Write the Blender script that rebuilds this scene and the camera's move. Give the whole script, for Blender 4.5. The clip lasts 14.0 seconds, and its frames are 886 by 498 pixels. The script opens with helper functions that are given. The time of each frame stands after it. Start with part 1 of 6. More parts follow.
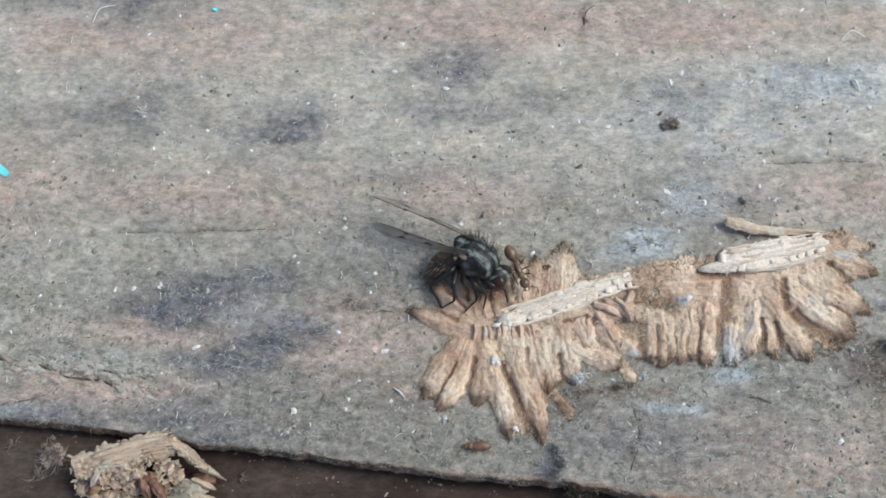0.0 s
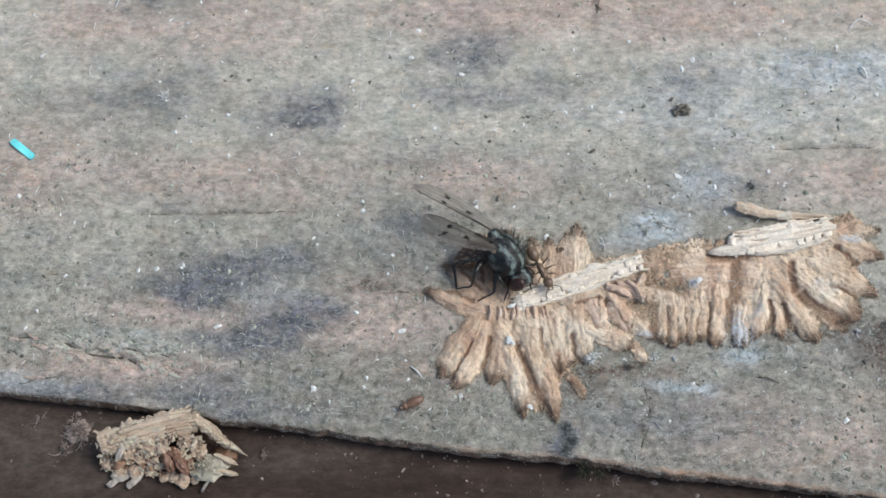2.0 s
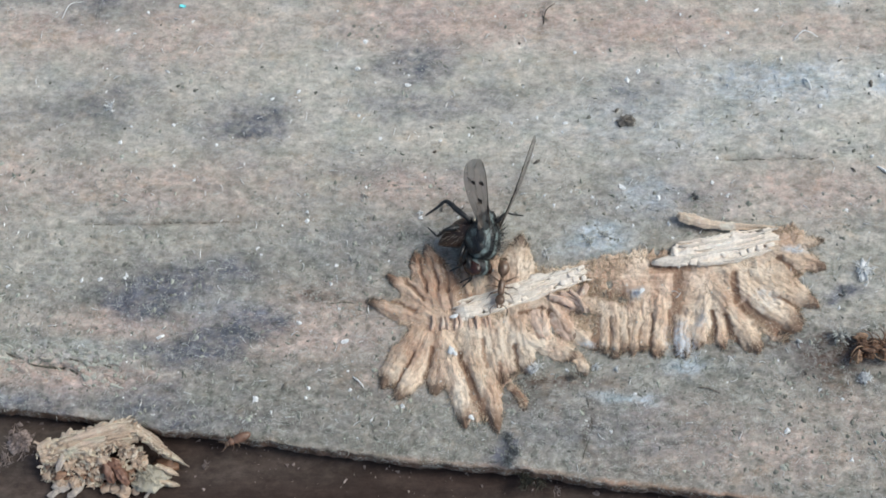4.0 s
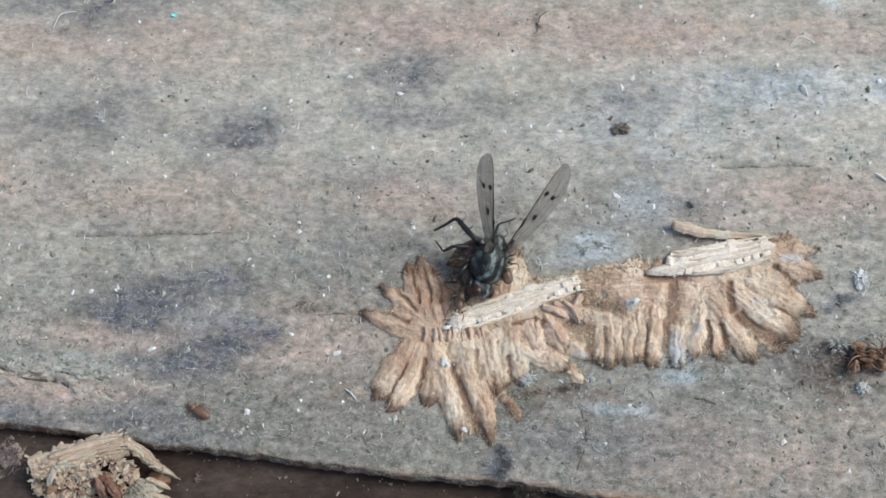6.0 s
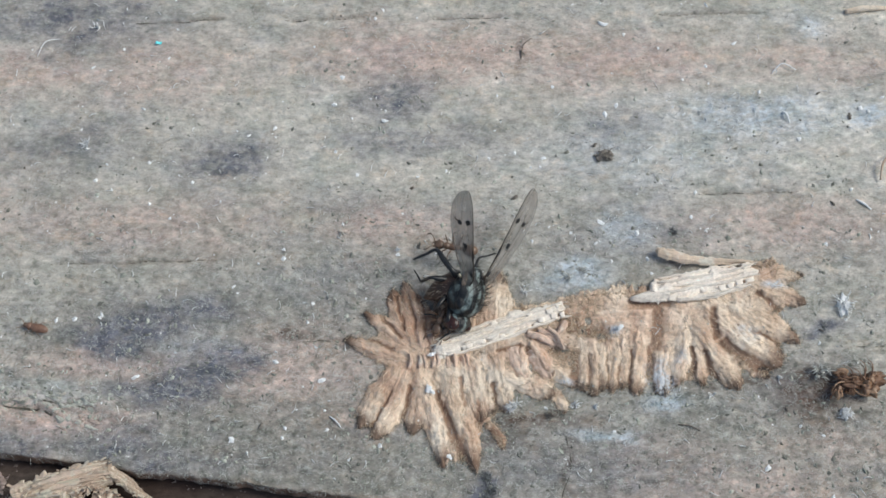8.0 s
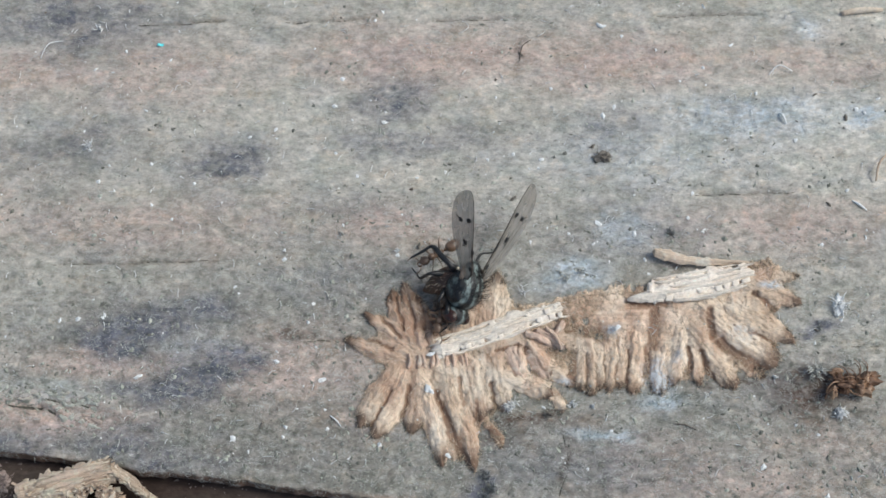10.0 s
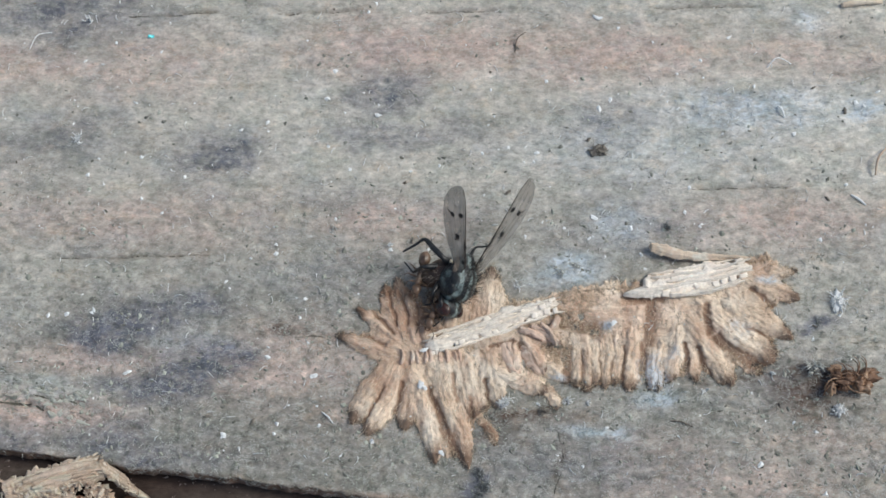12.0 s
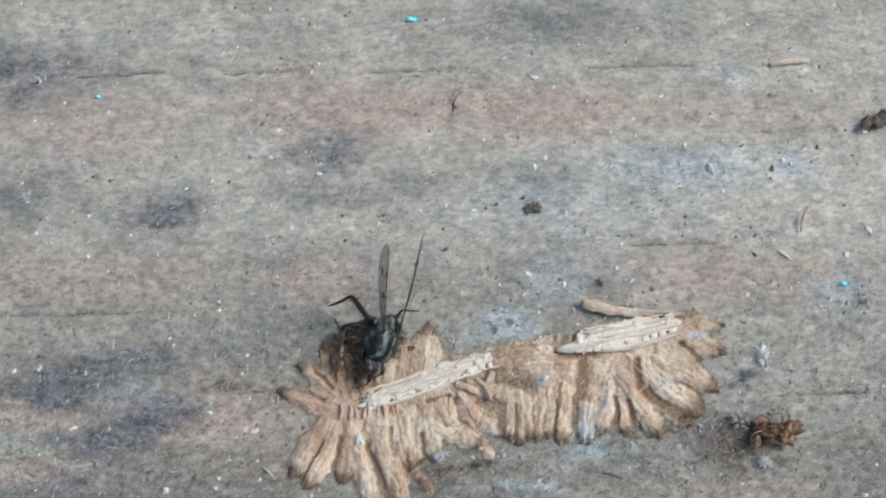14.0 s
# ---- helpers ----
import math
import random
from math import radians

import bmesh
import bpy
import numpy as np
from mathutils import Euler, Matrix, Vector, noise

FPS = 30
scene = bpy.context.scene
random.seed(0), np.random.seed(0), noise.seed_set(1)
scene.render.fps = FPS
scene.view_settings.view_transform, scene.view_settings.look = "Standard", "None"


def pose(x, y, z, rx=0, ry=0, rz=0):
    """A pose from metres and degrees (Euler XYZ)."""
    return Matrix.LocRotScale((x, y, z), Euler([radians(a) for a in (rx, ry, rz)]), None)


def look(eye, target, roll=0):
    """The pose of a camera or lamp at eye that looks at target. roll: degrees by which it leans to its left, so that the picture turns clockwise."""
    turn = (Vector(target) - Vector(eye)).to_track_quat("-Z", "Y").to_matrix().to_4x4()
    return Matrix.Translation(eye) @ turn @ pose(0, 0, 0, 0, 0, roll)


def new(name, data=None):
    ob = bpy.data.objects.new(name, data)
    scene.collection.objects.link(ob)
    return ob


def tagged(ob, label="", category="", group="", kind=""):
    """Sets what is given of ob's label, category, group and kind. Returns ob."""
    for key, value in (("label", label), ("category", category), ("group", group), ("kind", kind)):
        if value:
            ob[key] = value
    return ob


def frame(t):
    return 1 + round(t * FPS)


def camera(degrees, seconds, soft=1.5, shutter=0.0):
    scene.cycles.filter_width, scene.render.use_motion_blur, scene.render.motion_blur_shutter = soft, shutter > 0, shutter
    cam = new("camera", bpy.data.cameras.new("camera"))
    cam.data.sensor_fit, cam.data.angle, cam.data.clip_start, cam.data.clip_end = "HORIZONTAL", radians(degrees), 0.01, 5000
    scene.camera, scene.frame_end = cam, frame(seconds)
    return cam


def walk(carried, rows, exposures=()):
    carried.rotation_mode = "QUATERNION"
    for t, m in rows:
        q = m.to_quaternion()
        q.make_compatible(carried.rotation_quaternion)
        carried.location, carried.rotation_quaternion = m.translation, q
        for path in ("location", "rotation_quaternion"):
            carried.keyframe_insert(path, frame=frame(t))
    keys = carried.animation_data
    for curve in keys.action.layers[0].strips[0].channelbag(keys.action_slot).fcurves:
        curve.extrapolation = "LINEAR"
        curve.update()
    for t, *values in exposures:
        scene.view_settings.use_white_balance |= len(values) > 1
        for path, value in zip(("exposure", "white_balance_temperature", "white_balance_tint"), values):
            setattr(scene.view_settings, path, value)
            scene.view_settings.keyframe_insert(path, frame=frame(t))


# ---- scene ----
MM = 0.001
cam = camera(40.0, 14.0, soft=1.6, shutter=0.3)
PATH = [
    (0, pose(-0.001587, -0.027817, 0.083394, 17.770, 1.057, 0.157)),
    (0.5, pose(-0.002813, -0.030084, 0.084163, 18.102, 1.022, 0.285)),
    (1, pose(-0.001724, -0.028472, 0.084795, 17.334, 0.810, 0.268)),
    (1.5, pose(-0.002119, -0.028904, 0.085053, 17.086, 1.060, 0.384)),
    (2, pose(-0.002621, -0.028529, 0.085381, 16.997, 1.048, 0.377)),
    (2.5, pose(-0.001338, -0.029489, 0.084614, 17.783, 0.826, 0.250)),
    (3, pose(-0.001345, -0.029761, 0.085024, 16.656, 0.923, 0.541)),
    (3.5, pose(-0.001914, -0.031061, 0.084689, 16.828, 0.910, 0.609)),
    (4, pose(0.000847, -0.028490, 0.085380, 17.464, 0.634, 0.297)),
    (4.2, pose(0.000993, -0.028825, 0.084948, 18.100, 0.788, -0.000)),
    (6.3, pose(0.002122, -0.027334, 0.084951, 17.323, 1.147, 0.184)),
    (6.5, pose(0.001723, -0.028444, 0.084779, 18.111, 0.686, 0.046)),
    (7, pose(0.002245, -0.027495, 0.085514, 17.985, 0.604, -0.038)),
    (7.5, pose(0.001168, -0.027912, 0.085292, 18.119, 0.784, -0.000)),
    (8, pose(0.002228, -0.027091, 0.085176, 18.382, 0.591, -0.131)),
    (8.2, pose(0.001608, -0.027472, 0.085380, 18.376, 0.677, -0.116)),
    (10.3, pose(0.002678, -0.026639, 0.086245, 17.935, 0.829, -0.049)),
    (10.5, pose(0.002168, -0.027092, 0.086013, 18.001, 1.077, 0.058)),
    (11, pose(0.003234, -0.026409, 0.085872, 18.105, 1.075, -0.014)),
    (11.5, pose(0.003057, -0.026012, 0.086085, 17.701, 0.915, 0.005)),
    (12, pose(0.002964, -0.026429, 0.085096, 17.766, 0.697, -0.024)),
    (12.5, pose(0.002967, -0.026345, 0.085779, 17.759, 0.898, -0.017)),
    (13, pose(0.003257, -0.026012, 0.085660, 17.820, 1.085, -0.062)),
    (13.2, pose(0.003930, -0.024633, 0.086103, 17.299, 1.514, 0.113)),
    (13.3, pose(0.005271, -0.024414, 0.086531, 17.037, 1.772, 0.369)),
    (13.4, pose(0.005714, -0.024019, 0.086688, 16.995, 1.707, 0.335)),
    (13.5, pose(0.007166, -0.024138, 0.086989, 16.610, 1.245, 0.332)),
    (13.7, pose(0.010689, -0.023667, 0.088518, 17.195, -0.354, -0.207)),
    (13.9, pose(0.007712, -0.023271, 0.088633, 18.280, 0.110, -0.557)),
    (14, pose(0.006631, -0.023779, 0.088630, 18.151, 0.172, -0.467)),
]
walk(cam, PATH, exposures=[(0, 0.01, 6550, 4), (4, 0.05, 6550, 4), (8, -0.02, 6540, 4), (12.5, -0.05, 6540, 4), (14, -0.11, 6500, 4)])

# ---- world, sun ----
SUN_ELEVATION, SUN_AZIMUTH = radians(52), radians(12)   # azimuth from +x towards +y
world = bpy.data.worlds.new("sky")
scene.world = world
world.use_nodes = True
wn = world.node_tree.nodes
sky = wn.new("ShaderNodeTexSky")
sky.sky_type, sky.sun_disc = "NISHITA", False
sky.sun_elevation, sky.sun_rotation = SUN_ELEVATION, math.pi / 2 - SUN_AZIMUTH
sky.dust_density, sky.air_density = 2.6, 1.0
wn["Background"].inputs["Strength"].default_value = 0.12
world.node_tree.links.new(sky.outputs["Color"], wn["Background"].inputs["Color"])
sun = new("sun", bpy.data.lights.new("sun", "SUN"))
sun.data.energy, sun.data.angle, sun.data.color = 1.9, radians(26), (1.0, 0.985, 0.96)
sun.matrix_world = look((math.cos(SUN_ELEVATION) * math.cos(SUN_AZIMUTH), math.cos(SUN_ELEVATION) * math.sin(SUN_AZIMUTH), math.sin(SUN_ELEVATION)), (0, 0, 0))


# ---- materials ----
class Mat:
    """A node material with short ways to add nodes. Noise scales are cycles per millimetre."""

    def __init__(self, name, rough=0.7, metal=0.0, spec=0.4):
        self.m = bpy.data.materials.new(name)
        self.m.use_nodes = True
        self.n, self.l = self.m.node_tree.nodes, self.m.node_tree.links
        self.p = self.n["Principled BSDF"]
        self.p.inputs["Roughness"].default_value = rough
        self.p.inputs["Metallic"].default_value = metal
        self.p.inputs["Specular IOR Level"].default_value = spec
        tc = self.n.new("ShaderNodeTexCoord")
        self.obj = tc.outputs["Object"]

    def put(self, socket, value):
        if isinstance(value, (int, float)):
            socket.default_value = value
        elif isinstance(value, tuple):
            socket.default_value = (*value, 1) if len(value) == 3 and socket.type == "RGBA" else value
        else:
            self.l.new(value, socket)

    def noise(self, scale, detail=4.0, stretch=(1, 1, 1), rough=0.6, turn=0.0, coords=None, shift=0.0):
        mp = self.n.new("ShaderNodeMapping")
        unit = 1000.0 if coords is None else 1.0
        mp.inputs["Scale"].default_value = [unit * s for s in stretch]
        mp.inputs["Rotation"].default_value = (0, 0, radians(turn))
        mp.inputs["Location"].default_value = (shift, shift * 0.7, 0)
        self.l.new(coords or self.obj, mp.inputs["Vector"])
        t = self.n.new("ShaderNodeTexNoise")
        t.inputs["Scale"].default_value, t.inputs["Detail"].default_value, t.inputs["Roughness"].default_value = scale, detail, rough
        self.l.new(mp.outputs["Vector"], t.inputs["Vector"])
        return t.outputs["Fac"]

    def ramp(self, fac, *stops):
        r = self.n.new("ShaderNodeValToRGB")
        e = r.color_ramp.elements
        while len(e) < len(stops):
            e.new(0.5)
        for k, (pos, c) in zip(e, stops):
            k.position = pos
            k.color = (c, c, c, 1) if isinstance(c, (int, float)) else (*c, 1)
        self.l.new(fac, r.inputs["Fac"])
        return r.outputs["Color"]

    def mix(self, fac, a, b, kind="MIX"):
        x = self.n.new("ShaderNodeMix")
        x.data_type, x.blend_type = "RGBA", kind
        self.put(x.inputs["Factor"], fac)
        self.put(x.inputs[6], a)
        self.put(x.inputs[7], b)
        return x.outputs[2]

    def math(self, op, a, b=0.0):
        x = self.n.new("ShaderNodeMath")
        x.operation = op
        self.put(x.inputs[0], a)
        self.put(x.inputs[1], b)
        return x.outputs[0]

    def attr(self, name):
        a = self.n.new("ShaderNodeAttribute")
        a.attribute_name = name
        return a.outputs["Color"]

    def channels(self, colour):
        s = self.n.new("ShaderNodeSeparateColor")
        self.l.new(colour, s.inputs["Color"])
        return s.outputs

    def random(self):
        return self.n.new("ShaderNodeObjectInfo").outputs["Random"]

    def island(self):
        return self.n.new("ShaderNodeNewGeometry").outputs["Random Per Island"]

    def colour(self, c):
        self.put(self.p.inputs["Base Color"], c)
        return self

    def bump(self, height, depth_mm, strength=1.0):
        b = self.n.new("ShaderNodeBump")
        b.inputs["Strength"].default_value, b.inputs["Distance"].default_value = strength, depth_mm * MM
        self.l.new(height, b.inputs["Height"])
        self.l.new(b.outputs["Normal"], self.p.inputs["Normal"])
        return self


def wood_board_material():
    m = Mat("weathered_grey_wood", rough=0.85, spec=0.2)
    c = m.attr("tint")
    stain, pink, bloom = m.channels(m.attr("marks"))[:3]
    brown = m.channels(m.attr("rot_shade"))[0]
    speck = m.noise(2.1, 7, (0.62, 1.25, 1), 0.74, shift=131.0)
    clump = m.noise(0.8, 7, (0.8, 1.2, 1), 0.72, shift=151.0)

    def worked(amount, lo, hi, shift):
        """The mark sits in the grain: thick in some flecks, gone in others."""
        broken = m.math("MULTIPLY", m.ramp(m.noise(2.3, 6, (0.8, 1.2, 1), 0.76, shift=shift), (0.36, lo), (0.62, hi)), m.ramp(clump, (0.34, 0.55), (0.64, 1.3)))
        return m.math("MINIMUM", m.math("MULTIPLY", amount, broken), 1.0)

    c = m.mix(worked(pink, 0.65, 1.3, 171.0), c, (0.555, 0.43, 0.375))
    c = m.mix(worked(stain, 0.74, 1.42, 191.0), c, (0.148, 0.150, 0.178))
    c = m.mix(worked(bloom, 0.45, 1.5, 211.0), c, (0.56, 0.61, 0.655))
    # brown stains together with the painted husk and splinter shadows
    c = m.mix(worked(brown, 0.5, 1.3, 231.0), c, (0.11, 0.075, 0.06))
    c = m.mix(1.0, c, m.ramp(speck, (0.33, 0.79), (0.5, 1.0), (0.67, 1.15)), "MULTIPLY")
    grain = m.noise(0.8, 6, (0.6, 1.2, 1), turn=1.0)
    mott = m.noise(0.8, 9, (0.9, 1.1, 1), 0.74, shift=3.0)
    fine = m.noise(2.6, 8, (0.9, 1.1, 1), 0.8, shift=9.0)
    pores = m.noise(1.7, 5, (0.65, 1.3, 1), 0.62, shift=21.0)
    moss = m.noise(0.42, 9, (0.75, 1.2, 1), 0.75, shift=33.0)
    chalk = m.noise(1.1, 9, (0.8, 1.2, 1), 0.8, shift=47.0)
    c = m.mix(1.0, c, m.ramp(grain, (0.3, 0.86), (0.7, 1.14)), "MULTIPLY")
    c = m.mix(1.0, c, m.ramp(mott, (0.28, 0.70), (0.5, 1.0), (0.72, 1.26)), "MULTIPLY")
    c = m.mix(1.0, c, m.ramp(fine, (0.30, 0.77), (0.5, 1.0), (0.70, 1.23)), "MULTIPLY")
    dashes = m.noise(1.5, 7, (0.8, 1.2, 1), 0.75, shift=61.0)
    c = m.mix(m.ramp(moss, (0.46, 0.0), (0.60, 0.8)), c, m.mix(1.0, c, (0.76, 0.81, 0.79), "MULTIPLY"))
    c = m.mix(m.ramp(m.noise(0.3, 9, (0.8, 1.2, 1), 0.78, shift=81.0), (0.50, 0.0), (0.62, 0.8)), c, m.mix(1.0, c, (0.86, 0.90, 0.97), "MULTIPLY"))
    c = m.mix(m.ramp(m.noise(0.5, 8, (0.8, 1.2, 1), 0.75, shift=95.0), (0.53, 0.0), (0.64, 0.8)), c, m.mix(1.0, c, (1.12, 1.03, 0.95), "MULTIPLY"))
    c = m.mix(m.ramp(chalk, (0.55, 0.0), (0.64, 0.5)), c, (0.56, 0.56, 0.53))
    c = m.mix(m.ramp(dashes, (0.54, 0.0), (0.65, 0.42)), c, (0.17, 0.17, 0.152))
    place = m.n.new("ShaderNodeSeparateXYZ")
    m.l.new(m.obj, place.inputs[0])
    crust = m.ramp(m.math("MULTIPLY", m.math("SUBTRACT", 0.009, place.outputs["Y"]), 65.0), (0.0, 0.45), (1.0, 1.25))   # lichen flecks stronger towards the edge, fitted to the view's sharper near side
    fleck = m.noise(1.5, 5, (0.95, 1.1, 1), 0.62, shift=113.0)
    c = m.mix(m.math("MULTIPLY", crust, m.ramp(fleck, (0.54, 0.0), (0.62, 0.62))), c, m.mix(1.0, c, (0.52, 0.555, 0.53), "MULTIPLY"))
    c = m.mix(m.math("MULTIPLY", crust, m.ramp(fleck, (0.37, 0.58), (0.45, 0.0))), c, m.mix(1.0, c, (1.42, 1.42, 1.40), "MULTIPLY"))
    curl = m.noise(1.15, 5, (0.9, 1.15, 1), 0.68, shift=251.0)
    line = m.math("ABSOLUTE", m.math("SUBTRACT", curl, 0.50))
    shade = m.math("ABSOLUTE", m.math("SUBTRACT", curl, 0.535))
    grown = m.math("MULTIPLY", crust, m.ramp(clump, (0.42, 0.0), (0.56, 1.0)))
    # shadow of the pale lichen rims, painted as a dark line beside them
    c = m.mix(m.math("MULTIPLY", grown, m.ramp(shade, (0.0, 0.55), (0.022, 0.0))), c, m.mix(1.0, c, (0.50, 0.53, 0.52), "MULTIPLY"))
    c = m.mix(m.math("MULTIPLY", grown, m.ramp(line, (0.0, 0.6), (0.020, 0.0))), c, (0.55, 0.565, 0.525))
    c = m.mix(m.ramp(pores, (0.63, 0.0), (0.74, 0.5)), c, (0.085, 0.08, 0.072))
    m.colour(c)
    h = m.math("ADD", m.math("MULTIPLY", fine, 0.7), m.math("SUBTRACT", m.math("MULTIPLY", chalk, 0.9), m.math("MULTIPLY", fleck, 0.6)))
    return m.bump(h, 0.07).m


def tan_material(name, light, dark, fibre=14.0, grey=0.5, sooty=0.75, browning=1.0):
    """Chewed wood: fibres along the piece, dark at the tip (attribute lay: along, across, chance; attribute stain:
    rotted brown with crease shade, mould).
    """
    m = Mat(name, rough=0.8, spec=0.2)
    lay = m.attr("lay")
    along, across, chance = m.channels(lay)[:3]
    rot_shade, mould = m.channels(m.attr("stain"))[:2]
    stripes = m.noise(1.0, 5, (2.5, fibre, 6.0), 0.65, coords=lay)
    blot = m.noise(0.5, 7, rough=0.68)
    fine = m.noise(4.5, 6, rough=0.75)
    c = m.mix(m.ramp(stripes, (0.28, 0.0), (0.66, 1.0)), dark, light)
    c = m.mix(m.math("MULTIPLY", m.channels(m.attr("stain"))[2], 0.75), c, m.mix(m.ramp(stripes, (0.3, 0.0), (0.6, 1.0)), (0.50, 0.315, 0.225), (0.68, 0.495, 0.395)))
    c = m.mix(m.ramp(m.noise(1.0, 6, (2.2, fibre * 0.8, 9.0), 0.7, coords=lay, shift=7.0), (0.50, 0.0), (0.62, 0.65 * browning)), c, tuple(0.66 * k for k in dark))
    c = m.mix(m.ramp(blot, (0.47, 0.0), (0.66, 0.45 * browning)), c, tuple(0.74 * k for k in dark))
    c = m.mix(m.ramp(m.noise(0.45, 5, rough=0.65, shift=25.0), (0.50, 0.0), (0.64, 0.55 * browning)), c, (0.70, 0.53, 0.43))
    c = m.mix(m.ramp(m.noise(0.8, 8, rough=0.75, shift=5.0), (0.53, 0.0), (0.62, grey)), c, (0.42, 0.40, 0.35))
    c = m.mix(m.ramp(m.noise(0.9, 6, rough=0.7, shift=15.0), (0.52, 0.0), (0.63, 0.6)), c, tuple(min(1.25 * k + 0.05, max(0.8, k)) for k in light))
    c = m.mix(1.0, c, m.ramp(fine, (0.3, 0.80), (0.7, 1.18)), "MULTIPLY")
    c = m.mix(m.ramp(m.math("ADD", along, m.math("MULTIPLY", fine, 0.12)), (0.86, 0.0), (1.06, sooty)), c, (0.085, 0.06, 0.045))
    c = m.mix(1.0, c, m.ramp(chance, (0.0, 0.86), (1.0, 1.1)), "MULTIPLY")
    c = m.mix(m.ramp(m.math("ADD", rot_shade, m.math("MULTIPLY", fine, 0.1)), (0.12, 0.0), (0.70, 0.75)), c, (0.195, 0.115, 0.078))
    mould = m.math("MULTIPLY", mould, m.ramp(m.noise(1.3, 6, rough=0.75, shift=35.0), (0.40, 0.15), (0.60, 1.0)))
    c = m.mix(m.ramp(mould, (0.10, 0.0), (0.70, 0.85)), c, (0.62, 0.635, 0.65))
    m.colour(c)
    return m.bump(m.math("ADD", m.math("MULTIPLY", stripes, 0.7), fine), 0.06).m


def plain_material(name, a, b, scale=2.0, rough=0.6, spec=0.4, bump_mm=0.05, by_island=False, metal=0.0):
    m = Mat(name, rough=rough, spec=spec, metal=metal)
    n = m.noise(scale, 4)
    c = m.ramp(n, (0.32, a), (0.68, b))
    if by_island:
        c = m.mix(1.0, c, m.ramp(m.island(), (0.0, 0.55), (1.0, 1.25)), "MULTIPLY")
    m.colour(c)
    return m.bump(n, bump_mm).m


def wing_material():
    m = Mat("smoky_wing_membrane", rough=0.28, spec=0.6)
    n = m.noise(1.2, 3, (0.5, 2, 1))
    m.colour(m.ramp(n, (0.3, (0.18, 0.163, 0.145)), (0.7, (0.27, 0.245, 0.22))))
    m.p.inputs["Alpha"].default_value = 0.58
    return m.m


def ledge_material():
    """Dark brown wood, streaked along x, dusty in places."""
    m = Mat("dark_brown_wood", rough=0.8, spec=0.2)
    streak = m.noise(0.5, 6, (0.25, 1.6, 1), 0.7, turn=5.0)
    mott = m.noise(0.35, 8, (0.6, 1.2, 1), 0.72, shift=8.0)
    fine = m.noise(1.6, 7, (0.7, 1.2, 1), 0.75, shift=18.0)
    c = m.ramp(streak, (0.32, (0.030, 0.0195, 0.016)), (0.68, (0.062, 0.041, 0.034)))
    c = m.mix(m.ramp(mott, (0.48, 0.0), (0.66, 0.6)), c, (0.086, 0.060, 0.050))
    dust = m.math("MULTIPLY", m.channels(m.attr("dust"))[0], m.ramp(fine, (0.3, 0.5), (0.7, 1.0)))
    c = m.mix(m.math("MULTIPLY", dust, 0.55), c, (0.17, 0.145, 0.125))
    c = m.mix(1.0, c, m.ramp(fine, (0.3, 0.70), (0.7, 1.35)), "MULTIPLY")
    m.colour(c)
    return m.bump(m.math("ADD", streak, fine), 0.10).m


def thorax_material():
    """Black cuticle dusted grey in stripes that run from head to tail."""
    m = Mat("dusted_black_cuticle", rough=0.33, spec=0.6)
    sep = m.n.new("ShaderNodeSeparateXYZ")
    m.l.new(m.obj, sep.inputs[0])
    fine = m.noise(3.5, 5, rough=0.75)
    bands = m.math("SINE", m.math("ADD", m.math("MULTIPLY", sep.outputs["Y"], 8600.0), m.math("MULTIPLY", m.noise(1.3, 4, rough=0.6), 4.5)))
    c = m.ramp(m.math("MULTIPLY", m.math("ADD", bands, 1.0), 0.5), (0.36, (0.007, 0.008, 0.010)), (0.54, (0.07, 0.092, 0.09)), (0.92, (0.175, 0.22, 0.215)))
    c = m.mix(m.ramp(m.noise(1.1, 4, (1.0, 2.4, 1.0), 0.6, shift=4.0), (0.51, 0.0), (0.58, 0.9)), c, (0.012, 0.014, 0.016))
    # lighter blue-grey patches painted in for glints of the sky
    c = m.mix(m.ramp(m.noise(1.4, 4, (0.8, 2.2, 1.0), 0.65, shift=14.0), (0.60, 0.0), (0.67, 0.6)), c, (0.21, 0.25, 0.245))
    c = m.mix(1.0, c, m.ramp(fine, (0.3, 0.40), (0.7, 1.6)), "MULTIPLY")
    m.colour(c)
    return m.bump(fine, 0.08).m


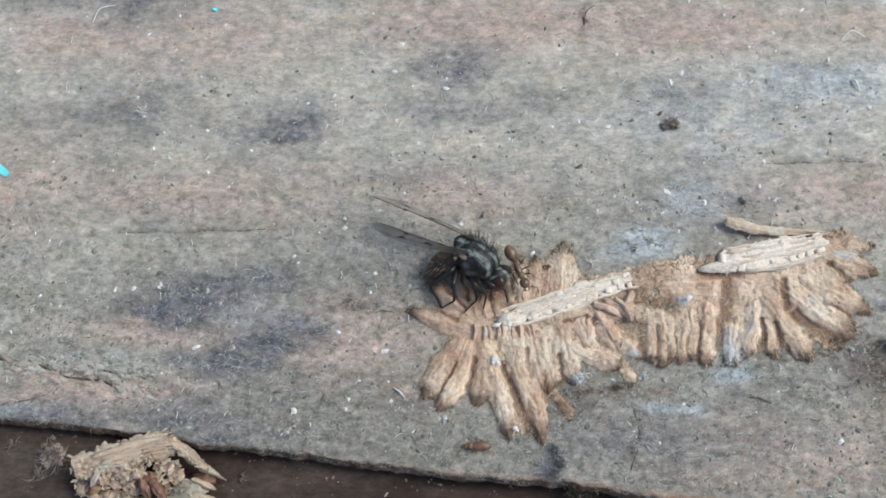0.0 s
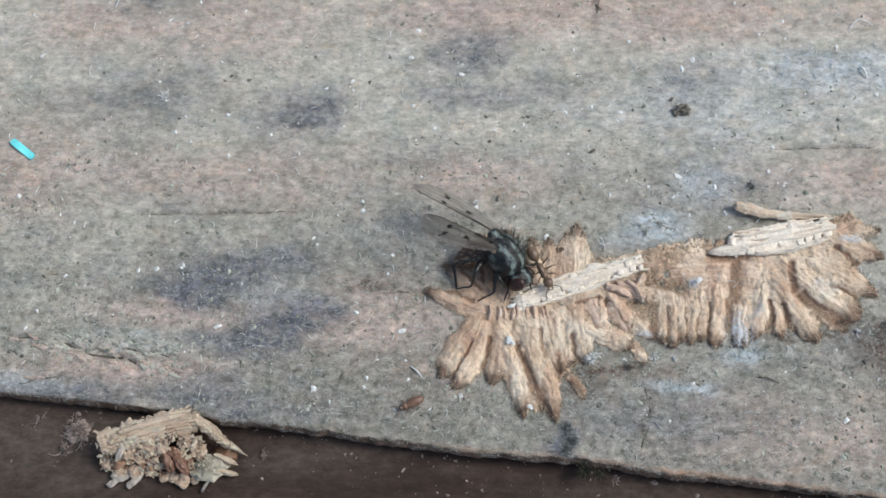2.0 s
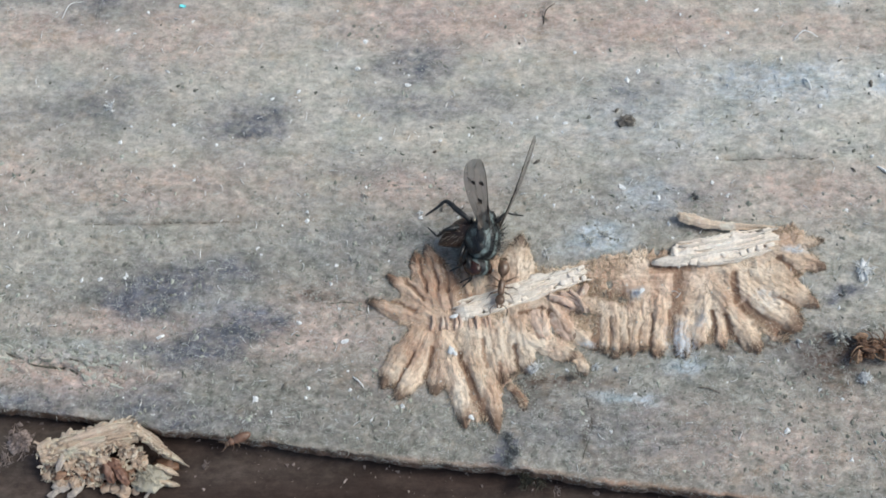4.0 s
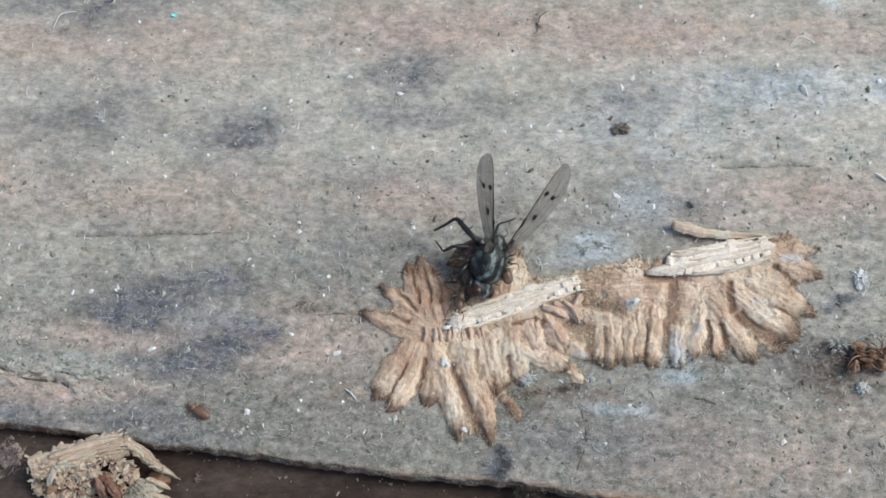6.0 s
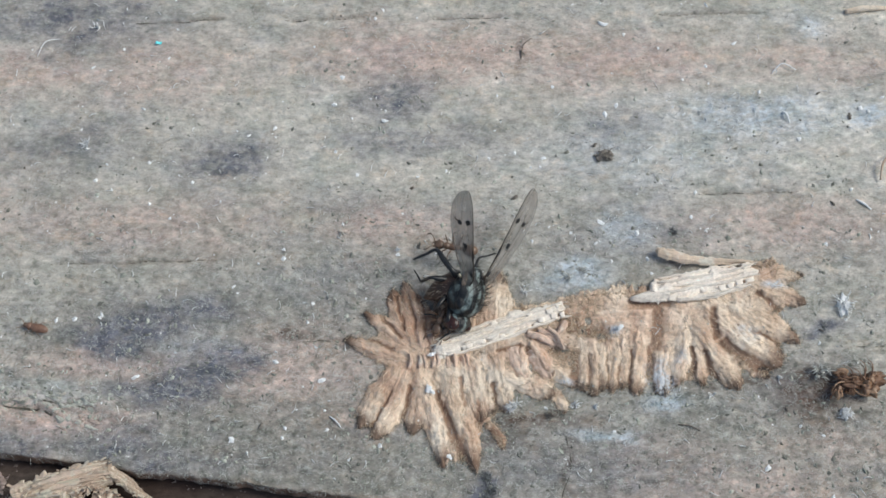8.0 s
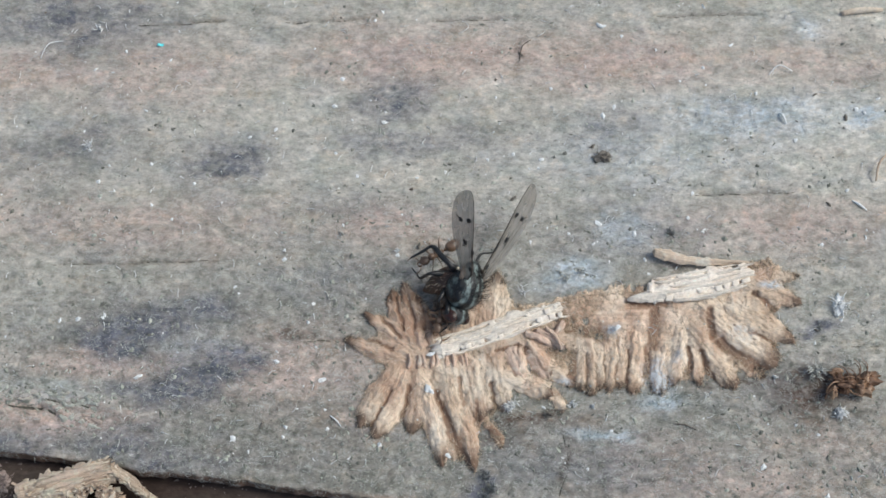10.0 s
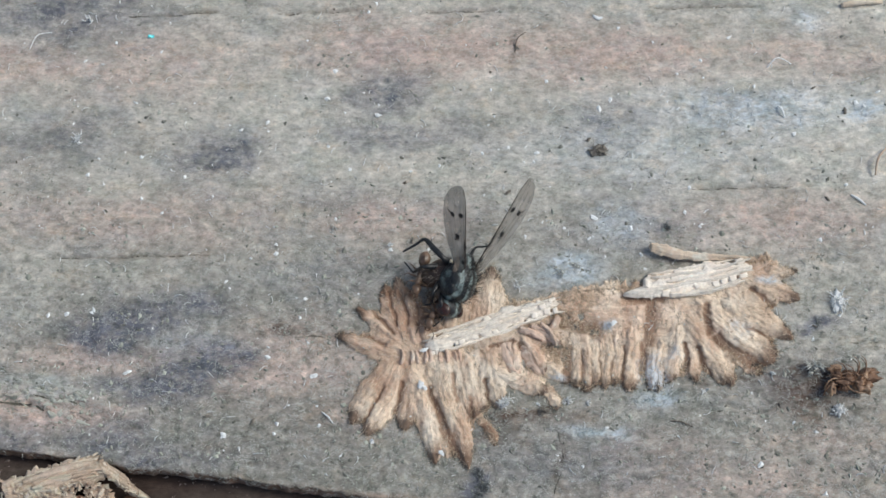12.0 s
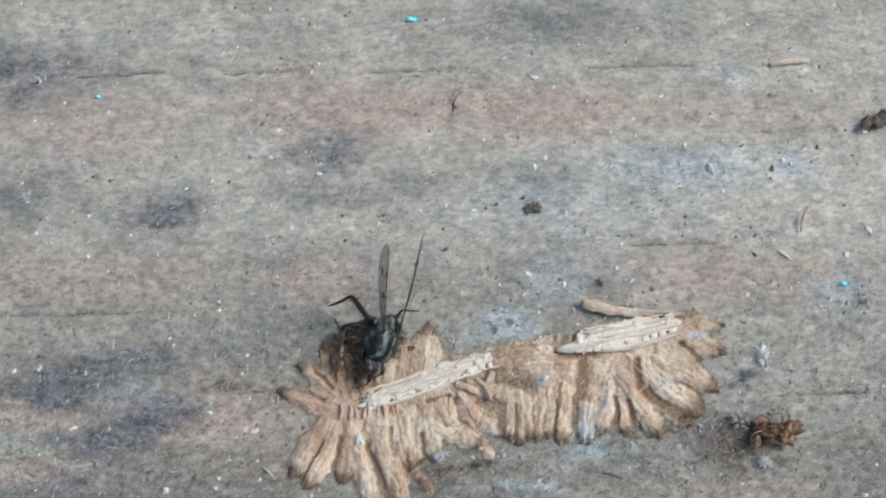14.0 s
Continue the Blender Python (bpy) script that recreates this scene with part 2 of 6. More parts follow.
def felt_material():
    """Packed chewed wood: pale tan felt with ochre, grey-beige and reddish parts, fibres along each finger, dark tips."""
    m = Mat("tan_frass", rough=0.88, spec=0.12)
    lay = m.attr("lay")
    along, across, chance_ = m.channels(lay)[:3]
    rot_shade, mould, red = m.channels(m.attr("stain"))[:3]
    streak = m.noise(1.0, 6, (3.0, 34.0, 11.0), 0.7, coords=lay)
    thread = m.noise(1.0, 5, (9.0, 90.0, 11.0), 0.7, coords=lay, shift=4.0)
    patch = m.noise(0.30, 6, rough=0.62)
    grey = m.noise(0.55, 7, rough=0.7, shift=25.0)
    felt = m.noise(3.2, 7, rough=0.78)
    c = m.ramp(patch, (0.35, (0.70, 0.52, 0.385)), (0.47, (0.875, 0.705, 0.545)), (0.60, (0.945, 0.815, 0.67)))
    c = m.mix(m.math("MULTIPLY", red, 0.8), c, m.mix(m.ramp(patch, (0.4, 0.0), (0.6, 1.0)), (0.58, 0.375, 0.275), (0.80, 0.595, 0.47)))
    c = m.mix(m.ramp(m.noise(0.26, 6, (1.6, 0.7, 1.0), 0.62, shift=73.0), (0.49, 0.0), (0.60, 0.75)), c, (0.58, 0.375, 0.27))
    c = m.mix(m.ramp(grey, (0.51, 0.0), (0.63, 0.5)), c, (0.64, 0.555, 0.455))
    c = m.mix(m.ramp(streak, (0.34, 0.6), (0.46, 0.0)), c, m.mix(1.0, c, (0.68, 0.55, 0.45), "MULTIPLY"))
    c = m.mix(m.ramp(streak, (0.54, 0.0), (0.68, 0.6)), c, (0.94, 0.82, 0.67))
    c = m.mix(1.0, c, m.ramp(thread, (0.30, 0.88), (0.5, 1.0), (0.70, 1.08)), "MULTIPLY")
    c = m.mix(1.0, c, m.ramp(felt, (0.34, 0.86), (0.5, 1.0), (0.66, 1.09)), "MULTIPLY")
    c = m.mix(m.ramp(m.noise(1.6, 6, rough=0.7, shift=61.0), (0.60, 0.0), (0.68, 0.55)), c, (0.33, 0.27, 0.22))
    tip = m.math("ADD", along, m.math("MULTIPLY", m.math("SUBTRACT", felt, 0.5), 0.35))
    c = m.mix(m.ramp(tip, (0.70, 0.0), (0.88, 0.88)), c, (0.17, 0.11, 0.08))
    c = m.mix(1.0, c, m.ramp(chance_, (0.0, 0.85), (1.0, 1.05)), "MULTIPLY")
    # brown covers decay and the shade painted into creases
    c = m.mix(m.ramp(m.math("ADD", rot_shade, m.math("MULTIPLY", m.math("SUBTRACT", felt, 0.5), 0.5)), (0.12, 0.0), (0.62, 0.8)), c, (0.25, 0.145, 0.095))
    mould = m.math("MULTIPLY", mould, m.ramp(m.noise(1.3, 6, rough=0.75, shift=35.0), (0.40, 0.15), (0.60, 1.0)))
    c = m.mix(m.ramp(mould, (0.06, 0.0), (0.50, 0.92)), c, (0.60, 0.63, 0.665))
    m.colour(c)
    return m.bump(m.math("ADD", m.math("MULTIPLY", streak, 0.5), m.math("ADD", m.math("MULTIPLY", thread, 0.3), felt)), 0.07).m


BOARD = wood_board_material()
TAN = felt_material()
PINKTAN = tan_material("pinkish_frass", (0.84, 0.645, 0.525), (0.66, 0.465, 0.355), 9.0, 0.2, 0.15)
CREAM = tan_material("cream_wood_fibre", (0.96, 0.895, 0.80), (0.86, 0.755, 0.65), 8.0, 0.1, 0.15, 0.45)
CELL = plain_material("cream_wood_cell", (0.84, 0.73, 0.62), (0.96, 0.90, 0.81), 0.7, 0.8, 0.2, 0.1)
DARKWOOD = ledge_material()
WHITE = plain_material("chalky_white", (0.70, 0.71, 0.71), (0.88, 0.89, 0.89), 4.0, 0.8, 0.3)
PALEGREY = plain_material("grey_white_fluff", (0.42, 0.425, 0.40), (0.64, 0.64, 0.60), 4.0, 0.85, 0.2, by_island=True)
DARKBIT = plain_material("black_brown_crumb", (0.085, 0.070, 0.058), (0.20, 0.165, 0.135), 4.0, 0.8, 0.3)
CRACKED = plain_material("dark_crack", (0.055, 0.052, 0.044), (0.15, 0.145, 0.125), 4.0, 0.9, 0.1)
CRUMB = plain_material("lichen_crumbs", (0.17, 0.175, 0.15), (0.38, 0.375, 0.33), 0.35, 0.9, 0.2, by_island=True)
CRUMBTAN = plain_material("crumbled_tan_wood", (0.40, 0.285, 0.21), (0.66, 0.535, 0.425), 1.2, 0.85, 0.2, 0.12)
TURQUOISE = plain_material("turquoise_plastic", (0.16, 0.80, 0.86), (0.26, 0.90, 0.92), 2.0, 0.45, 0.5)
AMBER = plain_material("amber_brown_shell", (0.085, 0.045, 0.028), (0.25, 0.14, 0.085), 1.6, 0.5, 0.4)
ANTSKIN = plain_material("brown_ant_cuticle", (0.075, 0.045, 0.030), (0.23, 0.145, 0.095), 1.6, 0.32, 0.6)
BUGSKIN = plain_material("rust_brown_cuticle", (0.13, 0.068, 0.045), (0.25, 0.145, 0.10), 2.0, 0.4, 0.5)
BLACK = plain_material("black_cuticle", (0.008, 0.008, 0.009), (0.028, 0.028, 0.03), 3.0, 0.35, 0.5)
ABDOMEN = plain_material("dark_banded_abdomen", (0.020, 0.014, 0.012), (0.10, 0.058, 0.040), 1.4, 0.45, 0.45)
EYE = plain_material("dark_red_compound_eye", (0.018, 0.009, 0.008), (0.058, 0.023, 0.017), 4.0, 0.27, 0.5)
THORAX = thorax_material()
WING = wing_material()
VEIN = plain_material("brown_vein", (0.035, 0.026, 0.02), (0.07, 0.05, 0.04), 2.0, 0.5)


# ---- mesh helpers, all in millimetres ----
def chance(x, y, seed):
    """Smooth value noise of numpy arrays, 0 to 1, one cell a unit."""
    xi, yi = np.floor(x).astype(np.int64), np.floor(y).astype(np.int64)
    fx, fy = x - xi, y - yi
    fx, fy = fx * fx * (3 - 2 * fx), fy * fy * (3 - 2 * fy)

    def h(i, j):
        v = (i * 374761393 + j * 668265263 + seed * 974711) & 0xFFFFFFFF
        v = ((v ^ (v >> 13)) * 1274126177) & 0xFFFFFFFF
        return ((v ^ (v >> 16)) & 0xFFFF) / 65535.0

    return (h(xi, yi) * (1 - fx) + h(xi + 1, yi) * fx) * (1 - fy) + (h(xi, yi + 1) * (1 - fx) + h(xi + 1, yi + 1) * fx) * fy


def fractal(x, y, seed, octaves=4):
    return sum(chance(x * 2 ** k, y * 2 ** k, seed + k) * 0.5 ** k for k in range(octaves)) / (2 - 0.5 ** (octaves - 1))


def part(name, bm, material, parent=None, label="", smooth=True):
    """Links a bmesh, built in millimetres, as one mesh object under parent."""
    me = bpy.data.meshes.new(name)
    bmesh.ops.scale(bm, vec=(MM, MM, MM), verts=bm.verts)
    bmesh.ops.recalc_face_normals(bm, faces=bm.faces)
    bm.to_mesh(me)
    bm.free()
    me.materials.append(material)
    for p in me.polygons:
        p.use_smooth = smooth
    ob = new(name, me)
    if parent:
        ob.parent = parent
    if label:
        tagged(ob, label)
    return ob


def at(x, y, z=0.0, rx=0, ry=0, rz=0):
    return pose(x * MM, y * MM, z * MM, rx, ry, rz)


def ball(bm, centre, radii, m=Matrix(), seg=16, rings=10, rough=0.0, seed=0):
    made = bmesh.ops.create_uvsphere(bm, u_segments=seg, v_segments=rings, radius=1.0)["verts"]
    for v in made:
        k = 1 + rough * (noise.noise(v.co * 1.7 + Vector((seed * 3.1, 0, 0))) + 0.5 * noise.noise(v.co * 4.0 + Vector((0, seed * 2.3, 0))))
        v.co = Vector(centre) + m.to_3x3() @ Vector([a * b * k for a, b in zip(v.co, radii)])
    return made


def tube(bm, pts, radii, n=6, cap=True):
    """A swept round bar through pts with a radius at each."""
    pts = [Vector(p) for p in pts]
    rings = []
    side = None
    for i, p in enumerate(pts):
        d = (pts[min(i + 1, len(pts) - 1)] - pts[max(i - 1, 0)]).normalized()
        if side is None:
            side = d.orthogonal().normalized()
        side = (side - d * side.dot(d)).normalized()
        up = d.cross(side)
        rings.append([bm.verts.new(p + radii[i] * (math.cos(a) * side + math.sin(a) * up)) for a in [2 * math.pi * k / n for k in range(n)]])
    for a, b in zip(rings, rings[1:]):
        for k in range(n):
            bm.faces.new((a[k], a[(k + 1) % n], b[(k + 1) % n], b[k]))
    if cap:
        bm.faces.new(rings[0][::-1])
        bm.faces.new(rings[-1])


def smooth_path(pts, n):
    """n points of a rounded line through pts."""
    p = np.array([pts[0], *pts, pts[-1]], float)
    out = []
    for t in np.linspace(0, len(pts) - 1 - 1e-9, n):
        i = int(t)
        f = t - i
        a, b, c, d = p[i], p[i + 1], p[i + 2], p[i + 3]
        out.append(0.5 * (2 * b + (c - a) * f + (2 * a - 5 * b + 4 * c - d) * f * f + (3 * b - a - 3 * c + d) * f ** 3))
    return np.array(out)


def chip_mesh(bm, centre, size, flat=0.4, seed=0, turn=0.0):
    """A broken flake: a lump with knocked-off corners."""
    rnd = random.Random(seed)
    made = bmesh.ops.create_icosphere(bm, subdivisions=1, radius=1.0)["verts"]
    rz = Matrix.Rotation(turn, 3, "Z")
    sx, sy = size * rnd.uniform(0.8, 1.3), size * rnd.uniform(0.5, 0.9)
    for v in made:
        k = rnd.uniform(0.5, 1.35)
        v.co = Vector(centre) + rz @ Vector((v.co.x * sx * k, v.co.y * sy * k, v.co.z * size * flat * k))


# ---- the weathered board ----
EDGE = np.array([(-140, -5.0), (-35.2, -13.2), (-30.2, -13.7), (-22.8, -14.6), (-18.0, -15.2), (-8.7, -16.4), (-1.3, -17.3), (5.1, -17.8), (11.7, -18.7), (19.0, -19.5), (27.2, -20.5), (150, -34.0)])
LOWER_Z = -2.0
GROUND_Z = -24.0


def board_edge(x):
    return np.interp(x, EDGE[:, 0], EDGE[:, 1]) + 0.22 * (fractal(x * 0.3, x * 0, 5) - 0.5) + 0.30 * (fractal(x * 1.9, x * 0, 8, 5) - 0.5)


# bands and blotches of the surface: x, y, half length, half width, strength
PINK = [(-23.5, -7.4, 5.0, 0.9, 0.9), (-10.5, -8.4, 4.5, 1.6, 0.8), (0.5, 17.2, 8.5, 2.2, 1.0), (-20.6, 16.0, 6, 2.4, 0.66), (-21, 3.3, 9, 2.0, 0.55), (27, 3.0, 8, 1.8, 0.7), (14.6, 16.5, 8, 2.2, 0.9), (-27, -11.2, 6, 1.3, 0.9), (-9.1, -7.0, 6, 1.8, 0.75),
        (-2.2, 3.0, 4.5, 1.6, 0.7), (-31, 16, 5, 1.7, 0.8), (31, 16.4, 8, 1.6, 0.6), (-36, 4, 5, 3, 0.7), (22, -16.5, 8, 1.8, 0.55), (29, -13.5, 5, 1.4, 0.45), (16.5, -13.8, 4, 1.0, 0.4), (-4, -11, 4, 1.5, 0.4)]
# brown stains, with the husk's and splinter's cast shadows painted in
BROWN_AND_SHADOW = [(27.9, -10.0, 1.5, 1.7, 1.0), (28.2, -9.4, 2.3, 1.3, 0.95), (26.0, -8.7, 2.2, 0.5, 0.5), (8.6, -11.5, 3.2, 0.4, 0.75), (10.0, -14.6, 0.3, 2.4, 0.55), (5.0, -12.9, 0.7, 0.6, 0.7), (7.6, 17.2, 0.5, 1.0, 0.5), (-9.0, -4.9, 2.4, 0.5, 0.5), (0.5, -3.5, 2.6, 1.6, 0.4), (11.9, -4.9, 1.5, 0.35, 0.55), (10.2, -7.4, 0.8, 0.7, 0.4), (9.7, -11.0, 0.5, 0.7, 0.8), (6.3, -11.9, 1.2, 0.7, 0.5), (20.6, -9.3, 1.5, 0.4, 0.5), (24.0, -9.0, 1.6, 0.4, 0.5), (18.8, 0.0, 1.6, 0.35, 0.4)]
STAIN = [(-15.0, 8.4, 3.0, 1.5, 0.72), (-13.2, 8.9, 1.3, 1.2, 0.4), (-27.5, 9.8, 4.4, 1.6, 0.46), (-22.4, -5.4, 3.0, 1.4, 0.9), (-19.6, -4.4, 3.0, 1.4, 0.85), (-16.6, -3.6, 2.6, 1.1, 0.7), (-18.8, -9.4, 2.8, 1.1, 1.0), (-16.2, -8.3, 2.8, 1.3, 1.0), (-13.6, -7.0, 2.2, 1.1, 0.8), (-2.7, 13.4, 2.6, 1.8, 0.65),
         (-1.5, 10.1, 5.0, 1.0, 0.5), (-20.9, -13.2, 2.6, 1.8, 0.55), (14.5, 10.8, 3.2, 1.8, 0.45), (-31.5, -13.3, 8.0, 1.0, 0.6), (-18, -14.4, 4.5, 1.0, 0.5), (-5.0, 4.5, 2.0, 1.2, 0.25), (-28, 20.5, 6, 2.5, 0.6), (18.4, 2.4, 1.0, 0.8, 0.5),
         # (26.5, -8.9) belongs to the husk's painted shadow
         (28.9, -4.9, 1.1, 0.5, 0.8), (15.5, 3.0, 4.5, 2.4, 0.34), (11.0, -14.6, 6.0, 2.0, 0.34), (-6.0, -1.2, 3.5, 1.6, 0.34), (26.5, -8.9, 3.0, 1.6, 0.4), (4.6, -16.3, 0.8, 1.6, 0.85), (15, 25, 7, 1.5, 0.4)]
BLOOM = [(11.2, -0.9, 1.8, 1.2, 0.9), (25.5, 11.8, 6.0, 1.6, 0.6), (14.8, 2.8, 1.6, 1.5, 0.55), (12.4, -12.45, 1.5, 0.36, 1.0), (13.4, -12.5, 1.1, 0.40, 1.0), (16.9, -10.3, 1.1, 0.7, 1.0), (-35, -12.6, 3.0, 0.5, 0.4), (-16.6, -6.1, 2.6, 0.6, 0.2), (17.2, 8.8, 8, 2.0, 0.3), (34.2, 11.9, 1.8, 0.9, 0.75), (29.8, 19.2, 0.9, 0.9, 0.4), (-26.5, -9.5, 3.0, 0.5, 0.25), (37, 1.5, 2.0, 1.2, 0.5)]
KNOT = [(-29.5, -9.8, 4.0, 0.9, 1.0), (-25.0, -10.2, 3.2, 0.9, 1.0)]
# cracks: from x, y to x, y, half width, depth
CRACKS = [(-27.5, 0.2, -14.0, 0.5, 0.10, 0.5), (-22.7, 20.1, -15.5, 20.5, 0.13, 0.6), (-11.0, 20.2, -4.3, 20.5, 0.11, 0.5), (0.6, 20.3, 6.3, 20.5, 0.11, 0.5), (18.4, 20.5, 26.8, 20.7, 0.10, 0.5), (20.5, 5.4, 28.0, 5.6, 0.10, 0.45),
          (-8.4, -5.75, -5.2, -5.6, 0.12, 0.6), (-36.3, -9.05, -33.0, -9.2, 0.14, 0.4), (-31.6, -9.55, -29.8, -10.35, 0.26, 0.9), (-29.8, -10.35, -27.2, -10.55, 0.28, 1.0), (-27.2, -10.55, -26.3, -11.1, 0.22, 0.8), (-27.1, -9.86, -25.8, -10.2, 0.20, 0.8), (-25.2, -10.2, -23.3, -10.7, 0.22, 0.8), (-36.0, -10.1, -35.2, -10.2, 0.14, 0.5), (-34.6, -12.5, -30.9, -11.7, 0.12, 0.4), (9.9, -12.4, 10.3, -14.6, 0.06, 0.4), (10.3, -14.6, 9.5, -17.6, 0.06, 0.4), (31, -6.3, 38, -6.1, 0.1, 0.4)]


def blotch(x, y, rows, seed, warp=1.0):
    """Soft uneven patches, 0 to 1."""
    out = np.zeros_like(x)
    wx, wy = 2.6 * warp * (fractal(x * 0.35 / warp, y * 0.7 / warp, seed) - 0.5), 1.8 * warp * (fractal(x * 0.4 / warp, y * 0.8 / warp, seed + 9) - 0.5)
    rag = 0.6 + 0.7 * (fractal(x * 1.1, y * 1.7, seed + 17) - 0.12) + 0.5 * (fractal(x * 2.6, y * 3.4, seed + 27, 2) - 0.45)
    for cx, cy, rx, ry, k in rows:
        d = ((x - cx + wx) / rx) ** 2 + ((y - cy + wy) / ry) ** 2
        out = np.maximum(out, k * np.exp(-0.62 * d ** 1.15))
    return np.clip(out * rag * 1.25, 0, 1)


def board_surface(x, y):
    """Height of the board's top in millimetres, and its colour."""
    wx, wy = x + 1.5 * fractal(x * 0.3, y * 0.4, 21), y + 1.2 * (fractal(x * 0.12, y * 0.35, 22) + 0.5 * fractal(x * 0.8, y * 0.9, 23))
    x0, y0, x, y = x, y, wx, wy
    z = 0.22 * (fractal(x * 0.15, y * 0.4, 31) - 0.5) + 0.16 * (fractal(x * 1.1, y * 1.8, 41) - 0.5) + 0.14 * (fractal(x * 1.7, y * 2.2, 51, 3) - 0.5)
    c = np.empty((*x.shape, 3))
    grain = fractal(x * 0.10, y * 0.40, 3, 5)[..., None]
    c[:] = np.array((0.375, 0.350, 0.312)) * (1 - grain) + np.array((0.462, 0.430, 0.382)) * grain
    patch = np.clip((fractal(x * 0.13, y * 0.28, 71) - 0.45) * 3.0, 0, 1)[..., None]
    c = c * (1 - 0.5 * patch) + np.array((0.535, 0.502, 0.442)) * 0.5 * patch
    x, y = x0, y0
    # brightness falloff painted into the base colour: darker by the edge, lighter farther back
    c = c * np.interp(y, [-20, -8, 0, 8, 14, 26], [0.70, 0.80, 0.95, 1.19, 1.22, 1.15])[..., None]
    # base colour made lighter in two broad soft patches
    c = c * (1 + 0.17 * np.exp(-((x - 31) / 7) ** 2 - ((y + 4) / 5) ** 2) + 0.10 * np.exp(-((x + 10) / 15) ** 2 - ((y - 9) / 8) ** 2))[..., None]
    drift = (fractal(x * 0.22, y * 0.34, 77, 5) - 0.5)[..., None]
    c = c * (1 + 0.55 * drift) * np.interp(x, [-34, -5, 12, 36], [0.99, 0.98, 1.0, 1.10])[..., None]
    knot = blotch(x, y, KNOT, 19, 0.6)
    z = z + 0.55 * knot * (fractal(x * 0.9 + y * 0.5, y * 1.8 + x * 0.4, 97) - 0.3)
    k = (knot * np.clip((fractal(x * 0.8 + y * 0.5, y * 2.0 + x * 0.4, 98) - 0.42) * 6, 0, 1))[..., None]
    c = c * (1 - 0.7 * k) + np.array((0.50, 0.52, 0.46)) * 0.7 * k
    for ax, ay, bx, by, w, deep in CRACKS:
        dx, dy = bx - ax, by - ay
        t = np.clip(((x - ax) * dx + (y - ay) * dy) / (dx * dx + dy * dy), 0, 1)
        wob = 0.30 * (fractal(x * 0.8, x * 0 + ay, 91) - 0.5)
        d = np.hypot(x - ax - t * dx, y - ay - t * dy + wob)
        k = np.exp(-(d / w) ** 2) * np.clip(np.minimum(t, 1 - t) * 12, 0.0, 1) * (0.45 + 0.8 * fractal(x * 0.9, y * 0.5, 95))
        z = z - 0.5 * deep * k
        c = c * (1 - np.clip(k, 0, 1)[..., None] * 0.45)
    return z, np.clip(c, 0.01, 0.9)


def board_marks(x, y):
    """How much stain, pink wood, bloom, and brown with painted shadow there is."""
    return [blotch(x, y, rows, seed) for rows, seed in ((STAIN, 12), (PINK, 11), (BLOOM, 13), (BROWN_AND_SHADOW, 16))]


def crack_lines(board):
    """The dark slits of the cracks, broken into short runs."""
    rnd = random.Random(17)
    for ax, ay, bx, by, w, deep in CRACKS:
        n = max(8, int(math.hypot(bx - ax, by - ay) / 0.35))
        ts = np.linspace(0, 1, n)
        xs = ax + (bx - ax) * ts
        ys = ay + (by - ay) * ts - 0.30 * (fractal(xs * 0.8, xs * 0 + ay, 91) - 0.5)
        if abs(bx - ax) < 1:
            xs = xs + 0.5 * (fractal(ys * 0.8, ys * 0 + 3, 92) - 0.5)
        zs, _ = board_surface(xs[None], ys[None])
        k = 0
        while k < n - 3:
            run = rnd.randint(5, 16)
            ids = list(range(k, min(k + run, n)))
            if len(ids) >= 3:
                bm = bmesh.new()
                tube(bm, [(xs[i], ys[i], zs[0, i] + 0.0) for i in ids], [w * 0.50 * math.sin(math.pi * (q + 0.3) / (len(ids) - 0.4)) * rnd.uniform(0.6, 1.1) + 0.015 for q in range(len(ids))], 5)
                part("crack", bm, CRACKED, board)
            k += run + rnd.randint(0, 3)


def spaced(lo, near0, near1, hi, step):
    return np.concatenate([np.linspace(lo, near0, 24)[:-1], np.arange(near0, near1, step), np.linspace(near1, hi, 24)])


def grid_object(name, x, y, z, colour, material, colour_name="tint"):
    rows, cols = x.shape
    verts = np.stack([x, y, z], -1).reshape(-1, 3) * MM
    a = np.arange(rows * cols).reshape(rows, cols)
    quads = np.stack([a[:-1, :-1], a[:-1, 1:], a[1:, 1:], a[1:, :-1]], -1).reshape(-1, 4)
    me = bpy.data.meshes.new(name)
    me.vertices.add(len(verts))
    me.vertices.foreach_set("co", verts.ravel())
    me.loops.add(quads.size)
    me.loops.foreach_set("vertex_index", quads.ravel())
    me.polygons.add(len(quads))
    me.polygons.foreach_set("loop_start", np.arange(0, quads.size, 4))
    me.polygons.foreach_set("loop_total", np.full(len(quads), 4))
    me.polygons.foreach_set("use_smooth", np.ones(len(quads), bool))
    me.update(calc_edges=True)
    if colour is not None:
        at_ = me.color_attributes.new(colour_name, "FLOAT_COLOR", "POINT")
        at_.data.foreach_set("color", np.concatenate([colour.reshape(-1, 3), np.ones((rows * cols, 1))], 1).ravel())
    me.materials.append(material)
    return new(name, me)


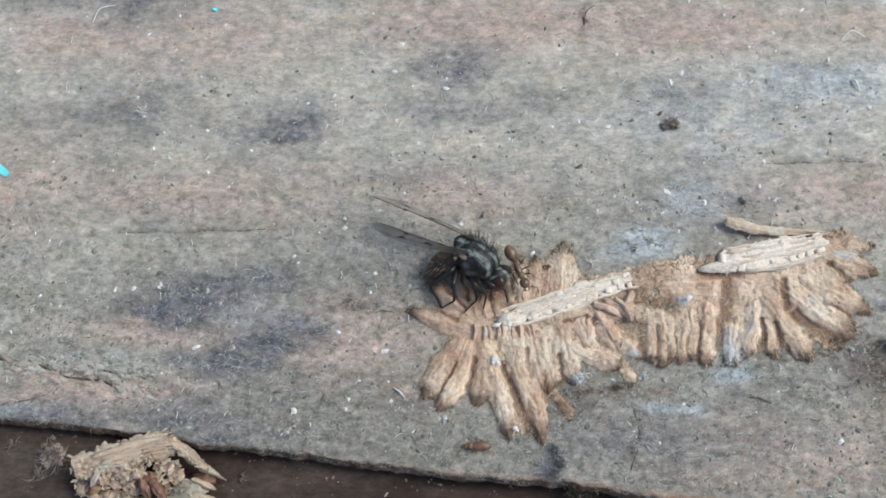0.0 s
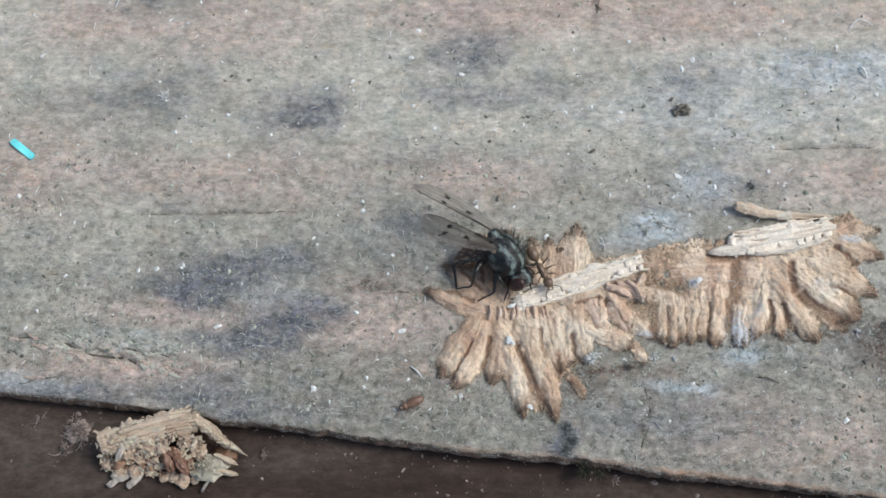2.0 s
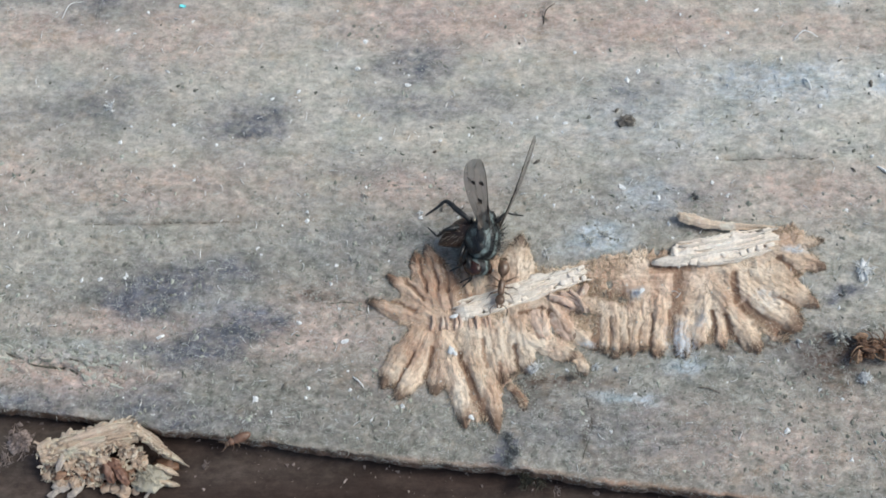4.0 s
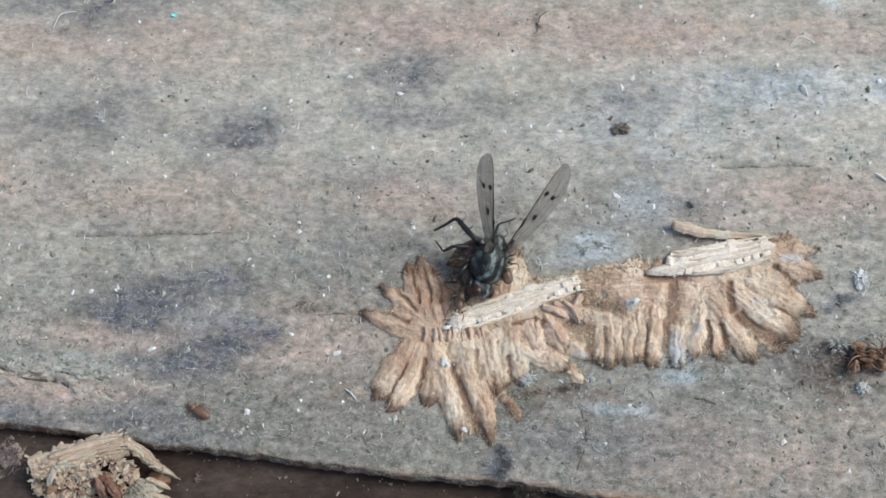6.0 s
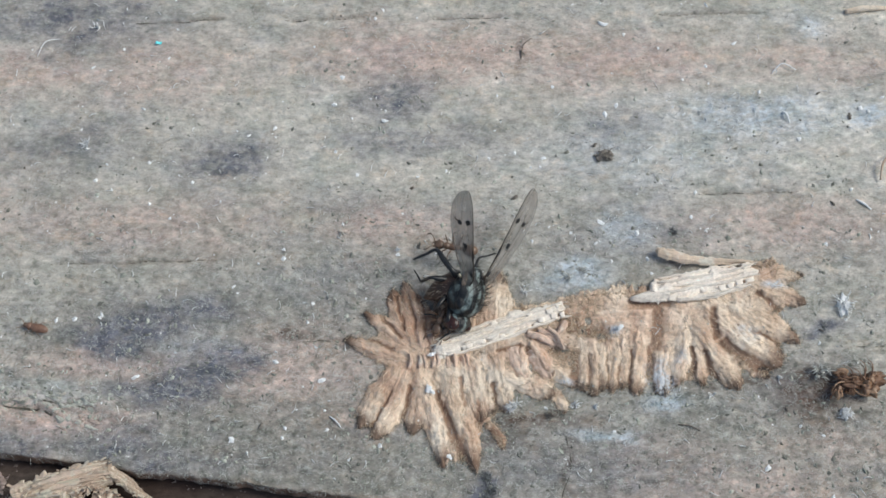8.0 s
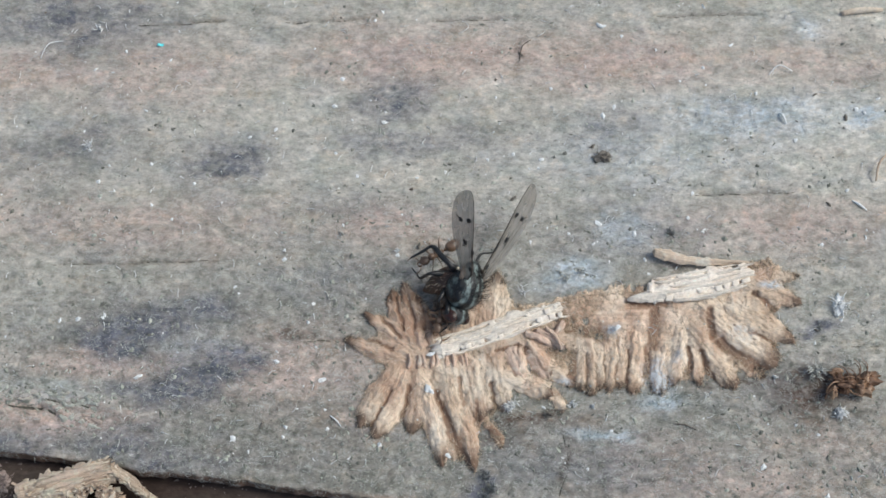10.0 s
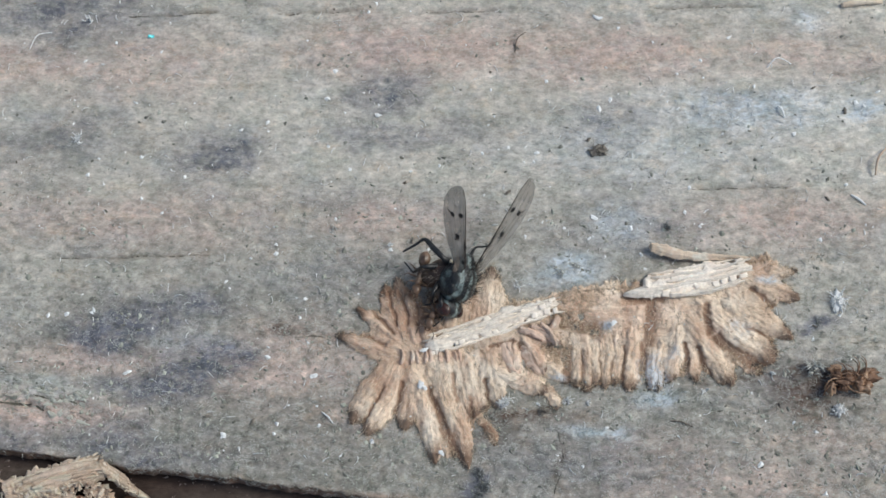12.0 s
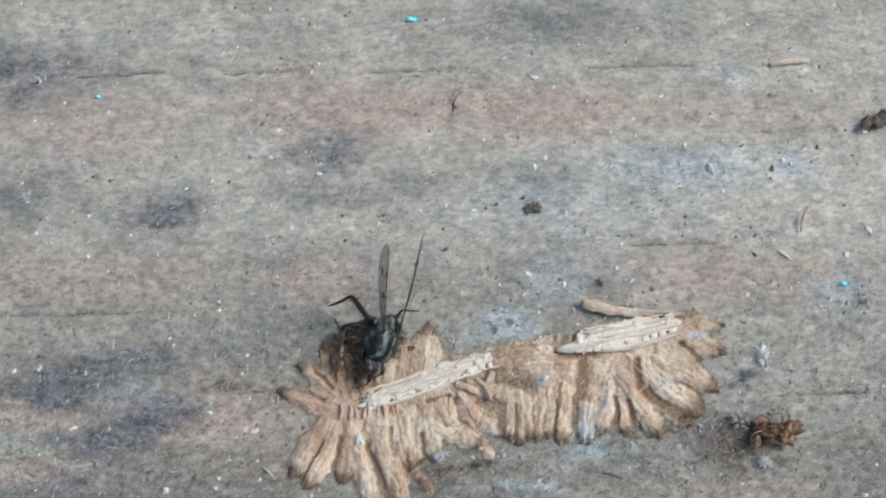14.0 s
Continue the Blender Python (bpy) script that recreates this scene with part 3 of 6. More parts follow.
def build_board():
    xs = spaced(-140, -42, 46, 150, 0.26)
    # from the foot of the front face over the rounded lip and back across the top
    ahead = np.concatenate([np.arange(0.22, 50, 0.15), np.linspace(50, 170, 24)])
    turn = np.linspace(0, math.pi / 2, 7)[:-1]
    down = np.array([LOWER_Z - 0.4, -2.0, -1.7, -1.4, -1.1, -0.85, -0.65, -0.45, -0.3])
    off = np.concatenate([np.zeros(len(down)), 0.22 * (1 - np.cos(turn)), ahead])
    drop = np.concatenate([down, -0.22 + 0.22 * np.sin(turn), np.zeros(len(ahead))])
    x = np.repeat(xs[None, :], len(off), 0)
    y = board_edge(xs)[None, :] + off[:, None]
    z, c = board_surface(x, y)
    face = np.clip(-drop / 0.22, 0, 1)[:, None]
    y = y + face * 0.35 * (fractal(x * 0.7, drop[:, None] * 0.8 + x * 0, 61) - 0.5)
    y = y - 0.42 * np.clip(-drop[:, None] - 0.15, 0, 0.6) + 0.40 * np.clip(-drop[:, None] - 0.85, 0, 9)      # splayed lip, undercut below
    z = z * (1 - 0.6 * face) + drop[:, None]
    marks = [k * (1 - face) for k in board_marks(x, y)]
    lip = np.exp(-((off - 0.15) / 0.22) ** 2)[:, None, None] * (fractal(x * 0.35, x * 0, 63) * np.interp(x, [-10, 6, 14], [0.35, 1.2, 1.6]))[..., None]
    c = c * (1 - 0.8 * np.clip(lip, 0, 1)) + np.array((0.42, 0.25, 0.17)) * 0.8 * np.clip(lip, 0, 1)
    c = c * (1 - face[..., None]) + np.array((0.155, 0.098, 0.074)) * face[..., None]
    x, y, z = (np.pad(a, ((0, 1), (1, 1)), "edge") for a in (x, y, z))     # the other three sides
    c = np.pad(c, ((0, 1), (1, 1), (0, 0)), "edge")
    marks = [np.pad(k, ((0, 1), (1, 1)), "edge") for k in marks]
    z[-1], z[:, 0], z[:, -1] = LOWER_Z - 0.4, LOWER_Z - 0.4, LOWER_Z - 0.4
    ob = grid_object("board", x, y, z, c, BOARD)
    for name, field in (("marks", np.stack(marks[:3], -1)), ("rot_shade", np.stack([marks[3]] * 3, -1))):
        at_ = ob.data.color_attributes.new(name, "FLOAT_COLOR", "POINT")
        at_.data.foreach_set("color", np.concatenate([field.reshape(-1, 3), np.ones((x.size, 1))], 1).ravel())
    return tagged(ob, "weathered grey wooden board with pinkish bands and dark stains", "board", kind="structure")


crack_lines(build_board())


def build_lower():
    xs = spaced(-200, -42, 46, 200, 0.8)
    ys = np.concatenate([np.linspace(-260, -32, 20)[:-1], np.arange(-32, -4, 0.5), np.linspace(-4, 160, 12)])
    x, y = np.meshgrid(xs, ys)
    z = LOWER_Z + 0.35 * (fractal(x * 0.1, y * 0.4, 131) - 0.5) + 0.2 * (fractal(x * 0.6, y * 1.5, 141) - 0.5)
    dust = blotch(x, y, [(-34, -16.5, 6, 2.2, 0.9), (-29, -15.8, 3.5, 1.4, 0.8), (-14, -17.5, 7, 1.2, 0.5), (-30, -19.5, 4, 1.2, 0.5), (8, -19.6, 6, 0.8, 0.4)], 151)
    x, y, z, dust = (np.pad(a, 1, "edge") for a in (x, y, z, dust))
    z[0], z[-1], z[:, 0], z[:, -1] = GROUND_Z - 1, GROUND_Z - 1, GROUND_Z - 1, GROUND_Z - 1
    return tagged(grid_object("lower_board", x, y, z, np.stack([dust] * 3, -1), DARKWOOD, "dust"), "dark brown wooden ledge below the board's edge", "board", kind="structure")


build_lower()
gx, gy = np.meshgrid(np.linspace(-2e5, 2e5, 9), np.linspace(-2e5, 2e5, 9))
tagged(grid_object("ground", gx, gy, gx * 0 + GROUND_Z, None, plain_material("trodden_earth", (0.06, 0.05, 0.04), (0.12, 0.10, 0.08), 0.02, 0.9)), "bare brown earth under the boards", "ground", kind="structure")


# ---- the chewed beetle gallery ----
def lobe(name, pts, widths, height, material, parent, seed, n=44, m=23, z0=0.0, tip=True, lumps=0.12, label="", ragged=0.34, fall_off=0.5):
    """A raised finger of chewed wood along pts; widths are half widths along it, the last one at its tip."""
    rnd = random.Random(seed)
    line = smooth_path(pts, n)
    w = np.interp(np.linspace(0, 1, n), np.linspace(0, 1, len(widths)), widths)
    t = np.linspace(0, 1, n)
    if tip:
        w = w * np.clip(1 - np.clip((t - 0.62) / 0.38, 0, 1) ** 2.0, 0.03, 1) ** 0.75 * np.sqrt(np.clip(np.clip(t / 0.08, 0, 1), 0.15, 1))
    d = np.gradient(line[:, :2], axis=0)
    d /= np.linalg.norm(d, axis=1)[:, None]
    side = np.stack([-d[:, 1], d[:, 0]], 1)
    s = np.linspace(-1, 1, m)
    tt, ss = np.meshgrid(t, s, indexing="ij")
    long = float(np.linalg.norm(np.diff(line[:, :2], axis=0), axis=1).sum())
    edge = 1 + ragged * 2 * (fractal(tt * long * 1.1 + seed, np.sign(ss) * 2.3 + seed, 201) - 0.5) + ragged * (chance(tt * long * 4.5 + seed, np.sign(ss) * 1.7 + seed, 204) - 0.5)
    xy = line[:, None, :2] + side[:, None, :] * (ss * w[:, None] * edge)[..., None]
    xy = xy + 0.10 * (np.stack([chance(tt * long * 3 + seed, ss * 5, 205), chance(tt * long * 3 + seed, ss * 5, 206)], -1) - 0.5)
    dome = np.clip(1 - np.abs(ss) ** 2.0, 0, 1) ** 0.7
    fall = 1 - fall_off * t[:, None] ** 2
    body = (height * fall * (0.7 + 0.6 * fractal(tt * long * 0.6 + seed, ss * 0.8 + seed, 208)) + 0.12) * dome * np.clip(w[:, None] / max(widths) * 1.6, 0.2, 1)
    wide = w[:, None] * ss
    fibres = 0.22 * (chance(wide * 4.2 + seed * 3 + 0.6 * fractal(tt * long, ss, 219), tt * long * 0.35, 221) - 0.5) + 0.12 * (chance(wide * 9 + seed, tt * long * 0.8, 222) - 0.5)
    z = z0 - 0.12 + body + dome * (lumps * 2.4 * (fractal(tt * long * 0.9 + seed, wide * 1.2, 211) - 0.5) + fibres)
    lay = np.stack([tt, ss * 0.5 + 0.5, np.full_like(tt, rnd.random())], -1)
    ob = grid_object(name, xy[..., 0], xy[..., 1], z + (line[:, 2] if line.shape[1] > 2 else 0 * line[:, 0])[:, None], lay, material, "lay")
    ob.parent = parent
    if label:
        tagged(ob, label)
    return ob


# fingers of the gallery: root x, y, tip x, y, half width, height; pointed ones apart
POINTED = [(5.0, -5.6, 5.65, -0.40, 1.35, 0.40), (-1.4, -6.9, -5.85, -5.66, 0.82, 0.42), (-0.9, -6.1, -4.45, -3.70, 0.74, 0.44), (23.6, -1.4, 27.6, -3.20, 0.98, 0.52), (22.8, -3.6, 27.0, -6.00, 1.08, 0.55), (24.6, -0.8, 27.9, -0.90, 0.46, 0.20), (-0.1, -9.0, 1.45, -14.85, 0.92, 0.54), (1.8, -8.8, 3.75, -15.20, 1.30, 0.64)]
BLUNT = [(-0.9, -5.9, -2.35, -1.85, 0.56, 0.44), (-0.1, -5.8, -1.50, -1.25, 0.56, 0.46), (0.6, -5.8, -0.45, -2.30, 0.48, 0.42), (1.6, -5.6, 1.05, -2.30, 0.45, 0.30), (2.4, -5.4, 2.3, -1.5, 0.50, 0.26), (3.3, -5.3, 3.4, -1.5, 0.52, 0.26), (4.5, -5.0, 4.3, -2.2, 0.70, 0.24),
         (-2.2, -8.4, -4.50, -12.15, 0.76, 0.50), (-1.4, -8.7, -3.50, -12.80, 0.82, 0.50), (-0.4, -8.6, -0.75, -12.50, 0.82, 0.42), (3.4, -8.2, 4.35, -11.60, 1.20, 0.46), (4.8, -12.0, 5.55, -13.50, 0.32, 0.24), (5.1, -7.6, 5.95, -11.10, 0.78, 0.46),
         (7.1, -6.3, 7.20, -8.70, 0.44, 0.42), (7.9, -6.3, 9.25, -8.50, 0.50, 0.52), (6.0, -8.5, 9.40, -9.95, 0.62, 0.48), (9.0, -7.8, 11.00, -9.20, 0.60, 0.38), (9.5, -9.8, 10.0, -11.3, 0.36, 0.22),
         (11.4, -6.2, 11.40, -9.70, 0.50, 0.30), (12.1, -6.1, 12.05, -9.95, 0.60, 0.36), (12.8, -6.2, 12.65, -9.40, 0.50, 0.30), (13.6, -6.1, 13.35, -9.65, 0.62, 0.36), (14.45, -6.2, 14.20, -9.40, 0.56, 0.30), (15.5, -5.9, 15.05, -9.80, 0.74, 0.44),
         (16.75, -6.4, 16.70, -9.70, 0.55, 0.32), (17.3, -6.4, 17.2, -10.0, 0.50, 0.28), (18.75, -5.5, 17.85, -9.25, 0.70, 0.52), (19.45, -6.2, 20.00, -9.15, 0.44, 0.42), (19.9, -5.4, 22.45, -9.40, 0.88, 0.60), (21.6, -6.1, 24.7, -8.75, 0.36, 0.20), (21.3, -3.9, 25.50, -7.80, 1.45, 0.56)]
CREST = [(0.4, -9.5, 2.4, -13.9, 0.7, 0.20), (21.2, -5.8, 24.3, -8.2, 0.6, 0.18), (-2.0, -7.5, 2.4, -6.9, 0.9, 0.40), (-1.5, -8.4, 2.8, -8.2, 1.0, 0.40), (-2.0, -9.4, 4.0, -9.4, 1.3, 0.36), (2.4, -7.9, 5.5, -6.9, 1.2, 0.40), (4.6, -6.7, 10.2, -5.4, 0.95, 0.42), (6.4, -4.3, 14.4, -2.5, 1.0, 0.26), (13.6, -3.8, 21.0, -3.5, 1.9, 0.46), (20.3, -3.6, 24.8, -2.2, 1.8, 0.46), (11.2, -6.6, 16.0, -6.2, 0.95, 0.36),
         (16.0, -5.6, 20.0, -5.4, 1.3, 0.42), (5.1, -5.2, 5.3, -3.0, 1.25, 0.40), (16.4, -7.2, 19.0, -6.8, 1.1, 0.32), (0.6, -6.3, 0.2, -4.6, 1.4, 0.30), (20.4, -5.6, 22.5, -5.2, 1.5, 0.40), (6.0, -8.2, 8.6, -9.0, 0.8, 0.36), (21.5, -1.9, 25.4, -0.9, 1.3, 0.40), (10.2, -5.0, 13.6, -4.8, 0.9, 0.16), (9.2, -6.8, 11.2, -8.2, 1.0, 0.16), (-2.6, -10.4, 4.4, -11.0, 1.2, 0.20), (11.5, -8.0, 19.0, -7.6, 1.2, 0.20), (20.0, -7.4, 24.6, -6.2, 1.3, 0.22), (-2.8, -6.4, 0.4, -4.6, 1.4, 0.26)]
# hollows between them, also tinted brown: from x, y to x, y, half width, depth
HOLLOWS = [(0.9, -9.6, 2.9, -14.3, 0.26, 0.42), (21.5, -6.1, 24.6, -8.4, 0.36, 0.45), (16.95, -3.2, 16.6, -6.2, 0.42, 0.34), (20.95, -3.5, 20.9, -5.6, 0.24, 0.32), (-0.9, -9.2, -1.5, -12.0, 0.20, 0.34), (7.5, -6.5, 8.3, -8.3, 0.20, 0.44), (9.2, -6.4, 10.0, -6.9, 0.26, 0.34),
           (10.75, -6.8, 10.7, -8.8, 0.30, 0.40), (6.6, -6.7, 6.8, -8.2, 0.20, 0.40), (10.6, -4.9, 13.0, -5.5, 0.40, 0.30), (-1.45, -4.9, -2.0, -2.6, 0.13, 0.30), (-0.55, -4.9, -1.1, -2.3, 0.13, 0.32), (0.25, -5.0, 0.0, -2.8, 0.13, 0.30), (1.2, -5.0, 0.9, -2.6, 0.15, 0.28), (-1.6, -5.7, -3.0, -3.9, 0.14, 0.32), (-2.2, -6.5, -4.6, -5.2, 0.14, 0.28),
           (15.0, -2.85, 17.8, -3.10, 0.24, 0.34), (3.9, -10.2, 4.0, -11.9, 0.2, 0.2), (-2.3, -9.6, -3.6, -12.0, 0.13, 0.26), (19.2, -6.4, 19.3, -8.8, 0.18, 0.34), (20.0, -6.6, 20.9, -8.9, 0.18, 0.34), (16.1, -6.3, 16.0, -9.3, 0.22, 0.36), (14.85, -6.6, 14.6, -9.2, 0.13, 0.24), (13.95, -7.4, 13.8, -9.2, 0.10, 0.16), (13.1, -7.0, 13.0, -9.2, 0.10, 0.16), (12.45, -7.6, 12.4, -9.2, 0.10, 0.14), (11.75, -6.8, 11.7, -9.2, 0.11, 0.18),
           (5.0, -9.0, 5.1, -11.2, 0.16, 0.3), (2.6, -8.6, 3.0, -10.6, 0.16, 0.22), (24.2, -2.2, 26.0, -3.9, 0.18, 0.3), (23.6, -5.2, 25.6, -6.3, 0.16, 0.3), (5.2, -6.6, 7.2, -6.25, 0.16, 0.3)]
REDDENED = [(-3.6, -6.3, 2.4, 1.3, 0.85), (-1.2, -4.2, 2.2, 2.0, 0.9), (0.6, -5.6, 1.8, 1.2, 0.8), (7.6, -6.8, 2.0, 1.0, 0.8), (9.4, -6.0, 1.6, 0.6, 0.8), (16.6, -3.9, 1.7, 1.6, 0.85), (12.6, -4.7, 2.4, 0.9, 0.75), (13.0, -3.2, 1.6, 0.5, 0.5), (-2.6, -9.0, 1.0, 0.6, 0.5), (26.8, -5.6, 0.8, 0.7, 0.6), (27.0, -3.1, 0.9, 0.6, 0.6), (18.5, -3.9, 2.0, 0.8, 0.4), (16.4, -8.2, 0.5, 1.2, 0.6)]
# rotten brown patches; some rows paint the shade below the second sliver
ROT_SHADE = [(12.9, -4.9, 1.4, 0.45, 0.5), (17.2, -3.9, 0.5, 1.2, 0.5), (0.6, -4.2, 1.0, 1.3, 0.65), (1.8, -5.6, 0.8, 0.6, 0.5), (16.4, -3.2, 1.5, 0.35, 0.6), (9.8, -9.6, 0.6, 0.4, 0.6), (-1.6, -2.6, 0.9, 0.5, 0.6), (-0.4, -2.6, 0.5, 0.5, 0.6), (5.2, -12.7, 0.7, 0.9, 1.0), (22.4, -7.2, 0.4, 0.4, 0.5)]
MOULD = [(16.9, -9.0, 0.8, 1.3, 1.0), (17.1, -8.9, 0.5, 1.4, 1.0), (6.4, -10.6, 0.4, 0.6, 0.9), (13.8, -5.1, 0.5, 0.4, 0.7), (25.6, -1.7, 0.7, 0.3, 0.8), (18.4, -7.0, 0.5, 0.5, 0.35), (9.9, -8.8, 0.7, 0.3, 0.6), (23.0, -5.4, 1.0, 0.7, 0.35)]


GALLERY_TOP = []


def soft(a, axis):
    return (np.roll(a, 1, axis) + 2 * a + np.roll(a, -1, axis)) / 4


def whole_owners(owner, inside):
    """Each owner keeps its largest patch; the scraps go to their neighbours."""
    label = np.arange(owner.size).reshape(owner.shape)
    for _ in range(2000):
        old = label
        for axis in (0, 1):
            for step in (1, -1):
                same = (np.roll(owner, step, axis) == owner) & inside & np.roll(inside, step, axis)
                label = np.where(same, np.minimum(label, np.roll(label, step, axis)), label)
        label = np.where(inside, label.ravel()[label], label)
        if (label == old).all():
            break
    ids, count = np.unique(label[inside], return_counts=True)
    size = np.zeros(owner.size, int)
    size[ids] = count
    keep = np.zeros(owner.shape, bool)
    for k in np.unique(owner[inside]):
        mine = inside & (owner == k)
        if size[label[mine]].max() > 60:
            keep |= mine & (label == label[mine][np.argmax(size[label[mine]])])
    out = np.where(keep, owner, -1)
    for _ in range(400):
        if (out >= 0).all():
            break
        for axis in (0, 1):
            for step in (1, -1):
                near = np.roll(out, step, axis)
                out = np.where((out < 0) & (near >= 0), near, out)
    return out


def build_gallery():
    """A felt of merged fingers, cut into one piece for each finger."""
    g = tagged(new("beetle_gallery"), "tan fan of chewed wood fingers packed on the grey board", "wood gallery")
    x, y = np.meshgrid(np.arange(-7.5, 29.5, 0.066), np.arange(-16.5, 1.2, 0.066))
    best, owner = np.full(x.shape, -1.0), np.zeros(x.shape, int)
    lay, fibre, way = np.zeros((*x.shape, 3)), np.zeros(x.shape), np.zeros((*x.shape, 2))
    wx = x + 0.50 * (fractal(x * 0.7, y * 0.7, 401) - 0.5) + 0.26 * (fractal(x * 3.6, y * 3.6, 402, 3) - 0.5)
    wy = y + 0.50 * (fractal(x * 0.7, y * 0.7, 403) - 0.5) + 0.30 * (fractal(x * 3.6, y * 2.0, 404, 3) - 0.5)
    rnd = random.Random(4)
    fingers = POINTED + BLUNT
    for i, (x0, y0, x1, y1, w, h) in enumerate(CREST + fingers):
        crest, pointed = i < len(CREST), len(CREST) <= i < len(CREST) + len(POINTED)
        dx, dy = x1 - x0, y1 - y0
        long = math.hypot(dx, dy)
        t = ((wx - x0) * dx + (wy - y0) * dy) / long ** 2
        bend = 0.0 if crest else rnd.uniform(-0.22, 0.22)
        d = ((wx - x0) * -dy + (wy - y0) * dx) / long + bend * np.sin(np.clip(t, 0, 1) * math.pi)
        tc = np.clip(t, 0, 1)
        if crest:
            k = np.ones_like(tc)
        elif pointed:
            k = np.clip(1 - tc ** 3.2, 0.0, 1) ** 0.8
        else:
            k = (0.94 + 0.26 * tc) * np.clip(1 - tc ** 5.0, 0.0, 1) ** 0.7
        past = np.maximum(t - 1, 0) * long + np.maximum(-t, 0) * long * (1.0 if crest else 0.6)
        r = np.hypot(d, past * 1.3) / np.maximum(w * k * (1.08 if crest else 1.14), 0.02)
        dome = np.clip(1 - r ** 2, -1, 1)
        lean = 1 - 0.16 * np.clip(d / w, -1, 1) * math.copysign(1, rnd.random() - 0.3)          # one flank falls more gently
        z = h * (0.52 if crest else 1.02) * np.sign(dome) * np.abs(dome) ** (0.8 if crest else 1.15) * (1 - 0.30 * tc ** 2 if not crest else 1) * lean * (0.86 + 0.28 * fractal(t * long * 0.55 + i * 3.1, d * 1.4 + i, 417, 3))
        run = t * long
        sway = 0.5 * fractal(run * 0.7 + i, d * 0.8, 419)
        ribs = chance(d * 5.0 + i * 7.3 + sway, run * 0.30, 421) - 0.5, chance(d * 11.0 + i + sway, run * 0.8, 422) - 0.5, chance(d * 19.0 + i, run * 1.6, 423) - 0.5
        fib = np.clip(dome * 2, 0, 1) * (0.09 * ribs[0] + 0.085 * ribs[1] + 0.05 * ribs[2]) * (0.6 if crest else 1.0)
        take = z > best
        best[take], owner[take], fibre[take] = z[take], i, fib[take]
        way[take] = (dx / long, dy / long) if not crest else (0.25, -0.97)
        lay[take] = np.stack([np.full_like(t, 0.3) if crest else np.clip(t, 0, 1), np.clip(d / 3.0 + 0.5, 0, 1), np.full_like(t, rnd.random() * 0.999)], -1)[take]
    owner = whole_owners(owner, best > 0.0)
    for _ in range(3):                                      # soft creases
        best = soft(soft(best, 0), 1)
    inside = best > 0.05 + 0.20 * (fractal(x * 3.5, y * 2.0, 451, 4) - 0.5)
    rough = 0.15 * (fractal(x * 0.8, y * 0.8, 431, 4) - 0.5) + 0.17 * (fractal(x * 3.4, y * 2.6, 441, 4) - 0.5)
    bed, _ = board_surface(x, y)
    z = np.where(inside, np.maximum(best, 0) * 0.80 + 0.06 + fibre + rough * np.clip(best * 4, 0, 1), -0.25)
    browning = np.zeros_like(x)
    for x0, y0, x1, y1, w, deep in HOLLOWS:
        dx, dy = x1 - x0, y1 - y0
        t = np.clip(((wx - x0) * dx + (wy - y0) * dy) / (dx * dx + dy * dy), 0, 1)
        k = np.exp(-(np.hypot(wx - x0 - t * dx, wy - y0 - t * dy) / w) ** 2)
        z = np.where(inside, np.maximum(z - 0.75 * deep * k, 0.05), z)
        # crease shade painted as brown into each hollow, besides real decay
        browning = np.maximum(browning, k * deep * 2.8)
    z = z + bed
    stain = np.stack([np.clip(np.maximum(blotch(x, y, ROT_SHADE, 14, 0.3), browning), 0, 1), blotch(x, y, MOULD, 15, 0.3), blotch(x, y, REDDENED, 20, 0.5)], -1)
    pick = np.flatnonzero(inside)
    out = np.stack([-np.gradient(best, axis=1), -np.gradient(best, axis=0)], -1)
    GALLERY_TOP.append(np.stack([x.ravel()[pick], y.ravel()[pick], z.ravel()[pick], best.ravel()[pick], *way.reshape(-1, 2)[pick].T, *out.reshape(-1, 2)[pick].T, lay[..., 0].ravel()[pick]], 1))
    a = np.arange(x.size).reshape(x.shape)
    quads = np.stack([a[:-1, :-1], a[:-1, 1:], a[1:, 1:], a[1:, :-1]], -1).reshape(-1, 4)
    near = inside.ravel()[quads].sum(1) >= 2
    quads = quads[near]
    whose = owner.ravel()[quads[:, 0]]
    flat = np.stack([x, y, z], -1).reshape(-1, 3) * MM
    for i in range(len(CREST) + len(fingers)):
        q = quads[whose == i]
        if not len(q):
            continue
        ids, loc = np.unique(q, return_inverse=True)
        me = bpy.data.meshes.new("frass_finger")
        me.from_pydata(flat[ids].tolist(), [], loc.reshape(-1, 4).tolist())
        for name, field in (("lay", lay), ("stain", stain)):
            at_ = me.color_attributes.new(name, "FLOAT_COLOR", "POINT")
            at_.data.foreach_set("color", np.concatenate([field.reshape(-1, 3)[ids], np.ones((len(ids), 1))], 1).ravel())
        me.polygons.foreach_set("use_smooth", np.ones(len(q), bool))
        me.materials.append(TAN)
        ob = new("gallery_crest" if i < len(CREST) else "frass_finger", me)
        ob.parent = g
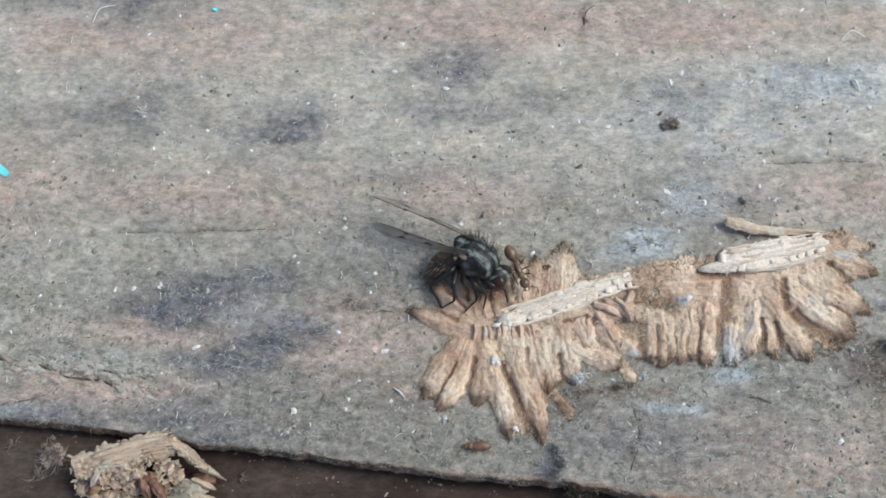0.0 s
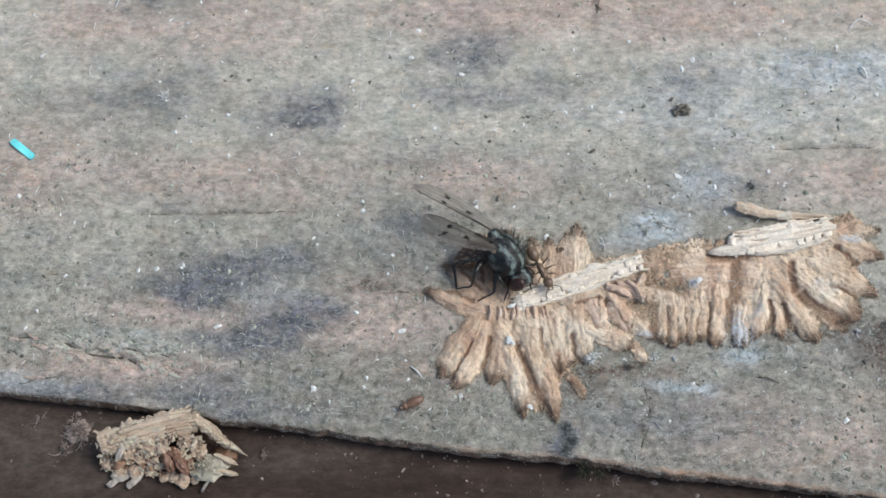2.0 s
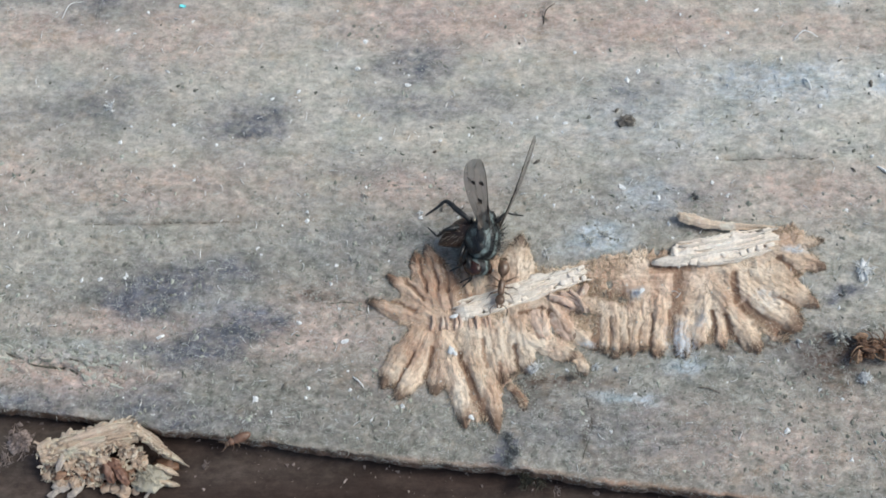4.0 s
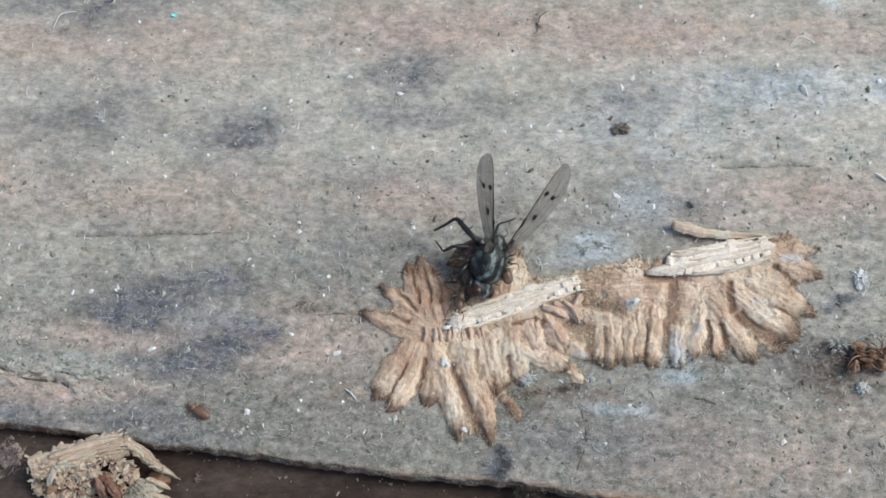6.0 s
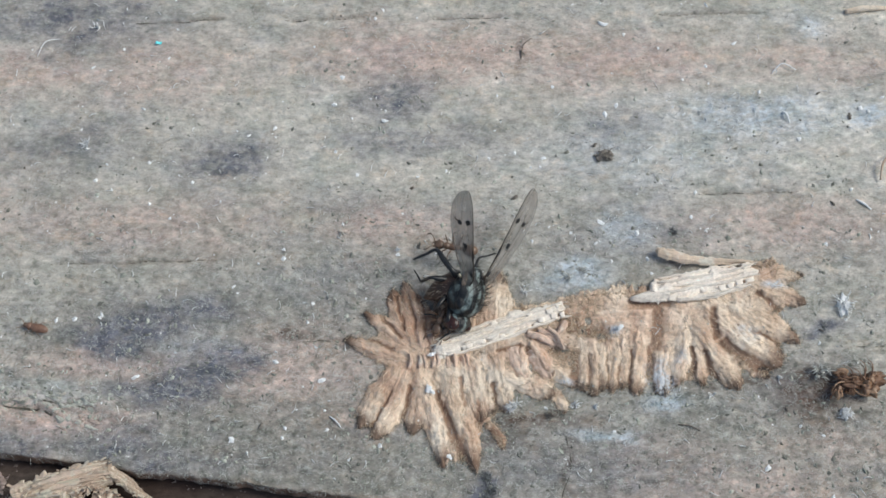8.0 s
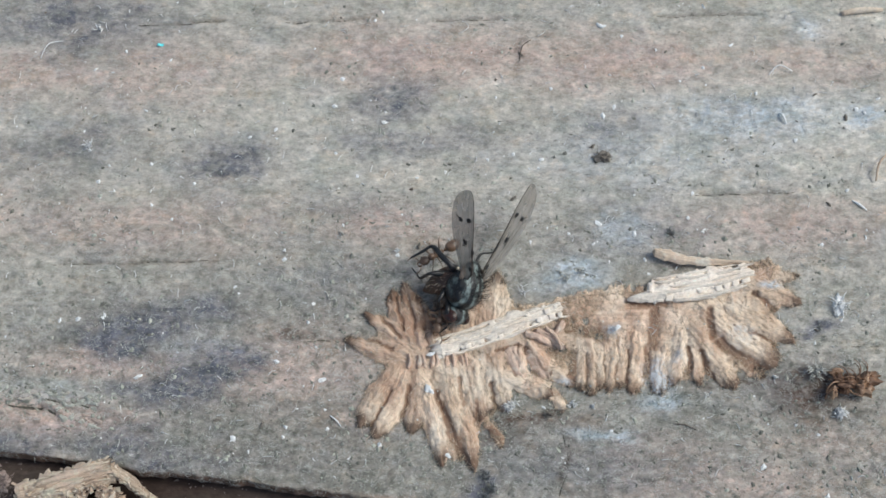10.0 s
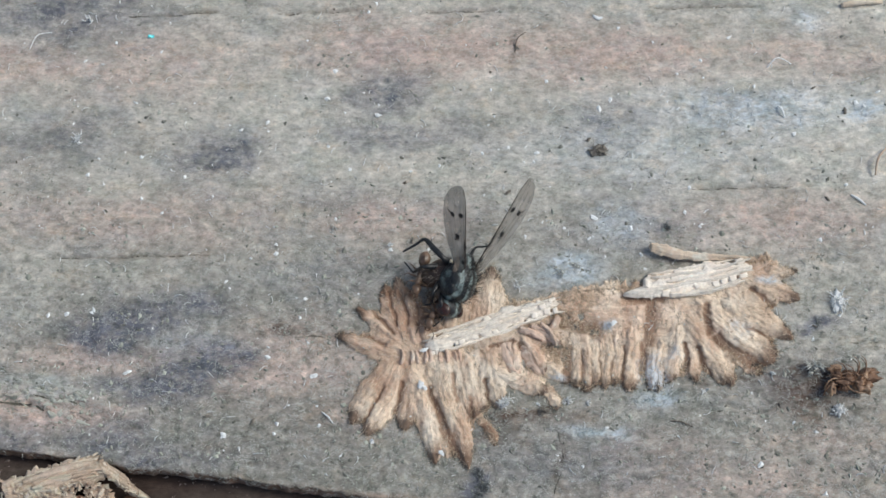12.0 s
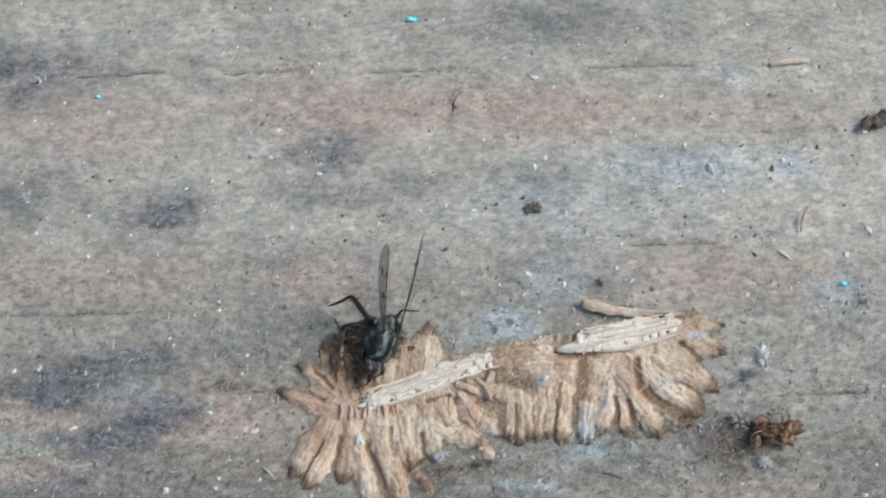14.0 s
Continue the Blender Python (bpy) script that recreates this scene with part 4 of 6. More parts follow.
    # crumbled folds along the main groove
    for name, line, w, h, z0 in (("frass_fold", [(6.4, -6.2), (6.7, -7.3), (7.4, -8.9)], 0.40, 0.28, 0.16), ("frass_fold", [(7.9, -6.3), (8.4, -7.4), (9.1, -8.7)], 0.48, 0.32, 0.14), ("frass_fold", [(8.2, -5.1), (9.2, -5.6), (10.3, -6.5)], 0.20, 0.25, 0.52), ("frass_fold", [(7.4, -5.3), (8.3, -5.5), (9.3, -6.2)], 0.20, 0.25, 0.50),
                                 ("frass_fold", [(8.9, -4.9), (9.6, -5.6), (10.0, -6.6)], 0.14, 0.2, 0.6), ("frass_fold", [(10.2, -4.4), (9.9, -5.0), (9.5, -5.6)], 0.16, 0.2, 0.5), ("frass_rim", [(18.2, -2.9), (21.0, -2.6), (23.6, -1.6)], 0.20, 0.2, 0.55)):
        lobe(name, line, [w * 1.1, w * 1.5, w * 1.1] if name == "frass_fold" else [w * 0.8, w, w * 0.8], h * 0.7, PINKTAN if name == "frass_fold" else CREAM, g, int(line[0][0] * 10), 30, 13, z0, lumps=0.14, ragged=0.5)
    for i in range(9):
        fx = -0.9 + i * 0.5 + rnd.uniform(-0.12, 0.12)
        fy = -7.35 + rnd.uniform(-0.1, 0.1)
        lobe("frass_crumb", [(fx, fy + 0.5), (fx + 0.1, fy), (fx + rnd.uniform(-0.1, 0.25), fy - 0.6)], [0.15, 0.20, 0.14], 0.30, PINKTAN, g, 90 + i, 14, 9, 0.24)
    return g


build_gallery()


def build_sliver(pts, w, h, seed, cells, bare):
    """A pale flat split of wood with rows of small blocky cells along its back."""
    s = tagged(new("wood_sliver"), "cream split of wood with squarish cells, on the tan gallery", "wood sliver", "pale slivers")
    lobe("split", pts, [w * 0.8, w, w * 1.05, w * 0.8], h, CREAM, s, seed, 90, 25, 0.34, lumps=0.22, ragged=0.5, fall_off=0.0)
    rnd = random.Random(seed)
    for k, off in enumerate((-0.95, 0.9, -0.35, 0.1, 0.5)):   # long slips along it
        line = smooth_path(pts, 9)
        d = line[-1] - line[0]
        nx, ny = -d[1] / np.linalg.norm(d) * off * w, d[0] / np.linalg.norm(d) * off * w
        run = line[rnd.randint(0, 2):rnd.randint(7, 9)]
        lobe("slip", [(p[0] + nx, p[1] + ny + rnd.uniform(-0.08, 0.08)) for p in run], [w * 0.14, w * 0.22, w * 0.16], h * 0.45, CREAM, s, seed + 10 + k, 50, 7, 0.36 if k < 2 else 0.30 + h * 0.75, lumps=0.1)
    line = smooth_path(pts, cells + 4)
    for i in range(2, cells + 2):
        d = line[min(i + 1, cells + 3)] - line[i - 1]
        a = math.atan2(d[1], d[0])
        for row in (-0.62, 0.1, 0.5):
            if rnd.random() < (0.25 if row < 0 else bare):
                continue
            bm = bmesh.new()
            bmesh.ops.create_cube(bm, size=1.0)
            bmesh.ops.subdivide_edges(bm, edges=bm.edges[:], cuts=2, use_grid_fill=True)
            for v in bm.verts:
                v.co += 0.26 * noise.noise_vector(v.co * 1.8 + Vector((i * 3.7, row * 9 + seed, 0)))
            x, y = line[i][0] - math.sin(a) * row * w, line[i][1] + math.cos(a) * row * w
            m = (Matrix.Translation((x + rnd.uniform(-0.3, 0.3), y + rnd.uniform(-0.15, 0.15), 0.11 + (h + 0.12) * (0.86 if row > -0.5 else 0.70) + rnd.uniform(-0.05, 0.05))) @ Matrix.Rotation(a + rnd.uniform(-0.12, 0.12), 4, "Z") @ Matrix.Rotation(-row * 0.5, 4, "X")
                 @ Matrix.Diagonal((np.linalg.norm(d) * 0.5 * rnd.uniform(0.6, 1.05), w * rnd.uniform(0.32, 0.58), 0.16, 1)))
            bmesh.ops.transform(bm, matrix=m, verts=bm.verts)
            part("cell", bm, CELL, s)
    return s


build_sliver([(0.6, -6.6), (3.6, -5.65), (7.5, -4.25), (10.5, -3.3)], 0.72, 0.38, 301, 20, 0.50)
second = build_sliver([(16.4, -2.15), (18.5, -1.95), (21.5, -1.35), (24.4, -0.65)], 0.92, 0.40, 302, 11, 0.60)
lobe("split_point", [(17.8, -2.5), (16.4, -2.6), (14.9, -2.85)], [0.30, 0.42, 0.30], 0.25, CREAM, second, 320, 26, 11, 0.5, lumps=0.05, ragged=0.1)


CREAMTAN = tan_material("pale_tan_fibre", (0.80, 0.67, 0.53), (0.66, 0.50, 0.37), 8.0, 0.2, 0.1)


def build_splinter():
    s = tagged(new("wood_splinter"), "thin tan curved splinter lying beside the gallery", "splinter")
    lobe("splinter", [(16.95, 0.85, 0.75), (18.0, 0.5, 0.75), (19.8, 0.15, 0.6), (22.0, 0.05, 0.45), (24.6, -0.05, 0.35)], [0.36, 0.44, 0.34, 0.24, 0.28], 0.2, CREAMTAN, s, 310, 60, 9, 0.0, fall_off=0.0)


build_splinter()




# ---- loose bits on the board ----
def board_z(x, y):
    z, _ = board_surface(np.array([[float(x)]]), np.array([[float(y)]]))
    return float(z[0, 0])


def fluff_mesh(bm, size, count, seed, thick=0.035):
    rnd = random.Random(seed)
    for k in range(count):
        a = rnd.uniform(0, 6.28)
        e = rnd.uniform(0.1, 1.2)
        d = Vector((math.cos(a) * math.cos(e), math.sin(a) * math.cos(e), math.sin(e))) * size * rnd.uniform(0.5, 1.1)
        s = Vector([rnd.uniform(-0.35, 0.35) * size for _ in range(3)])
        s.z = abs(s.z) * 0.5
        b = Vector([rnd.uniform(-0.25, 0.25) * size for _ in range(3)])
        tube(bm, [s, s + d * 0.5 + b, s + d], [thick, thick * 0.9, thick * 0.4], 4)


def build_flakes():
    """White flakes that can be told apart: x, y, size."""
    big = [(-3.0, 11.5, 0.28), (-5.0, 7.1, 0.24), (-13.5, -12.8, 0.30), (-7.2, -8.6, 0.34), (0.4, -9.4, 0.58), (1.8, -14.2, 0.26), (14.1, -5.0, 0.30), (8.7, -10.7, 0.24), (8.0, 1.8, 0.2), (12.7, 1.6, 0.2), (13.1, 3.2, 0.34), (29.6, 1.5, 0.26),
           (28.4, 9.8, 0.27), (-10.3, 1.2, 0.24), (-13.6, -2.1, 0.16), (-23.4, -3.7, 0.24), (-24.4, 16.0, 0.18), (-1.9, 0.8, 0.24), (3.2, -1.6, 0.36), (0.6, -6.9, 0.34)]
    more = [(15.6, 18.8, 0.2), (18.2, 17.6, 0.18), (-20.6, -8.3, 0.34), (31.5, 24.3, 0.26), (40.0, 14.7, 0.24), (37.4, 4.5, 0.34), (39.4, 6.5, 0.36), (22.6, 24.0, 0.2), (-9.6, 25.6, 0.22), (14.0, 19.7, 0.44), (-1.6, 4.0, 0.12), (-3.3, 12.5, 0.12), (28.0, -12.7, 0.2), (9.9, 14.3, 0.2), (5.6, 13.6, 0.17), (9.0, 8.4, 0.24), (33.3, 12.4, 0.28), (33.9, 12.1, 0.24), (31.9, 5.7, 0.24), (20.9, 2.5, 0.2), (19.8, 3.6, 0.22), (-13.9, -1.6, 0.2), (-9.0, -10.7, 0.14), (23.7, -9.9, 0.16), (0.9, 0.8, 0.18), (3.5, 0.1, 0.16), (-0.5, 6.9, 0.18), (1.7, 7.4, 0.2)]
    for i, (x, y, s) in enumerate(big + more):
        bm = bmesh.new()
        chip_mesh(bm, (0, 0, 0), s * 0.8, 0.35, i, 0)
        chip_mesh(bm, (s * 0.5 * math.cos(i), s * 0.5 * math.sin(i), -0.02), s * 0.5, 0.4, i + 50, i)
        ob = part("white_flake", bm, WHITE, smooth=False)
        ob.matrix_basis = at(x, y, board_z(x, y) + s * 0.2 + (0.62 if (x, y) in ((14.1, -5.0), (0.4, -9.4), (0.6, -6.9), (1.8, -14.2)) else 0), 0, 0, (i * 67) % 180)
        tagged(ob, "small chalky white flake on the board", "flake", "white flakes")


build_flakes()


def build_dark_crumbs():
    rows = [(13.7, 8.5, 0.68), (12.9, 9.4, 0.34), (32.4, 11.7, 0.34), (30.4, 4.6, 0.28), (18.4, 2.3, 0.22), (6.8, 5.2, 0.3), (-0.3, 1.45, 0.26), (25.6, -10.8, 0.2), (28.6, -5.1, 0.22), (-14.7, -11.5, 0.24), (-11.4, -11.8, 0.24), (36.1, 13.4, 0.26), (7.6, 17.2, 0.3), (9.0, -11.2, 0.4), (30.2, 13.6, 0.22)]
    for i, (x, y, s) in enumerate(rows):
        bm = bmesh.new()
        rnd = random.Random(i)
        s *= 0.95 if s > 0.35 else 0.7
        ball(bm, (0, 0, 0.0), (s * 0.95, s * rnd.uniform(0.35, 0.5), s * 0.26), seg=26, rings=18, rough=1.3, seed=i)
        if s > 0.3:
            fluff_mesh(bm, s * 1.3, 30, 800 + i, 0.02)
        ob = part("dark_crumb", bm, CLOT)
        ob.matrix_basis = at(x, y, board_z(x, y) + 0.08, 0, 0, (i * 41) % 180)
        tagged(ob, "clotted black-brown crumb stuck on the board", "crumb", "dark crumbs")


CLOT = plain_material("clotted_dirt", (0.12, 0.108, 0.094), (0.30, 0.27, 0.235), 3.0, 0.85, 0.2, 0.05)
build_dark_crumbs()


def build_knot_flakes():
    """Layers of wood lifting round the cracked knot."""
    pinkish = tan_material("weathered_pink_wood", (0.50, 0.405, 0.355), (0.36, 0.295, 0.26), 6.0, 0.5, 0.0)
    greenish = tan_material("lichened_wood", (0.52, 0.53, 0.47), (0.36, 0.365, 0.325), 6.0, 0.5, 0.0)
    rnd = random.Random(31)
    # stretches of lifted wood: from x, y to x, y, spread, pieces, material
    runs = [((-36.0, -9.6), (-32.6, -9.8), 0.35, 9, pinkish), ((-32.4, -9.3), (-27.4, -10.0), 0.35, 12, greenish), ((-31.0, -10.8), (-27.0, -11.2), 0.35, 10, pinkish), ((-34.6, -12.2), (-30.8, -11.4), 0.30, 9, pinkish), ((-28.0, -9.6), (-23.2, -10.2), 0.35, 14, greenish), ((-26.8, -11.0), (-23.0, -11.9), 0.4, 10, greenish), ((-25.4, -11.3), (-23.2, -11.9), 0.35, 6, pinkish)]
    for (ax, ay), (bx, by), spread, count, mat in runs:
        for k in range(count):
            f = rnd.random()
            x, y = ax + (bx - ax) * f, ay + (by - ay) * f + rnd.gauss(0, spread)
            a, l, w = math.atan2(by - ay, bx - ax) + rnd.gauss(-0.12, 0.2), rnd.uniform(0.18, 0.62), rnd.uniform(0.12, 0.34)
            line = [(x - l * math.cos(a), y - l * math.sin(a)), (x, y + rnd.uniform(-0.1, 0.1)), (x + l * math.cos(a), y + l * math.sin(a))]
            ob = lobe("wood_flake", line, [w * 0.5, w, w * 0.6], 0.03, mat, None, 700 + len(bpy.data.objects) % 997, 26, 7, board_z(x, y) - 0.02, lumps=0.08, ragged=0.9, fall_off=0.0)
            tagged(ob, "thin lifting wood flake on the cracked knot", "wood flake", "knot flakes")


build_knot_flakes()


def build_strips():
    for x, y, rz, l, w, name, label in ((-36.2, 5.4, -38, 2.3, 0.55, "plastic_strip", "bright turquoise strip of thin plastic on the board"), (4.3, 25.0, 4, 1.0, 0.34, "plastic_scrap", "tiny turquoise plastic scrap on the board"), (-20.8, 18.3, 12, 0.5, 0.22, "plastic_scrap", "tiny turquoise plastic scrap on the board"),
                                         (37.0, 2.2, 5, 0.7, 0.28, "plastic_scrap", "tiny turquoise plastic scrap on the board")):
        bm = bmesh.new()
        n = 9
        grid = [[[bm.verts.new((l * (i / (n - 1) - 0.5), w * (j - 0.5) * (1 - 0.25 * (i in (0, n - 1))), 0.12 * math.sin(i * 0.8) + 0.05 * k)) for j in (0, 1)] for i in range(n)] for k in (0, 1)]
        for i in range(n - 1):
            for k in (0, 1):
                bm.faces.new((grid[k][i][0], grid[k][i + 1][0], grid[k][i + 1][1], grid[k][i][1]))
            for j in (0, 1):
                bm.faces.new((grid[0][i][j], grid[0][i + 1][j], grid[1][i + 1][j], grid[1][i][j]))
        for i in (0, n - 1):
            bm.faces.new((grid[0][i][0], grid[0][i][1], grid[1][i][1], grid[1][i][0]))
        ob = part(name, bm, TURQUOISE, smooth=False)
        ob.matrix_basis = at(x, y, board_z(x, y) + 0.15, 0, 0, rz)
        tagged(ob, label, "plastic scrap")


build_strips()


def build_fluffs():
    for i, (x, y, s, n) in enumerate([(30.4, -3.3, 0.95, 46), (29.7, -11.15, 0.55, 90), (-25.8, 9.7, 0.65, 18), (-25.7, 19.6, 0.6, 9), (-6.1, 2.5, 0.6, 6), (-6.8, -2.7, 0.6, 7), (7.3, -2.0, 0.6, 9), (10.6, -1.0, 0.7, 14), (11.6, -0.5, 0.7, 14), (38.3, 1.0, 0.9, 14), (34.2, -4.4, 0.5, 8), (6.3, -10.6, 0.62, 30), (10.7, -10.5, 0.5, 12), (12.1, -10.6, 0.4, 8), (20.4, -9.7, 0.4, 7), (25.2, -8.6, 0.4, 8), (-1.9, 1.1, 0.35, 14), (13.9, -5.0, 0.4, 8)]):
        bm = bmesh.new()
        fluff_mesh(bm, s, n, i)
        if i < 2:
            ball(bm, (0, 0, 0.1), (s * 0.32, s * 0.62, s * 0.3), seg=24, rings=16, rough=1.2, seed=i)
        ob = part("fluff_tuft", bm, WHITE if i in (0, 1, 2, 3, 6) or i > 10 else PALEGREY)
        ob.matrix_basis = at(x, y, board_z(x, y) + (0.35 if i in (11, 17) else 0.05))
        tagged(ob, "white fluffy tuft of fibres on the board", "fluff", "white tufts")


build_fluffs()


def build_threads():
    """Hair-thin curved threads that can be told apart."""
    rows = [([(34.1, 6.4, 0.2), (34.3, 7.6, 0.7), (35.2, 8.6, 0.3)], 0.10, CRUMBTAN, "pale brown curved stem", "stem"), ([(33.0, 20.6, 0.1), (34.5, 20.8, 0.3), (36.2, 20.9, 0.1)], 0.26, TAN, "short tan splinter of wood", "splinter"),
            ([(17.9, -11.9, 0.05), (18.6, -11.95, 0.12), (19.4, -12.3, 0.05)], 0.05, DARKBIT, "thin black fibre", "fibre"), ([(7.5, 16.7, 0.1), (7.7, 17.8, 0.3), (8.4, 18.5, 0.1)], 0.045, DARKBIT, "thin dark fibre", "fibre"),
            ([(-30.2, 17.2, 0.1), (-29.6, 18.3, 0.4), (-28.6, 18.7, 0.1)], 0.04, WHITE, "curled white thread", "thread"), ([(-6.6, -11.2, 0.08), (-6.1, -11.6, 0.3), (-5.8, -12.0, 0.08)], 0.06, WHITE, "short white thread", "thread"), ([(32.2, 4.9, 0.05), (32.7, 4.5, 0.2), (33.2, 4.1, 0.05)], 0.10, WHITE, "pale grey splinter", "splinter"), ([(27.4, 12.1, 0.05), (27.6, 11.7, 0.3), (27.8, 11.2, 0.05)], 0.10, WHITE, "pale grey splinter", "splinter"), ([(26.8, 15.3, 0.1), (27.6, 16.0, 0.4), (28.7, 15.6, 0.1)], 0.05, WHITE, "curled white thread", "thread")]
    for pts, r, mat, label, cat in rows:
        bm = bmesh.new()
        line = smooth_path(pts, 10)
        tube(bm, [tuple(p) for p in line], [r * (1 - 0.6 * abs(i / 9 - 0.4)) for i in range(10)], 6)
        tagged(part(cat, bm, mat), label + " lying on the board", cat)


build_threads()


def build_slate_tufts():
    for i, (x, y, s, n) in enumerate([(4.5, -15.6, 0.55, 45), (4.8, -16.4, 0.65, 60), (4.4, -17.1, 0.6, 50), (18.5, 2.4, 0.5, 30), (28.9, -4.9, 0.6, 9)]):
        bm = bmesh.new()
        fluff_mesh(bm, s, n, 340 + i, 0.028)
        ob = part("slate_tuft", bm, SLATE)
        ob.matrix_basis = at(x, y, board_z(x, y) - 0.05)
        tagged(ob, "dark slate-grey tuft of mould on the board", "mould", "slate tufts")


SLATE = plain_material("slate_mould", (0.15, 0.155, 0.155), (0.36, 0.38, 0.385), 2.0, 0.9, 0.15, by_island=True)
build_slate_tufts()


HUSK = plain_material("pale_amber_husk", (0.16, 0.085, 0.05), (0.42, 0.27, 0.17), 1.4, 0.4, 0.5)


def build_amber_clump():
    """A curled brown husk with shed skins."""
    g = tagged(new("brown_husk"), "curled shiny amber-brown insect husk on the board", "insect husk")
    g.matrix_basis = at(30.1, -9.0, 0.15, 0, 0, 0)
    rnd = random.Random(8)
    for k in range(14):
        bm = bmesh.new()
        c = (rnd.uniform(-1.2, 2.0), rnd.uniform(-0.9, 0.8), rnd.uniform(0.2, 0.9))
        ball(bm, c, [rnd.uniform(0.25, 0.6), rnd.uniform(0.2, 0.45), rnd.uniform(0.12, 0.4)], seg=18, rings=12, rough=1.0, seed=k)
        part("shell_piece", bm, rnd.choice((AMBER, AMBER, HUSK)), g)
    for k in range(17):
        bm = bmesh.new()
        a = rnd.uniform(0, 6.28)
        o = Vector((rnd.uniform(-0.6, 1.2), rnd.uniform(-0.6, 0.5), 0.7))
        pts = [o + Vector((math.cos(a + q * 0.22), math.sin(a + q * 0.22), 0.3 * math.sin(q * 0.8))) * (0.1 + 0.32 * q) for q in range(5)]
        tube(bm, [tuple(p) for p in smooth_path([tuple(p) for p in pts], 14)], [0.07 - 0.0035 * q for q in range(14)], 6)
        part("curled_leg", bm, rnd.choice((AMBER, AMBER, HUSK)), g)
    bm = bmesh.new()
    fluff_mesh(bm, 0.8, 46, 77, 0.05)
    skin = part("grey_skin", bm, PALEGREY, g, "grey papery shed skin")
    skin.matrix_basis = at(-1.95, 0.75, 0.05)


build_amber_clump()


def build_bark_scrap():
    bm = bmesh.new()
    for k in range(12):
        chip_mesh(bm, (k * 0.22 - 1.3, 0.25 * math.sin(k), 0.4 + 0.2 * math.cos(k * 1.7)), 0.5, 0.7, 500 + k, k)
    ob = part("bark_scrap", bm, DARKBIT, smooth=False)
    ob.matrix_basis = at(41.2, 15.6, 0.0, 0, 0, 20)
    tagged(ob, "rough dark brown scrap of bark on the board", "bark")


build_bark_scrap()


def crumbly(bm, radii, seed):
    """A crumbling lump, knobbly at three sizes."""
    o = Vector((seed * 3.7, seed * 1.3, 0))
    for v in bmesh.ops.create_icosphere(bm, subdivisions=3, radius=1.0)["verts"]:
        p = Vector([a * b for a, b in zip(v.co, radii)])
        k = 1 + 0.45 * noise.noise(p * 1.1 + o) + 0.45 * noise.noise(p * 3.2 + o) + 0.38 * noise.noise(Vector((p.x * 2.0, p.y * 7.0, p.z * 7.0)) + o)
        v.co = p * k


def shard(bm, centre, size, turn, seed):
    """A split-off sliver: a long block with uneven corners."""
    rnd = random.Random(seed)
    made = bmesh.ops.create_cube(bm, size=1.0)["verts"]
    for v in made:
        v.co = Vector(centre) + turn @ Vector([a * b * 0.5 * rnd.uniform(0.9, 2.2) for a, b in zip(v.co, size)])


